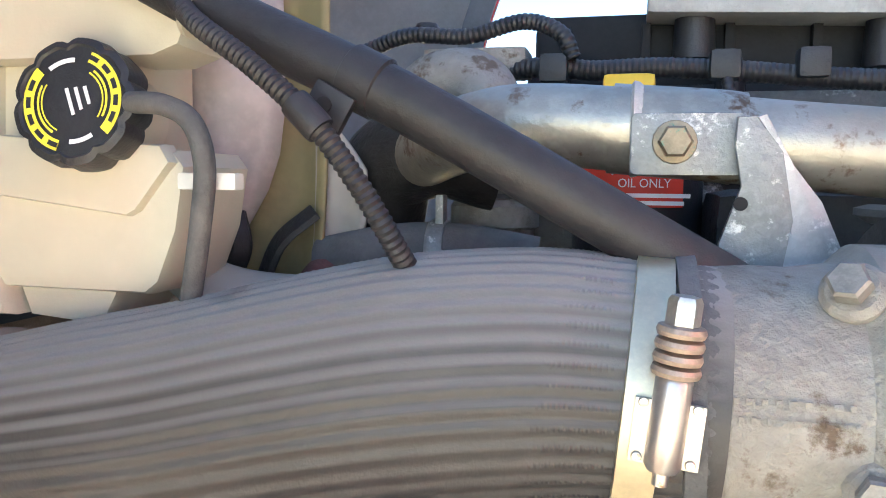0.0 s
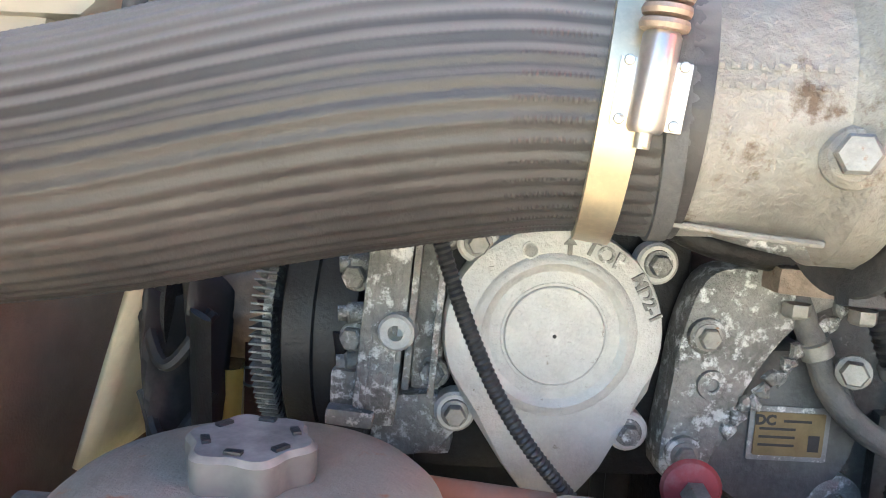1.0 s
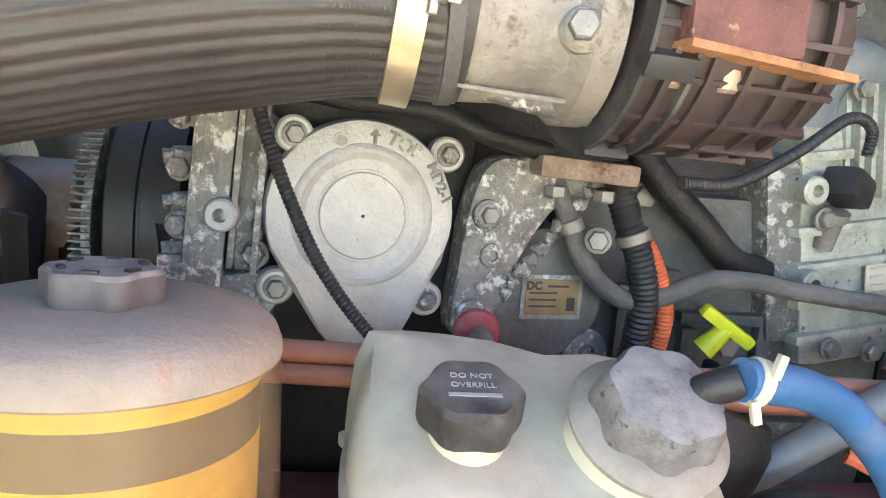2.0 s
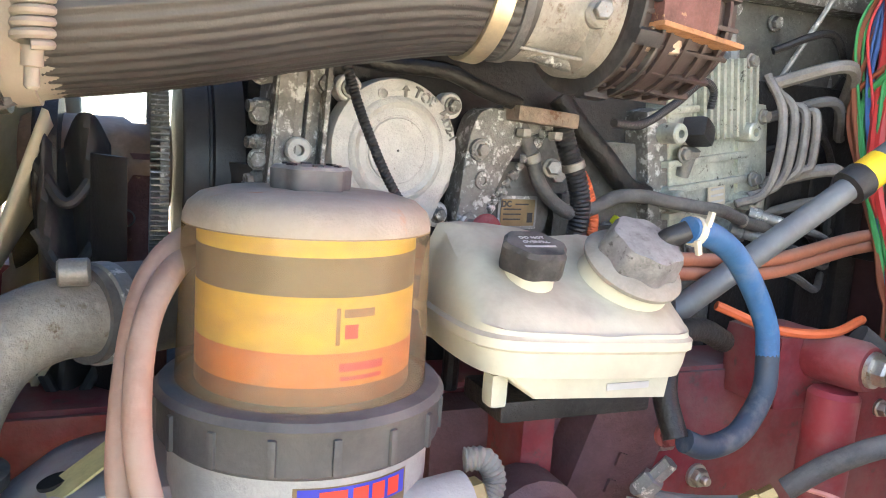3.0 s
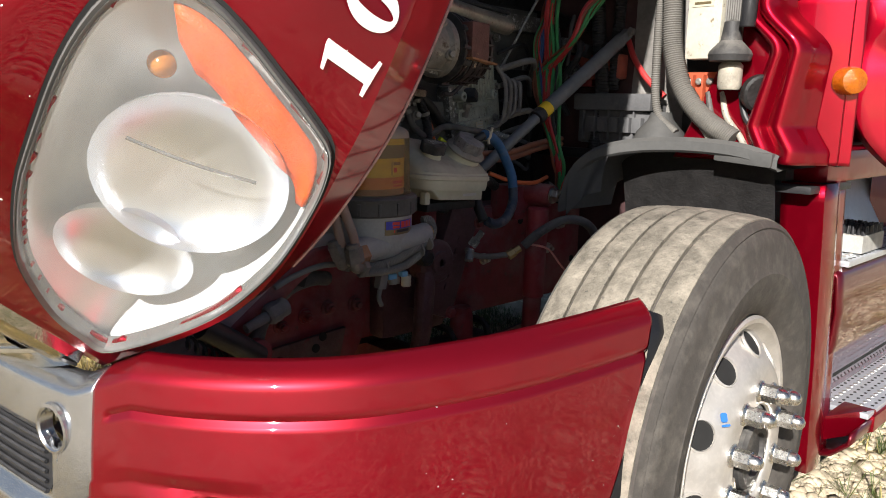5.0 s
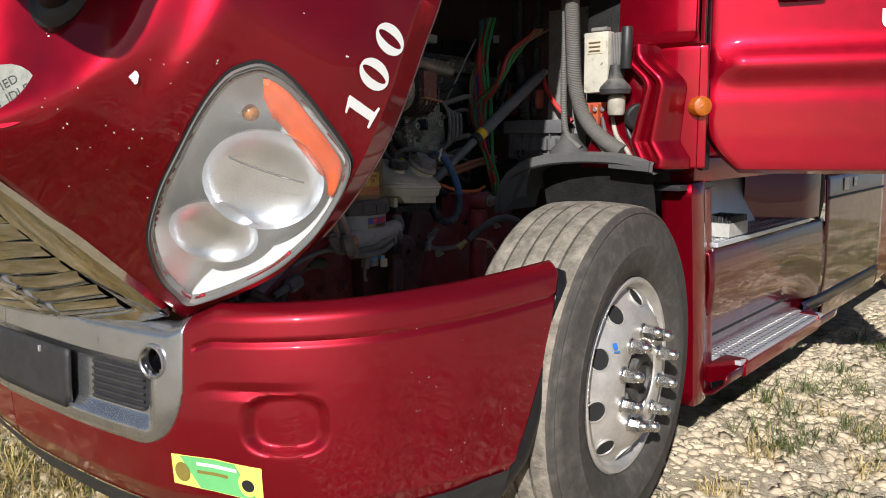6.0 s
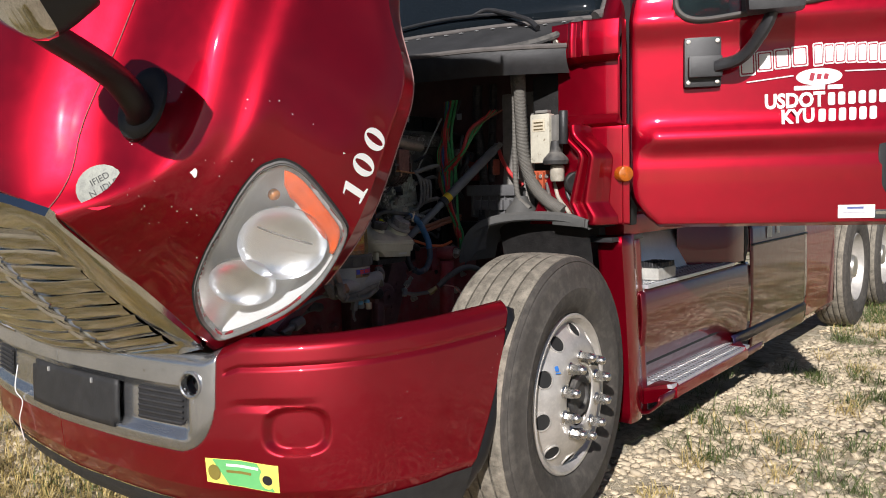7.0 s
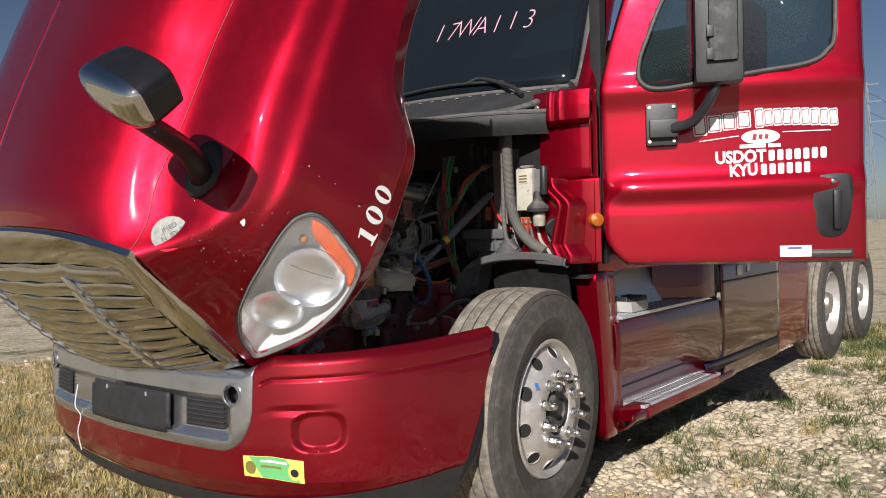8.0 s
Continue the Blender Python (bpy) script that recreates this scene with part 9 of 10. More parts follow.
# ---- fuel filter ----
def build_filter():
    ff = thing("fuel_filter", "tall clear-topped fuel filter with dusty cap", "fuel filter", (-0.478, -0.640, 0.88))
    c = Vector((-0.478, -0.640, 0))
    M = lambda z: Matrix.Translation((c.x, c.y, z))
    part("dome", L_([(0.0925, 1.176), (0.0922, 1.182), (0.089, 1.190), (0.081, 1.197), (0.066, 1.2012), (0.04, 1.2025), (0.001, 1.203)], M(0), 64), DUSTY_TOP, ff, "dust-covered dome of the clear cover")
    bm = bmesh.new()
    lathe(bm, [(0.0965, 1.046), (0.0955, 1.066), (0.0935, 1.126), (0.0925, 1.177)], M(0), 64)
    for f in [f for f in bm.faces if len(f.verts) > 4]:
        bm.faces.remove(f)
    part("clear_cover", bm, clear_plastic("amber_clear_plastic", (0.97, 0.86, 0.60), 0.34), ff, "amber-stained clear plastic cover")
    bands = (("element_bottom", 1.046, 1.073, (0.26, 0.085, 0.02)), ("element_orange", 1.073, 1.097, (0.72, 0.22, 0.015)), ("element_yellow", 1.097, 1.136, (0.80, 0.56, 0.04)), ("element_dark", 1.136, 1.163, (0.13, 0.105, 0.06)), ("element_top", 1.163, 1.180, (0.80, 0.62, 0.06)))
    el = None
    for name, z0, z1, col in bands:
        el = part(name, L_([(0.082, z0), (0.082, z1)], M(0), 48), mat(name, col, 0.45, 0.0, 0.1, 9.0), ff, "coloured band of the filter element")
        if name == "element_yellow":
            yel = el
    out = Vector((-0.20, -1, 0)).normalized()
    side = Vector((1, -0.2, 0)).normalized()

    def tag(s, z, w, h, material, name, parent, r=0.0828):
        a0 = math.atan2(out.y, out.x)
        g = bmesh.new()
        grid(g, lambda u, v: Vector((c.x + r * math.cos(a0 + (s + w * (u - 0.5)) / r), c.y + r * math.sin(a0 + (s + w * (u - 0.5)) / r), z + h * (v - 0.5))), 6, 1)
        return part(name, g, material, parent)
    tag(0.030, 1.112, 0.010, 0.010, LABEL_RED, "logo_square", yel)
    tag(0.036, 1.125, 0.024, 0.006, mat("logo_ink", (0.25, 0.14, 0.03), 0.6), "logo_bar", yel)
    tag(0.020, 1.116, 0.003, 0.026, mat("logo_ink_b", (0.30, 0.18, 0.03), 0.6), "logo_bar", yel)
    tag(0.040, 1.087, 0.036, 0.006, LABEL_RED, "logo_bar", yel)
    tag(0.040, 1.079, 0.034, 0.003, LABEL_RED, "logo_bar", yel)
    lob = lambda a, h: 1 + 0.09 * math.cos(6 * a)
    part("vent_cap", L_([(0.022, 1.200), (0.0277, 1.2025), (0.0285, 1.206), (0.0285, 1.2175), (0.026, 1.220), (0.001, 1.2205)], M(0), 60, lob), mat("grey_cap", (0.115, 0.112, 0.11), 0.65, 0.0, 0.2, 20.0, dust=0.5, dust_col=(0.40, 0.36, 0.32), up=0.9), ff, "six-lobed dusty vent cap")
    for k in range(6):
        a = 2 * math.pi * (k + 0.5) / 6
        part("cap_slot", B((0.004, 0.008, 0.002), c + Vector((0.020 * math.cos(a), 0.020 * math.sin(a), 1.2206)), 0.0005, (0, 0, math.degrees(a))), BLACK, ff)
    part("collar", L_([(0.098, 1.060), (0.107, 1.058), (0.111, 1.053), (0.108, 1.047), (0.108, 1.021), (0.104, 1.017), (0.097, 1.017)], M(0), 72), COLLAR, ff, "black threaded collar")
    for k in range(16):
        a = 2 * math.pi * k / 16
        part("collar_rib", B((0.006, 0.006, 0.026), c + Vector((0.108 * math.cos(a), 0.108 * math.sin(a), 1.034)), 0.002, (0, 0, math.degrees(a))), COLLAR, ff)
    part("base", L_([(0.100, 1.019), (0.100, 0.985), (0.097, 0.950), (0.085, 0.928), (0.06, 0.912), (0.03, 0.908)], M(0), 64), FUEL_BODY, ff, "grey cast filter base")
    tube_a, tube_b = Vector((-0.565, -0.715, 0.950)), Vector((-0.362, -0.706, 0.969))
    part("cross_body", T_([tube_a, tube_a.lerp(tube_b, 0.3) + Vector((0, 0, 0.002)), tube_a.lerp(tube_b, 0.7) + Vector((0, -0.003, 0.0)), tube_b], lambda t: 0.027 - 0.004 * t, seg=24), FUEL_BODY, ff, "dusty cast cross body")
    # sticker: plain shapes in its colours
    UP = 0.022
    def skin(s0, s1, z0, z1, material, name, parent, r=0.1004):
        a0 = math.atan2(-1, -0.25)
        g = bmesh.new()
        grid(g, lambda u, v: Vector((c.x + r * math.cos(a0 + (s0 + (s1 - s0) * u) / r), c.y + r * math.sin(a0 + (s0 + (s1 - s0) * u) / r), z0 + (z1 - z0) * v)), 10, 2)
        return part(name, g, material, parent)
    st = skin(-0.002, 0.088, 0.958 + UP, 0.988 + UP, LABEL_GOLD, "sticker", ff)
    skin(0.001, 0.086, 0.970 + UP, 0.987 + UP, LABEL_BLUE, "sticker_field", st, 0.1008)
    for k, (s0, s1, z0, z1, mt) in enumerate(((0.016, 0.036, 0.979, 0.985, LABEL_RED), (0.017, 0.036, 0.972, 0.977, LABEL_RED), (0.040, 0.052, 0.972, 0.985, LABEL_RED), (0.055, 0.066, 0.972, 0.985, LABEL_RED), (0.069, 0.080, 0.972, 0.985, LABEL_RED), (0.028, 0.070, 0.963, 0.9685, BLACK), (0.020, 0.023, 0.963, 0.9685, LABEL_RED))):
        skin(s0, s1, z0 + UP, z1 + UP, mt, "sticker_block", st, 0.1012)
    # left fittings and two brown hoses
    for k, (p, q) in enumerate(((Vector((-0.600, -0.715, 0.945)), Vector((-0.628, -0.70, 1.02))), (Vector((-0.583, -0.742, 0.940)), Vector((-0.60, -0.74, 1.02))))):
        part("union_nut", L_([(0.0185, -0.004), (0.0185, 0.024), (0.016, 0.027)], axis(p, p.lerp(q, 0.5)), 6), FITTING, ff, "dusty hexagon union")
        part("union_collar", L_([(0.0125, 0.024), (0.0135, 0.026), (0.0135, 0.034), (0.011, 0.036)], axis(p, p.lerp(q, 0.5)), 16), FITTING, ff)
        part("elbow_body", T_([p + Vector((0, 0, 0.004)), p + Vector((0.001, 0, -0.012)), p + Vector((0.010, 0.004, -0.018)), p + Vector((0.030, 0.010, -0.012))], 0.0115, seg=16), FITTING, ff)
        part("elbow_nut", L_([(0.0185, 0), (0.0185, 0.013), (0.016, 0.015)], axis(p + Vector((0.016, 0.006, -0.017)), p + Vector((0.05, 0.016, -0.017))), 6), FITTING, ff)
    part("brass_nut", L_([(0.0245, 0), (0.0245, 0.022), (0.021, 0.025)], axis((-0.572, -0.728, 0.944), (-0.50, -0.720, 0.951)), 6), mat("brass_brown", (0.30, 0.18, 0.10), 0.5, 0.4, 0.2, 30.0, dust=0.5), ff, "brown brass nut")
    part("pale_ring", L_([(0.018, 0), (0.019, 0.003), (0.019, 0.010), (0.016, 0.012)], axis((-0.586, -0.730, 0.942), (-0.50, -0.714, 0.942)), 20), CREAM, ff)
    part("end_plug", L_([(0.014, 0), (0.014, 0.018), (0.012, 0.02)], axis(tube_b - Vector((0.004, 0, 0)), tube_b + Vector((0.05, 0.004, 0.008))), 6), mat("brass_plug", (0.36, 0.28, 0.13), 0.45, 0.7, 0.2, 30.0, dust=0.3), ff)
    for pts in ([(-0.606, -0.732, 0.957), (-0.616, -0.727, 1.01), (-0.612, -0.700, 1.075), (-0.600, -0.670, 1.125), (-0.575, -0.630, 1.150), (-0.54, -0.56, 1.15)], [(-0.589, -0.757, 0.952), (-0.595, -0.752, 0.985), (-0.606, -0.735, 1.04), (-0.602, -0.705, 1.10), (-0.582, -0.665, 1.135), (-0.55, -0.58, 1.14)]):
        single("fuel_hose", T_(pts, 0.0092, seg=14), DUSTY_HOSE, "dusty brown fuel hose curving up behind the filter", "hose", "filter hoses")
    # drain valve, looms and clips underneath
    harness("wire_conduit", "dusty grey split conduit under the filter", [(-0.575, -0.735, 0.912), (-0.53, -0.735, 0.908), (-0.47, -0.738, 0.916), (-0.41, -0.735, 0.935), (-0.36, -0.72, 0.945), (-0.338, -0.71, 0.965), (-0.345, -0.705, 0.985), (-0.362, -0.70, 0.985)], 0.0088, GREY_LOOM, 0.004, 0.0016)
    harness("wire_conduit", "dusty grey split conduit under the filter", [(-0.57, -0.74, 0.900), (-0.51, -0.742, 0.897), (-0.45, -0.740, 0.900), (-0.40, -0.735, 0.918)], 0.0078, GREY_LOOM, 0.004, 0.0016)
    for x, z in ((-0.50, 0.905), (-0.40, 0.928), (-0.375, 0.94)):
        single("cable_tie", L_([(0.0135, -0.0022), (0.0145, -0.0018), (0.0145, 0.0018), (0.0135, 0.0022)], axis((x, -0.737, z), (x + 0.05, -0.737, z + 0.006)), 16), GREY_LOOM, "dusty cable tie round the conduit", "cable tie", "cable ties")
    dv = part("drain_valve", L_([(0.012, 0), (0.014, 0.01), (0.014, 0.035), (0.018, 0.04)], axis((-0.428, -0.680, 0.858), (-0.43, -0.67, 0.92)), 18), FUEL_BODY, ff, "plastic drain valve")
    part("blue_plug", B((0.022, 0.016, 0.012), (-0.468, -0.715, 0.887), 0.003), mat("pale_blue_plastic", (0.16, 0.38, 0.55), 0.5), dv, "pale blue connector")
    part("blue_plug", B((0.016, 0.014, 0.012), (-0.436, -0.718, 0.889), 0.003), mat("pale_blue_plastic_b", (0.16, 0.38, 0.55), 0.5), dv, "pale blue connector")
    part("grey_plug", B((0.020, 0.02, 0.034), (-0.492, -0.712, 0.880), 0.004, (0, 12, 0)), GREY_LOOM, ff)
    part("tail", T_([(-0.492, -0.712, 0.870), (-0.496, -0.71, 0.845), (-0.488, -0.71, 0.825)], 0.005, seg=8), GREY_LOOM, ff)
    part("white_cup", L_([(0.010, 0), (0.011, 0.002), (0.011, 0.024)], pose(-0.420, -0.71, 0.858), 14), CREAM, ff)
    part("mount", B((0.10, 0.13, 0.05), (-0.47, -0.545, 0.955), 0.012), OILY, ff, "mounting bracket")
    ff.location += Vector((-0.006, -0.012, -0.0085))


build_filter()


# ---- brake fluid reservoir ----
def build_reservoir():
    rv = thing("fluid_reservoir", "pale plastic fluid reservoir with two caps", "fluid reservoir", (-0.26, -0.63, 0.985))
    bm = bmesh.new()
    top = smooth_loop([(-0.350, -0.575), (-0.352, -0.650), (-0.340, -0.690), (-0.30, -0.702), (-0.19, -0.700), (-0.140, -0.690), (-0.124, -0.650), (-0.130, -0.585), (-0.15, -0.560), (-0.335, -0.555)], 5)
    rows = []
    for f, z in ((0.66, 1.127), (0.80, 1.126), (0.90, 1.120), (0.965, 1.107), (0.995, 1.092), (1.0, 1.080), (1.035, 1.077), (1.035, 1.069), (0.995, 1.066), (0.98, 1.054), (0.95, 1.044)):
        rows.append([bm.verts.new((-0.238 + (x + 0.238) * f, -0.63 + (y + 0.63) * f, z - 0.06 * (x + 0.238) + max(0.0, min(1.0, (z - 1.085) / 0.03)) * (0.50 * (y + 0.63) * f - 0.010 * math.exp(-((x + 0.235) / 0.02) ** 2)))) for x, y in top])
    for p, q in zip(rows, rows[1:]):
        for k in range(len(top)):
            bm.faces.new((p[k], p[(k + 1) % len(top)], q[(k + 1) % len(top)], q[k]))
    bm.faces.new(rows[0][::-1]), bm.faces.new(rows[-1])
    part("tank", bm, PALE, rv, "pale greenish plastic tank")
    part("lower_tank", P_([(-0.340, 1.060), (-0.150, 1.050), (-0.155, 1.016), (-0.292, 1.024), (-0.318, 1.044)], 0.095, Matrix(((1, 0, 0, 0), (0, 0, -1, -0.592), (0, 1, 0, 0), (0, 0, 0, 1))), 0.006), PALE, rv)
    part("foot", B((0.016, 0.02, 0.03), (-0.318, -0.66, 1.028), 0.005), PALE, rv)
    part("print_bar", B((0.045, 0.001, 0.006), (-0.20, -0.6885, 1.032)), DECAL, rv)
    c, way = Vector((-0.182, -0.642, 1.118)), Vector((0.10, -0.62, 1)).normalized()
    m = axis(c, c + way)
    part("neck", L_([(0.052, -0.045), (0.049, -0.02), (0.044, 0.0), (0.040, 0.02)], m, 36), PALE, rv)
    part("big_cap_skirt", L_([(0.040, 0.014), (0.048, 0.016), (0.049, 0.020), (0.046, 0.024), (0.036, 0.028)], m, 40), mat("worn_cap", (0.26, 0.235, 0.20), 0.65, 0.0, 0.2, 30.0, dust=0.6, dust_col=(0.40, 0.345, 0.27)), rv)
    oct_ = lambda a, h: 1 + 0.05 * math.cos(7 * a)
    part("big_cap", L_([(0.038, 0.024), (0.037, 0.030), (0.0355, 0.045), (0.033, 0.050), (0.029, 0.0515), (0.001, 0.0525)], m, 70, oct_), mat("worn_black_cap", (0.17, 0.165, 0.165), 0.5, 0.1, 0.35, 40.0, 0.3, spots=0.35, spot_col=(0.05, 0.045, 0.04), dust=0.35, dust_col=(0.42, 0.41, 0.40), up=0.6), rv, "scuffed grey-black large cap")
    c2 = Vector((-0.286, -0.645, 1.122))
    m2 = axis(c2, c2 + Vector((0.0, -0.28, 1)))
    part("small_neck", L_([(0.024, -0.01), (0.022, 0.012)], m2, 28), PALE, rv)
    hx = lambda a, h: 1 + 0.06 * math.cos(6 * a)
    part("small_cap", L_([(0.028, 0.010), (0.029, 0.014), (0.029, 0.030), (0.026, 0.034), (0.001, 0.0345)], m2, 48, hx), DUSTY_BLACK, rv, "black six-sided cap with raised lettering")
    text("cap_text", "DO NOT", 0.0062, m2 @ pose(0, 0.009, 0.0348), DECAL, rv, depth=0.0003)
    text("cap_text", "OVERFILL", 0.0062, m2 @ pose(0, 0.0, 0.0348), DECAL, rv, depth=0.0003)
    part("cap_bar", box(bmesh.new(), (0.030, 0.003, 0.0005), m2 @ pose(0, -0.009, 0.0348)), DECAL, rv)
    part("bracket", B((0.16, 0.08, 0.02), (-0.23, -0.62, 1.004), 0.005), OILY, rv)
    part("bracket_leg", B((0.04, 0.10, 0.10), (-0.22, -0.53, 0.94), 0.01), RED_CHASSIS, rv)
    bh = thing("blue_hose", "blue silicone hose looping down to the steering gear", "hose", (-0.03, -0.64, 0.94))
    part("blue_length", T_([(-0.140, -0.674, 1.171), (-0.118, -0.669, 1.168), (-0.085, -0.655, 1.159), (-0.048, -0.641, 1.141), (-0.006, -0.629, 1.104), (0.022, -0.626, 1.062), (0.028, -0.627, 1.030)], 0.0125, seg=16), BLUE_HOSE, bh)
    part("dark_length", T_([(0.028, -0.627, 1.032), (0.020, -0.635, 0.992), (-0.020, -0.648, 0.955), (-0.065, -0.652, 0.945), (-0.095, -0.652, 0.955)], 0.0123, seg=16), mat("navy_hose", (0.03, 0.045, 0.07), 0.55, 0.0, 0.2, 20.0, dust=0.4), bh)
    part("spigot", T_([(-0.168, -0.645, 1.140), (-0.155, -0.664, 1.160), (-0.138, -0.673, 1.170)], 0.0100, seg=14), BLACK, bh, "dark hose spigot")
    part("spring_clip", L_([(0.0130, -0.004), (0.0142, -0.003), (0.0142, 0.003), (0.0130, 0.004)], axis((-0.131, -0.673, 1.1695), (-0.118, -0.672, 1.1655)), 20), CREAM, bh, "pale spring clip")
    for s in (-1, 1):
        part("clip_ear", B((0.005, 0.005, 0.014), (-0.130 + 0.005 * s, -0.684, 1.169 + 0.013 * s), 0.001, (0, 15 * s, 0)), CREAM, bh)
    single("black_hose", T_([(-0.10, -0.645, 0.955), (-0.10, -0.62, 1.00), (-0.075, -0.60, 1.045), (-0.03, -0.585, 1.05), (0.02, -0.57, 1.03)], 0.013, seg=14), OILY, "black return hose behind the blue one", "hose")
    hf = thing("hose_fitting", "steel hose fitting on the steering gear", "hose fitting", (-0.10, -0.65, 0.90))
    part("union", L_([(0.013, 0), (0.013, 0.02), (0.009, 0.022), (0.009, 0.045)], axis((-0.115, -0.62, 0.89), (-0.085, -0.65, 0.95)), 6), GALV, hf)
    part("stub", L_([(0.011, 0), (0.011, 0.03)], axis((-0.12, -0.62, 0.88), (-0.135, -0.63, 0.85)), 12), GALV, hf)


build_reservoir()

# hydraulic and air hoses along the frame
ch = thing("brake_hose", "black rubber brake hose arching over the shock", "hose", (0.18, -0.66, 0.84))
part("hose", T_([(0.085, -0.625, 0.868), (0.12, -0.65, 0.905), (0.175, -0.685, 0.938), (0.24, -0.71, 0.930), (0.285, -0.72, 0.885), (0.29, -0.72, 0.82)], 0.0125, seg=14), RUBBER, ch)
part("union", L_([(0.013, 0), (0.013, 0.02), (0.010, 0.022), (0.010, 0.04)], axis((0.045, -0.605, 0.842), (0.09, -0.625, 0.872)), 6), mat("brass_fitting", (0.40, 0.28, 0.12), 0.45, 0.7, 0.2, 30.0, dust=0.4), ch, "brass union")
single("frame_line", T_([(0.05, -0.60, 0.845), (0.0, -0.58, 0.842), (-0.05, -0.57, 0.85), (-0.09, -0.58, 0.87)], 0.008, seg=10), GREY_LOOM, "dusty line along the frame", "air line")
single("pink_wire", T_([(0.10, -0.63, 0.872), (0.14, -0.665, 0.86), (0.175, -0.69, 0.81), (0.21, -0.71, 0.775), (0.25, -0.72, 0.765)], 0.003, seg=8), PINK_WIRE, "loose pink wire from the brake hose", "wire")
harness("wire_conduit", "grey cable along the sloping frame horn", [(-0.74, -0.70, 0.888), (-0.69, -0.70, 0.906), (-0.63, -0.70, 0.917), (-0.56, -0.70, 0.912), (-0.50, -0.71, 0.91)], 0.006, GREY_LOOM, 0, 0)
hy = thing("hydraulic_hose", "dusty hydraulic hose with a crimped end", "hose", (-0.75, -0.66, 0.80))
part("hose", T_([(-0.55, -0.60, 0.862), (-0.60, -0.62, 0.872), (-0.66, -0.63, 0.865), (-0.71, -0.64, 0.835), (-0.745, -0.65, 0.80), (-0.765, -0.66, 0.75)], 0.016, seg=14), RUBBER, hy)
part("crimp", L_([(0.014, 0), (0.019, 0.004), (0.019, 0.045), (0.015, 0.05), (0.011, 0.05), (0.009, 0.10)], axis((-0.715, -0.70, 0.850), (-0.86, -0.72, 0.808)), 14), GREY_LOOM, hy, "dusty crimped ferrule")
part("hex", L_([(0.021, 0), (0.021, 0.022)], axis((-0.735, -0.702, 0.844), (-0.86, -0.72, 0.808)), 6), GREY_LOOM, hy)
part("clip", B((0.03, 0.03, 0.03), (-0.655, -0.645, 0.885), 0.004, (0, 20, 0)), BLACK, hy)
fl = thing("spring_link", "black spring-loaded link at the frame end", "link", (-0.82, -0.72, 0.77))
part("arm", T_([(-0.90, -0.72, 0.845), (-0.84, -0.72, 0.805), (-0.785, -0.715, 0.765)], 0.022, seg=12, n=3), BLACK, fl)
part("coil", T_([Vector((-0.93 + 0.0022 * k, -0.705 + 0.012 * math.cos(k * 0.9), 0.825 - 0.0015 * k + 0.012 * math.sin(k * 0.9))) for k in range(70)], 0.003, seg=6, n=2), BLACK, fl)
part("eye", L_([(0.026, 0), (0.026, 0.02), (0.012, 0.024)], axis((-0.785, -0.70, 0.772), (-0.785, -0.76, 0.772)), 24), RED_CHASSIS, fl, "red eye end")
part("eye_bolt", bolt_((-0.785, -0.722, 0.772), (0, -1, 0), 0.009, 0.01), DULL, fl)
rbk = thing("radiator_bracket", "black steel bracket with bolts beside the radiator", "bracket", (-0.79, -0.68, 0.93))
part("plate", P_([(-0.860, 0.945), (-0.765, 0.955), (-0.760, 1.03), (-0.860, 1.03)], 0.006, Matrix(((1, 0, 0, 0), (0, 0, -1, -0.688), (0, 1, 0, 0), (0, 0, 0, 1))), 0.001), DUSTY_BLACK, rbk)
part("fold", B((0.05, 0.07, 0.006), (-0.745, -0.655, 1.030), 0.001), DUSTY_BLACK, rbk)
part("fold_side", B((0.006, 0.07, 0.075), (-0.762, -0.655, 0.992), 0.001), DUSTY_BLACK, rbk)
for x, z in ((-0.800, 1.006), (-0.802, 0.966)):
    part("bolt", bolt_((x, -0.694, z), (0, -1, 0), 0.0085, 0.008, False), DULL if z > 1 else SHADE_BLACK, rbk)
lh = thing("lower_radiator_pipe", "dusty grey lower radiator pipe with hose and clamp", "coolant pipe", (-0.72, -0.55, 0.90))
part("pipe", T_([(-0.735, -0.60, 0.90), (-0.733, -0.60, 0.98), (-0.728, -0.595, 1.015), (-0.705, -0.58, 1.055), (-0.67, -0.565, 1.074), (-0.63, -0.55, 1.076)], 0.033, seg=28), PIPE_CAST, lh, "dust-caked metal elbow")
part("hose", T_([(-0.645, -0.553, 1.076), (-0.60, -0.52, 1.074), (-0.54, -0.46, 1.065), (-0.48, -0.42, 1.05)], 0.041, seg=24), RUBBER, lh)
part("clamp", L_([(0.0415, -0.008), (0.0432, -0.007), (0.0432, 0.007), (0.0415, 0.008)], axis((-0.632, -0.545, 1.0755), (-0.60, -0.52, 1.074)), 32), GALV, lh, "ridged band clamp")
part("clamp_screw", L_([(0.009, -0.012), (0.011, -0.010), (0.011, 0.010), (0.009, 0.012)], axis((-0.650, -0.575, 1.116), (-0.61, -0.575, 1.118)), 14), DULL, lh)
part("strap", L_([(0.0385, -0.006), (0.041, -0.005), (0.041, 0.005), (0.0385, 0.006)], axis((-0.7335, -0.60, 0.965), (-0.733, -0.60, 0.98)), 28), DUSTY_BLACK, lh)


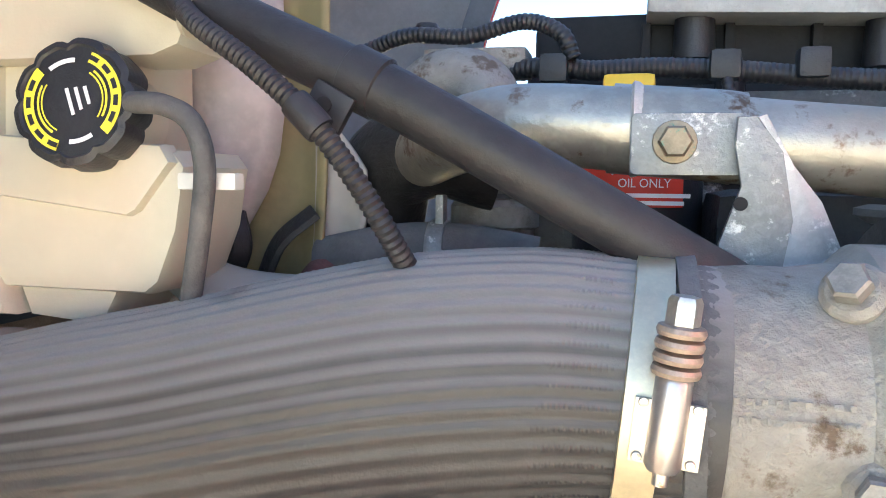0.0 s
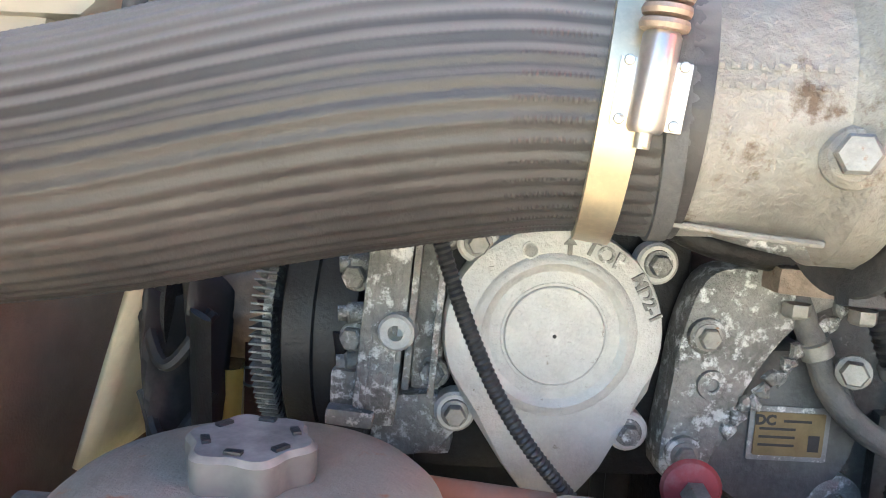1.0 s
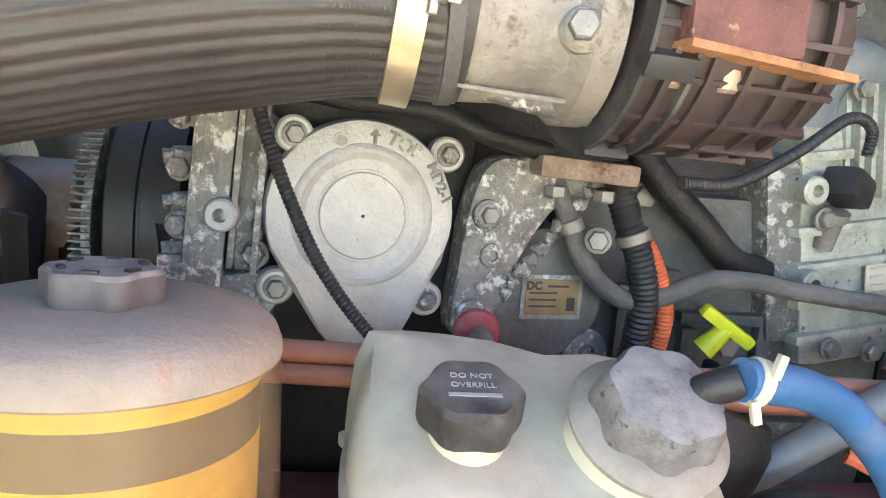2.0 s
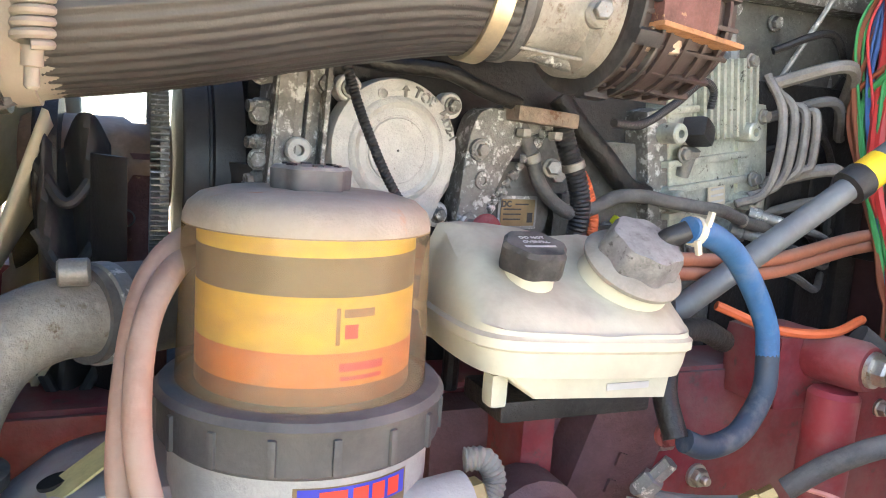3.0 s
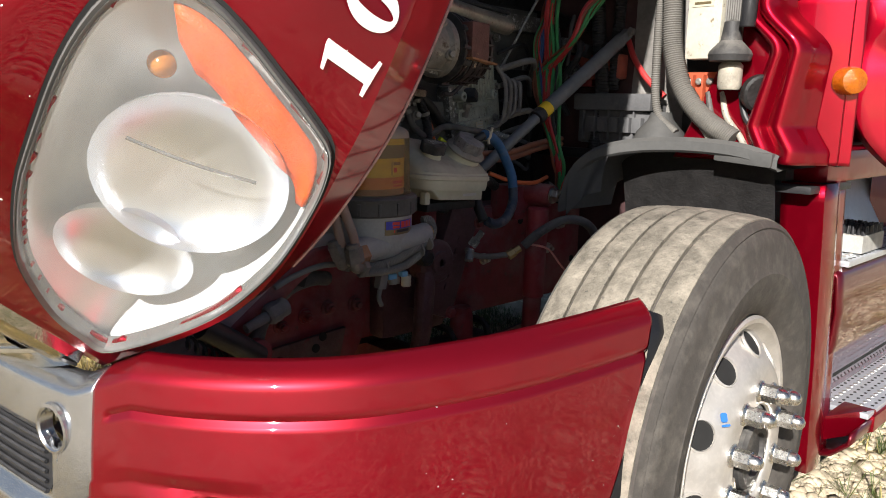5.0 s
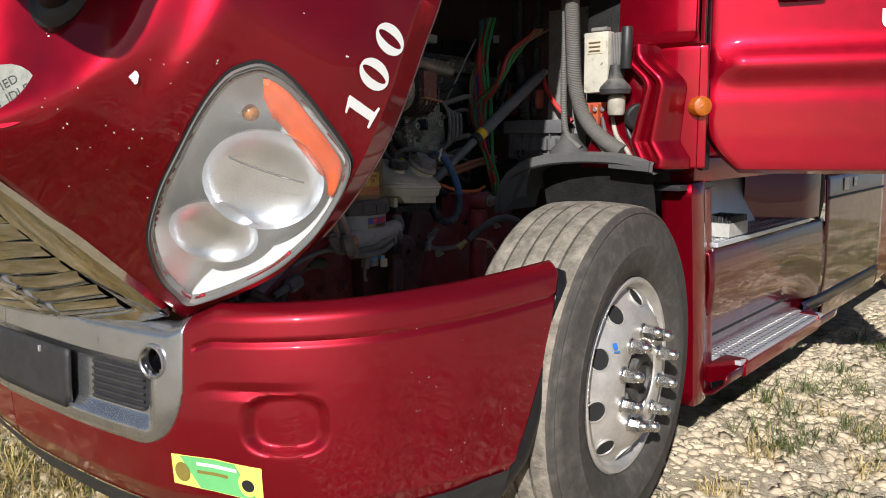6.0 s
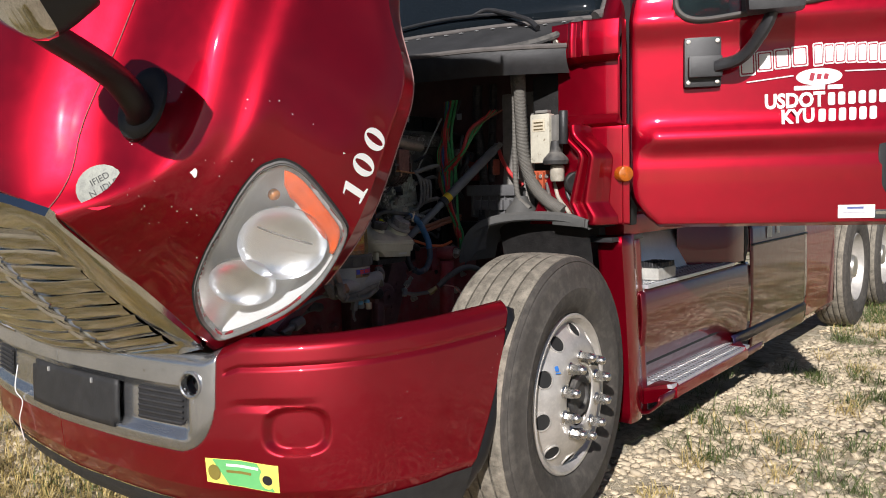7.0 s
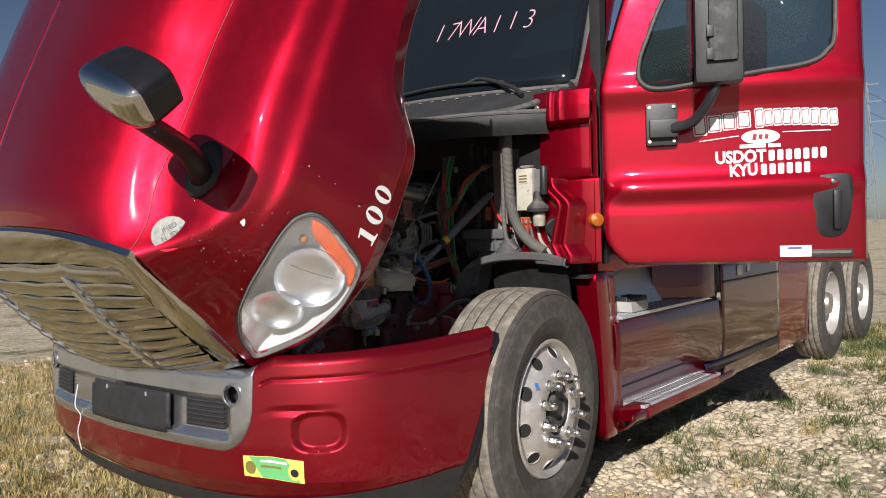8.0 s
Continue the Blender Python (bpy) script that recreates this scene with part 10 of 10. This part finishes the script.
# ---- gas strut, wires, boxes at the firewall ----
b, t = Vector((-0.05, -0.52, 1.03)), Vector((0.52, -0.60, 1.44))
gs = thing("hood_strut", "grey telescopic hood strut with a yellow band", "gas strut", b)
part("outer_tube", L_([(0.014, 0.0), (0.0205, 0.004), (0.0205, 0.38), (0.016, 0.385)], axis(b.lerp(t, 0.47), t), 24), STRUT_GREY, gs)
part("inner_tube", L_([(0.015, 0), (0.015, 0.36)], axis(b, t), 20), STRUT_GREY, gs)
part("seal", L_([(0.016, -0.012), (0.0225, -0.010), (0.0225, 0.012), (0.0205, 0.016)], axis(b.lerp(t, 0.455), t), 24), BLACK, gs)
part("yellow_band", L_([(0.0207, 0.016), (0.0209, 0.017), (0.0209, 0.043), (0.0207, 0.044)], axis(b.lerp(t, 0.455), t), 24), YELLOW, gs, "yellow warning band")
part("end_fork", B((0.05, 0.03, 0.03), t + Vector((0.02, 0, 0.015)), 0.006, (0, -35, -8)), STRUT_GREY, gs)
part("end_bolt", bolt_(t + Vector((0.03, -0.018, 0.03)), (0, -1, 0), 0.010, 0.014), DULL, gs)
part("lower_bracket", B((0.07, 0.03, 0.07), b + Vector((-0.01, 0.01, -0.01)), 0.008, (0, 20, 0)), OILY, gs)
part("wall_bracket", B((0.08, 0.03, 0.05), t + Vector((0.05, 0.02, 0.01)), 0.006), OILY, gs)
rng = random.Random(11)
for k in range(24):
    mt_ = (WIRE_BROWN, WIRE_GREEN, WIRE_BLUE, WIRE_RED, WIRE_GREEN, WIRE_RED, WIRE_GREEN, BLACK, WIRE_GREEN)[k % 9]
    o = lambda s: Vector((rng.uniform(-s, s), rng.uniform(-s, s), 0))
    r = 0.0090 if k in (3, 5) else 0.0056 if k < 9 else rng.choice((0.0022, 0.0028, 0.0036))
    f = (k % 9) / 8
    g = 0.95 if k % 4 == 1 else 0.30 * f
    pts = [Vector((0.46, -0.38 - 0.30 * g, 1.68 - 0.06 * (k % 4 == 1))) + o(0.025), Vector((0.42, -0.385 - 0.20 * g, 1.54)) + o(0.018), Vector((0.40, -0.38 - 0.15 * max(g, 0.6 * f), 1.44)) + o(0.014), Vector((0.40, -0.385 - 0.09 * f, 1.34)) + o(0.006), Vector((0.40, -0.415 - 0.06 * f, 1.22)) + o(0.006), Vector((0.40, -0.455 - 0.035 * f, 1.13)) + o(0.006), Vector((0.40, -0.485 - 0.02 * f, 1.06)) + o(0.008), Vector((0.40, -0.50, 0.98)) + o(0.02)]
    single("electric_wire", T_(pts, r, seg=8, n=8), mt_, "coloured electric wire hanging in the bundle by the firewall", "wire", "firewall wires")
BOX_GREY = mat("dusty_box_plastic", (0.105, 0.105, 0.108), 0.6, 0.0, 0.2, 15.0, 0.2, 150.0, dust=0.4, dust_col=(0.22, 0.20, 0.175), up=0.7)
fb = thing("fuse_box", "dusty grey junction box on the firewall", "junction box", (0.53, -0.61, 1.10))
part("body", B((0.10, 0.255, 0.135), (0.545, -0.613, 1.205), 0.012), BOX_GREY, fb)
part("lid", B((0.04, 0.27, 0.05), (0.495, -0.613, 1.262), 0.008), BOX_GREY, fb, "ribbed lid")
for k in range(5):
    part("connector", B((0.030, 0.032, 0.045), (0.490, -0.545 - 0.04 * k, 1.195), 0.005), BOX_GREY, fb)
    part("rib", B((0.02, 0.004, 0.10), (0.492, -0.51 - 0.045 * k, 1.20), 0.001), BOX_GREY, fb)
part("bracket", B((0.02, 0.36, 0.03), (0.49, -0.50, 1.105), 0.004), OILY, fb)
single("terminal_block", B((0.05, 0.15, 0.075), (0.565, -0.52, 1.37), 0.012), mat("dusty_orange_red", (0.36, 0.085, 0.055), 0.6, 0.0, 0.25, 30.0, dust=0.45, dust_col=(0.22, 0.14, 0.12)), "dusty red terminal block on the firewall", "terminal block")
harness("wire_conduit", "black corrugated conduit on the firewall", [(0.56, -0.585, 1.75), (0.555, -0.58, 1.60), (0.55, -0.575, 1.45), (0.55, -0.57, 1.30)], 0.016, BLACK, 0.008, 0.002)
single("red_cable", T_([(0.57, -0.60, 1.45), (0.55, -0.64, 1.39), (0.53, -0.70, 1.33), (0.53, -0.76, 1.28)], 0.009, seg=10), WIRE_RED, "thick red battery cable", "cable")
single("black_hose", T_([(0.30, -0.52, 1.01), (0.35, -0.55, 0.975), (0.42, -0.58, 0.985), (0.48, -0.62, 1.03), (0.52, -0.66, 1.06)], 0.020, seg=14), RUBBER, "thick dusty black hose by the wheel liner", "hose")
single("orange_cable", T_([(0.05, -0.52, 1.06), (0.12, -0.55, 1.035), (0.20, -0.56, 1.03), (0.28, -0.54, 1.04)], 0.006, seg=8), ORANGE, "orange cable above the frame", "cable")
single("pale_label", B((0.002, 0.03, 0.03), (0.583, -0.36, 1.62), 0.0005), DECAL, "small pale tag on the firewall", "tag")
CAB_LOOM = mat("dusty_dark_conduit", (0.14, 0.132, 0.118), 0.6, 0.0, 0.15, 25.0, dust=0.4, dust_col=(0.21, 0.19, 0.16))
harness("cab_conduit", "fat dusty grey corrugated conduit hanging beside the cab corner", [(0.45, -0.80, 1.76), (0.43, -0.815, 1.66), (0.42, -0.828, 1.52), (0.42, -0.84, 1.40), (0.42, -0.875, 1.30), (0.42, -0.94, 1.225), (0.42, -1.03, 1.17)], 0.026, CAB_LOOM, 0.006, 0.0022)
harness("cab_conduit", "thin grey corrugated conduit beside the fat one", [(0.45, -0.765, 1.76), (0.44, -0.78, 1.62), (0.43, -0.785, 1.42), (0.43, -0.79, 1.28), (0.43, -0.81, 1.22), (0.43, -0.86, 1.18)], 0.011, CAB_LOOM, 0.006, 0.0015)


for k, (y, z) in enumerate(((-0.44, 1.50), (-0.40, 1.44), (-0.47, 1.42), (-0.36, 1.52), (-0.43, 1.36), (-0.33, 1.45))):
    jc = thing("pipe_junction", "oily small valve block on the firewall", "valve block", (0.52, y, z), "firewall valves")
    part("block", B((0.05, 0.045, 0.04), (0.54, y, z), 0.008, (10 * k, 5, 0)), (OILY, CAST, DUSTY_BLACK)[k % 3], jc)
    part("union", L_([(0.009, 0), (0.009, 0.015), (0.006, 0.017), (0.006, 0.04)], axis((0.52, y, z), (0.46, y - 0.03, z + 0.03 * (-1) ** k)), 8), GALV if k % 2 else RUST, jc)
    single("firewall_line", T_([(0.48, y - 0.02, z + 0.02 * (-1) ** k), (0.44, y - 0.04, z - 0.03), (0.46, y - 0.02 + 0.03 * (k % 3), z - 0.12), (0.50, y + 0.03, z - 0.20)], 0.006 + 0.002 * (k % 3), seg=8), (RUBBER, OILY, BLACK)[k % 3], "dark line dropping down the firewall", "air line", "firewall lines")
harness("wire_conduit", "black corrugated conduit on the firewall", [(0.55, -0.50, 1.75), (0.53, -0.51, 1.60), (0.52, -0.53, 1.45), (0.52, -0.55, 1.30), (0.50, -0.55, 1.12)], 0.020, BLACK, 0.008, 0.002)
single("firewall_bracket", B((0.03, 0.10, 0.10), (0.565, -0.44, 1.36), 0.008), RED_CHASSIS, "dusty red bracket on the firewall", "bracket")
single("firewall_pad", grid(bmesh.new(), lambda u, v: Vector((0.578 + 0.012 * noise.noise((u * 5, v * 6, 1)), -0.62 - 0.32 * u, 1.15 + 0.55 * v)), 16, 24), mat("pale_dusty_panel", (0.21, 0.20, 0.185), 0.7, 0.0, 0.25, 7.0, 0.3, 90.0, dust=0.4, dust_col=(0.21, 0.185, 0.16), spots=0.25, spot_col=(0.05, 0.04, 0.035)), "dusty grey insulation pad on the firewall", "insulation")


VALVE_GREY = mat("dusty_pale_plastic", (0.36, 0.33, 0.27), 0.6, 0.0, 0.3, 25.0, 0.2, 150.0, dust=0.5, dust_col=(0.20, 0.17, 0.13), spots=0.3, spot_col=(0.10, 0.08, 0.06))


def build_corner():
    ml = thing("fender_liner", "dusty grey plastic inner fender liner", "fender liner", (0.38, -0.90, 1.05))
    arc = [(0.20, -0.655, 0.99), (0.23, -0.66, 1.07), (0.29, -0.69, 1.125), (0.33, -0.76, 1.152), (0.36, -0.86, 1.164), (0.38, -0.98, 1.165), (0.39, -1.08, 1.155), (0.40, -1.16, 1.13)]
    edge = spline(arc, 6)
    bm, rows = bmesh.new(), []
    for dz, dx in ((0, 0.02), (0.006, 0.0), (-0.004, -0.010), (-0.028, -0.012), (-0.034, -0.004), (-0.030, 0.03), (-0.030, 0.25)):
        rows.append([bm.verts.new(p + Vector((dx, 0, dz))) for p in edge])
    for p, q in zip(rows, rows[1:]):
        for k in range(len(edge) - 1):
            bm.faces.new((p[k], p[k + 1], q[k + 1], q[k]))
    part("lip", bm, LINER, ml, "thick pale lip")
    part("top", grid(bmesh.new(), lambda u, v: edge[min(int(u * (len(edge) - 1)), len(edge) - 1)] + Vector((0.02 + 0.2 * v, 0, 0.0)), len(edge) - 1, 4), LINER, ml)
    part("drop", grid(bmesh.new(), lambda u, v: edge[int(u * 16)].lerp(Vector((0.27, -0.655 - 0.05 * u, 0.88)), 0.5 * v) + Vector((0.01 * math.sin(9 * u + 4 * v), 0, 0)), 16, 8), LINER, ml, "drooping dusty flap")
    part("apron", grid(bmesh.new(), lambda u, v: Vector((0.44 + 0.06 * math.sin(v * 3), -0.68 - 0.45 * u, 1.13 - 0.55 * v)), 8, 10), OILY, ml, "dark wheel-well apron")
    part("cone", L_([(0.075, 0), (0.065, 0.03), (0.035, 0.065), (0.028, 0.085)], pose(0.45, -0.80, 1.15), 28), LINER, ml, "conical boot")
    part("bracket", B((0.03, 0.15, 0.035), (0.395, -1.075, 1.128), 0.006, (4, 0, 0)), LINER, ml)
    ec = thing("control_box", "cream electronic control box in the cab corner", "control box", (0.42, -0.93, 1.36))
    part("case", B((0.045, 0.095, 0.205), (0.425, -0.930, 1.476), 0.010), mat("aged_cream_case", (0.50, 0.475, 0.39), 0.55, 0.0, 0.15, 12.0, dust=0.5, dust_col=(0.34, 0.30, 0.22), spots=0.25, spot_col=(0.22, 0.18, 0.12)), ec)
    part("label", B((0.002, 0.06, 0.05), (0.4015, -0.925, 1.53), 0.0005), CREAM, ec)
    for k in range(3):
        part("print_bar", B((0.001, 0.045, 0.006), (0.4000, -0.925, 1.542 - 0.014 * k)), LABEL_GOLD, ec)
    for k in range(7):
        part("fin", B((0.030, 0.004, 0.18), (0.425, -0.985 - 0.006 * k, 1.48), 0.001), GREY_LOOM, ec)
    part("clip", B((0.03, 0.06, 0.012), (0.425, -0.935, 1.588), 0.003), GREY_LOOM, ec)
    rl = single("black_canister", L_([(0.017, 0), (0.019, 0.004), (0.019, 0.13), (0.016, 0.135)], axis((0.375, -1.060, 1.445), (0.37, -1.065, 1.58)), 20), BLACK, "black tubular canister in the cab corner", "canister")
    sv = thing("air_valve", "black mushroom-shaped air valve", "air valve", (0.40, -1.01, 1.30))
    part("bell", L_([(0.012, 0.12), (0.020, 0.115), (0.026, 0.07), (0.050, 0.045), (0.054, 0.035), (0.050, 0.020), (0.02, 0.018)], pose(0.39, -1.015, 1.345), 28), DUSTY_BLACK, sv)
    part("body", L_([(0.026, 0), (0.030, 0.01), (0.030, 0.06), (0.022, 0.068)], pose(0.40, -1.015, 1.295), 20), VALVE_GREY, sv, "pale dusty valve body")
    part("diaphragm", L_([(0.044, 0), (0.046, 0.006), (0.046, 0.024), (0.040, 0.03)], axis((0.44, -1.07, 1.29), (0.40, -1.12, 1.28)), 24), OILY, sv)
    rt = thing("relay_block", "orange-red relay terminal block", "relay block", (0.45, -0.92, 1.24))
    part("base", B((0.03, 0.11, 0.085), (0.455, -0.915, 1.300), 0.006), mat("orange_red_plastic", (0.42, 0.085, 0.035), 0.55, 0.0, 0.15, 30.0, dust=0.3), rt)
    for k in range(3):
        part("stud", L_([(0.009, 0), (0.009, 0.012), (0.006, 0.014)], axis((0.44, -0.885 - 0.03 * k, 1.318), (0.3, -0.885 - 0.03 * k, 1.318)), 10), DULL, rt)
        part("divider", B((0.03, 0.005, 0.07), (0.435, -0.87 - 0.03 * k, 1.30), 0.001), mat("orange_red_plastic_%d" % k, (0.42, 0.085, 0.035), 0.55), rt)
    for k, (y0, mt_) in enumerate(((-0.89, VALVE_GREY), (-0.94, DUSTY_BLACK), (-0.98, VALVE_GREY), (-1.03, BLACK))):
        single("corner_tube", T_([(0.44, y0, 1.29), (0.43, y0 - 0.02, 1.23), (0.43, y0 - 0.06, 1.18), (0.44, y0 - 0.08, 1.14)], 0.008, seg=10), mt_, "thin plastic tube in the cab corner", "tube", "corner tubes")
    part("corner_plate", B((0.02, 0.30, 0.60), (0.52, -0.98, 1.45), 0.01), OILY, ml)


build_corner()

# far background: white trailer and power pylons
tr = thing("trailer", "distant white box trailer with red and dark trim", "trailer", (60, -3.2, 0.9))
part("box", B((12, 2.6, 2.7), (62, -0.3 + 4.0, 2.4), 0.03), mat("trailer_white", (0.66, 0.66, 0.66), 0.5, 0.0, 0.06, 0.8), tr)
part("underframe", B((11.5, 2.4, 0.3), (62, 3.7, 0.9), 0.03), SHADE_BLACK, tr)
part("red_trim", B((12.02, 2.62, 0.12), (62, 3.7, 3.72)), LABEL_RED, tr)
for x in (57.5, 65.5):
    part("axle_set", B((1.6, 2.3, 0.9), (x, 3.7, 0.45), 0.2), SHADE_BLACK, tr)


def pylon(at, h):
    py = thing("power_pylon", "distant lattice power pylon", "power pylon", at, "power pylons")
    g = mat("pylon_steel", (0.22, 0.23, 0.25), 0.6, 0.3, 0.1)
    x, y, z = at
    bm = bmesh.new()
    for a in (-1, 1):
        for c in (-1, 1):
            rod(bm, (x + 2.4 * a, y + 2.4 * c, z), (x + 0.5 * a, y + 0.5 * c, z + h), 0.12, seg=6)
    part("legs", bm, g, py)
    bm = bmesh.new()
    for k in range(8):
        f0, f1 = k / 8, (k + 1) / 8
        w0, w1 = 2.4 - 1.9 * f0, 2.4 - 1.9 * f1
        for a in (-1, 1):
            rod(bm, (x + w0 * a, y - w0, z + h * f0), (x + w1 * a, y + w1, z + h * f1), 0.07, seg=5)
            rod(bm, (x - w0, y + w0 * a, z + h * f0), (x + w1, y + w1 * a, z + h * f1), 0.07, seg=5)
    part("lattice", bm, g, py)
    for f in (0.72, 0.86, 0.98):
        part("arm", box(bmesh.new(), (0.25, 9 - 3 * (f - 0.7) * 4, 0.25), pose(x, y, z + h * f)), g, py)
    return py


pylon((190, 34, 0), 32)
pylon((260, 30, 0), 32)
for k in range(3):
    single("power_line", T_([(150, 60, 24 + 4 * k), (190, 36, 22 + 4.4 * k), (230, 33, 20 + 4.4 * k), (260, 31, 22 + 4.4 * k), (320, 10, 23 + 4 * k)], 0.05, seg=6), BLACK, "distant overhead power line", "power line", "power lines")
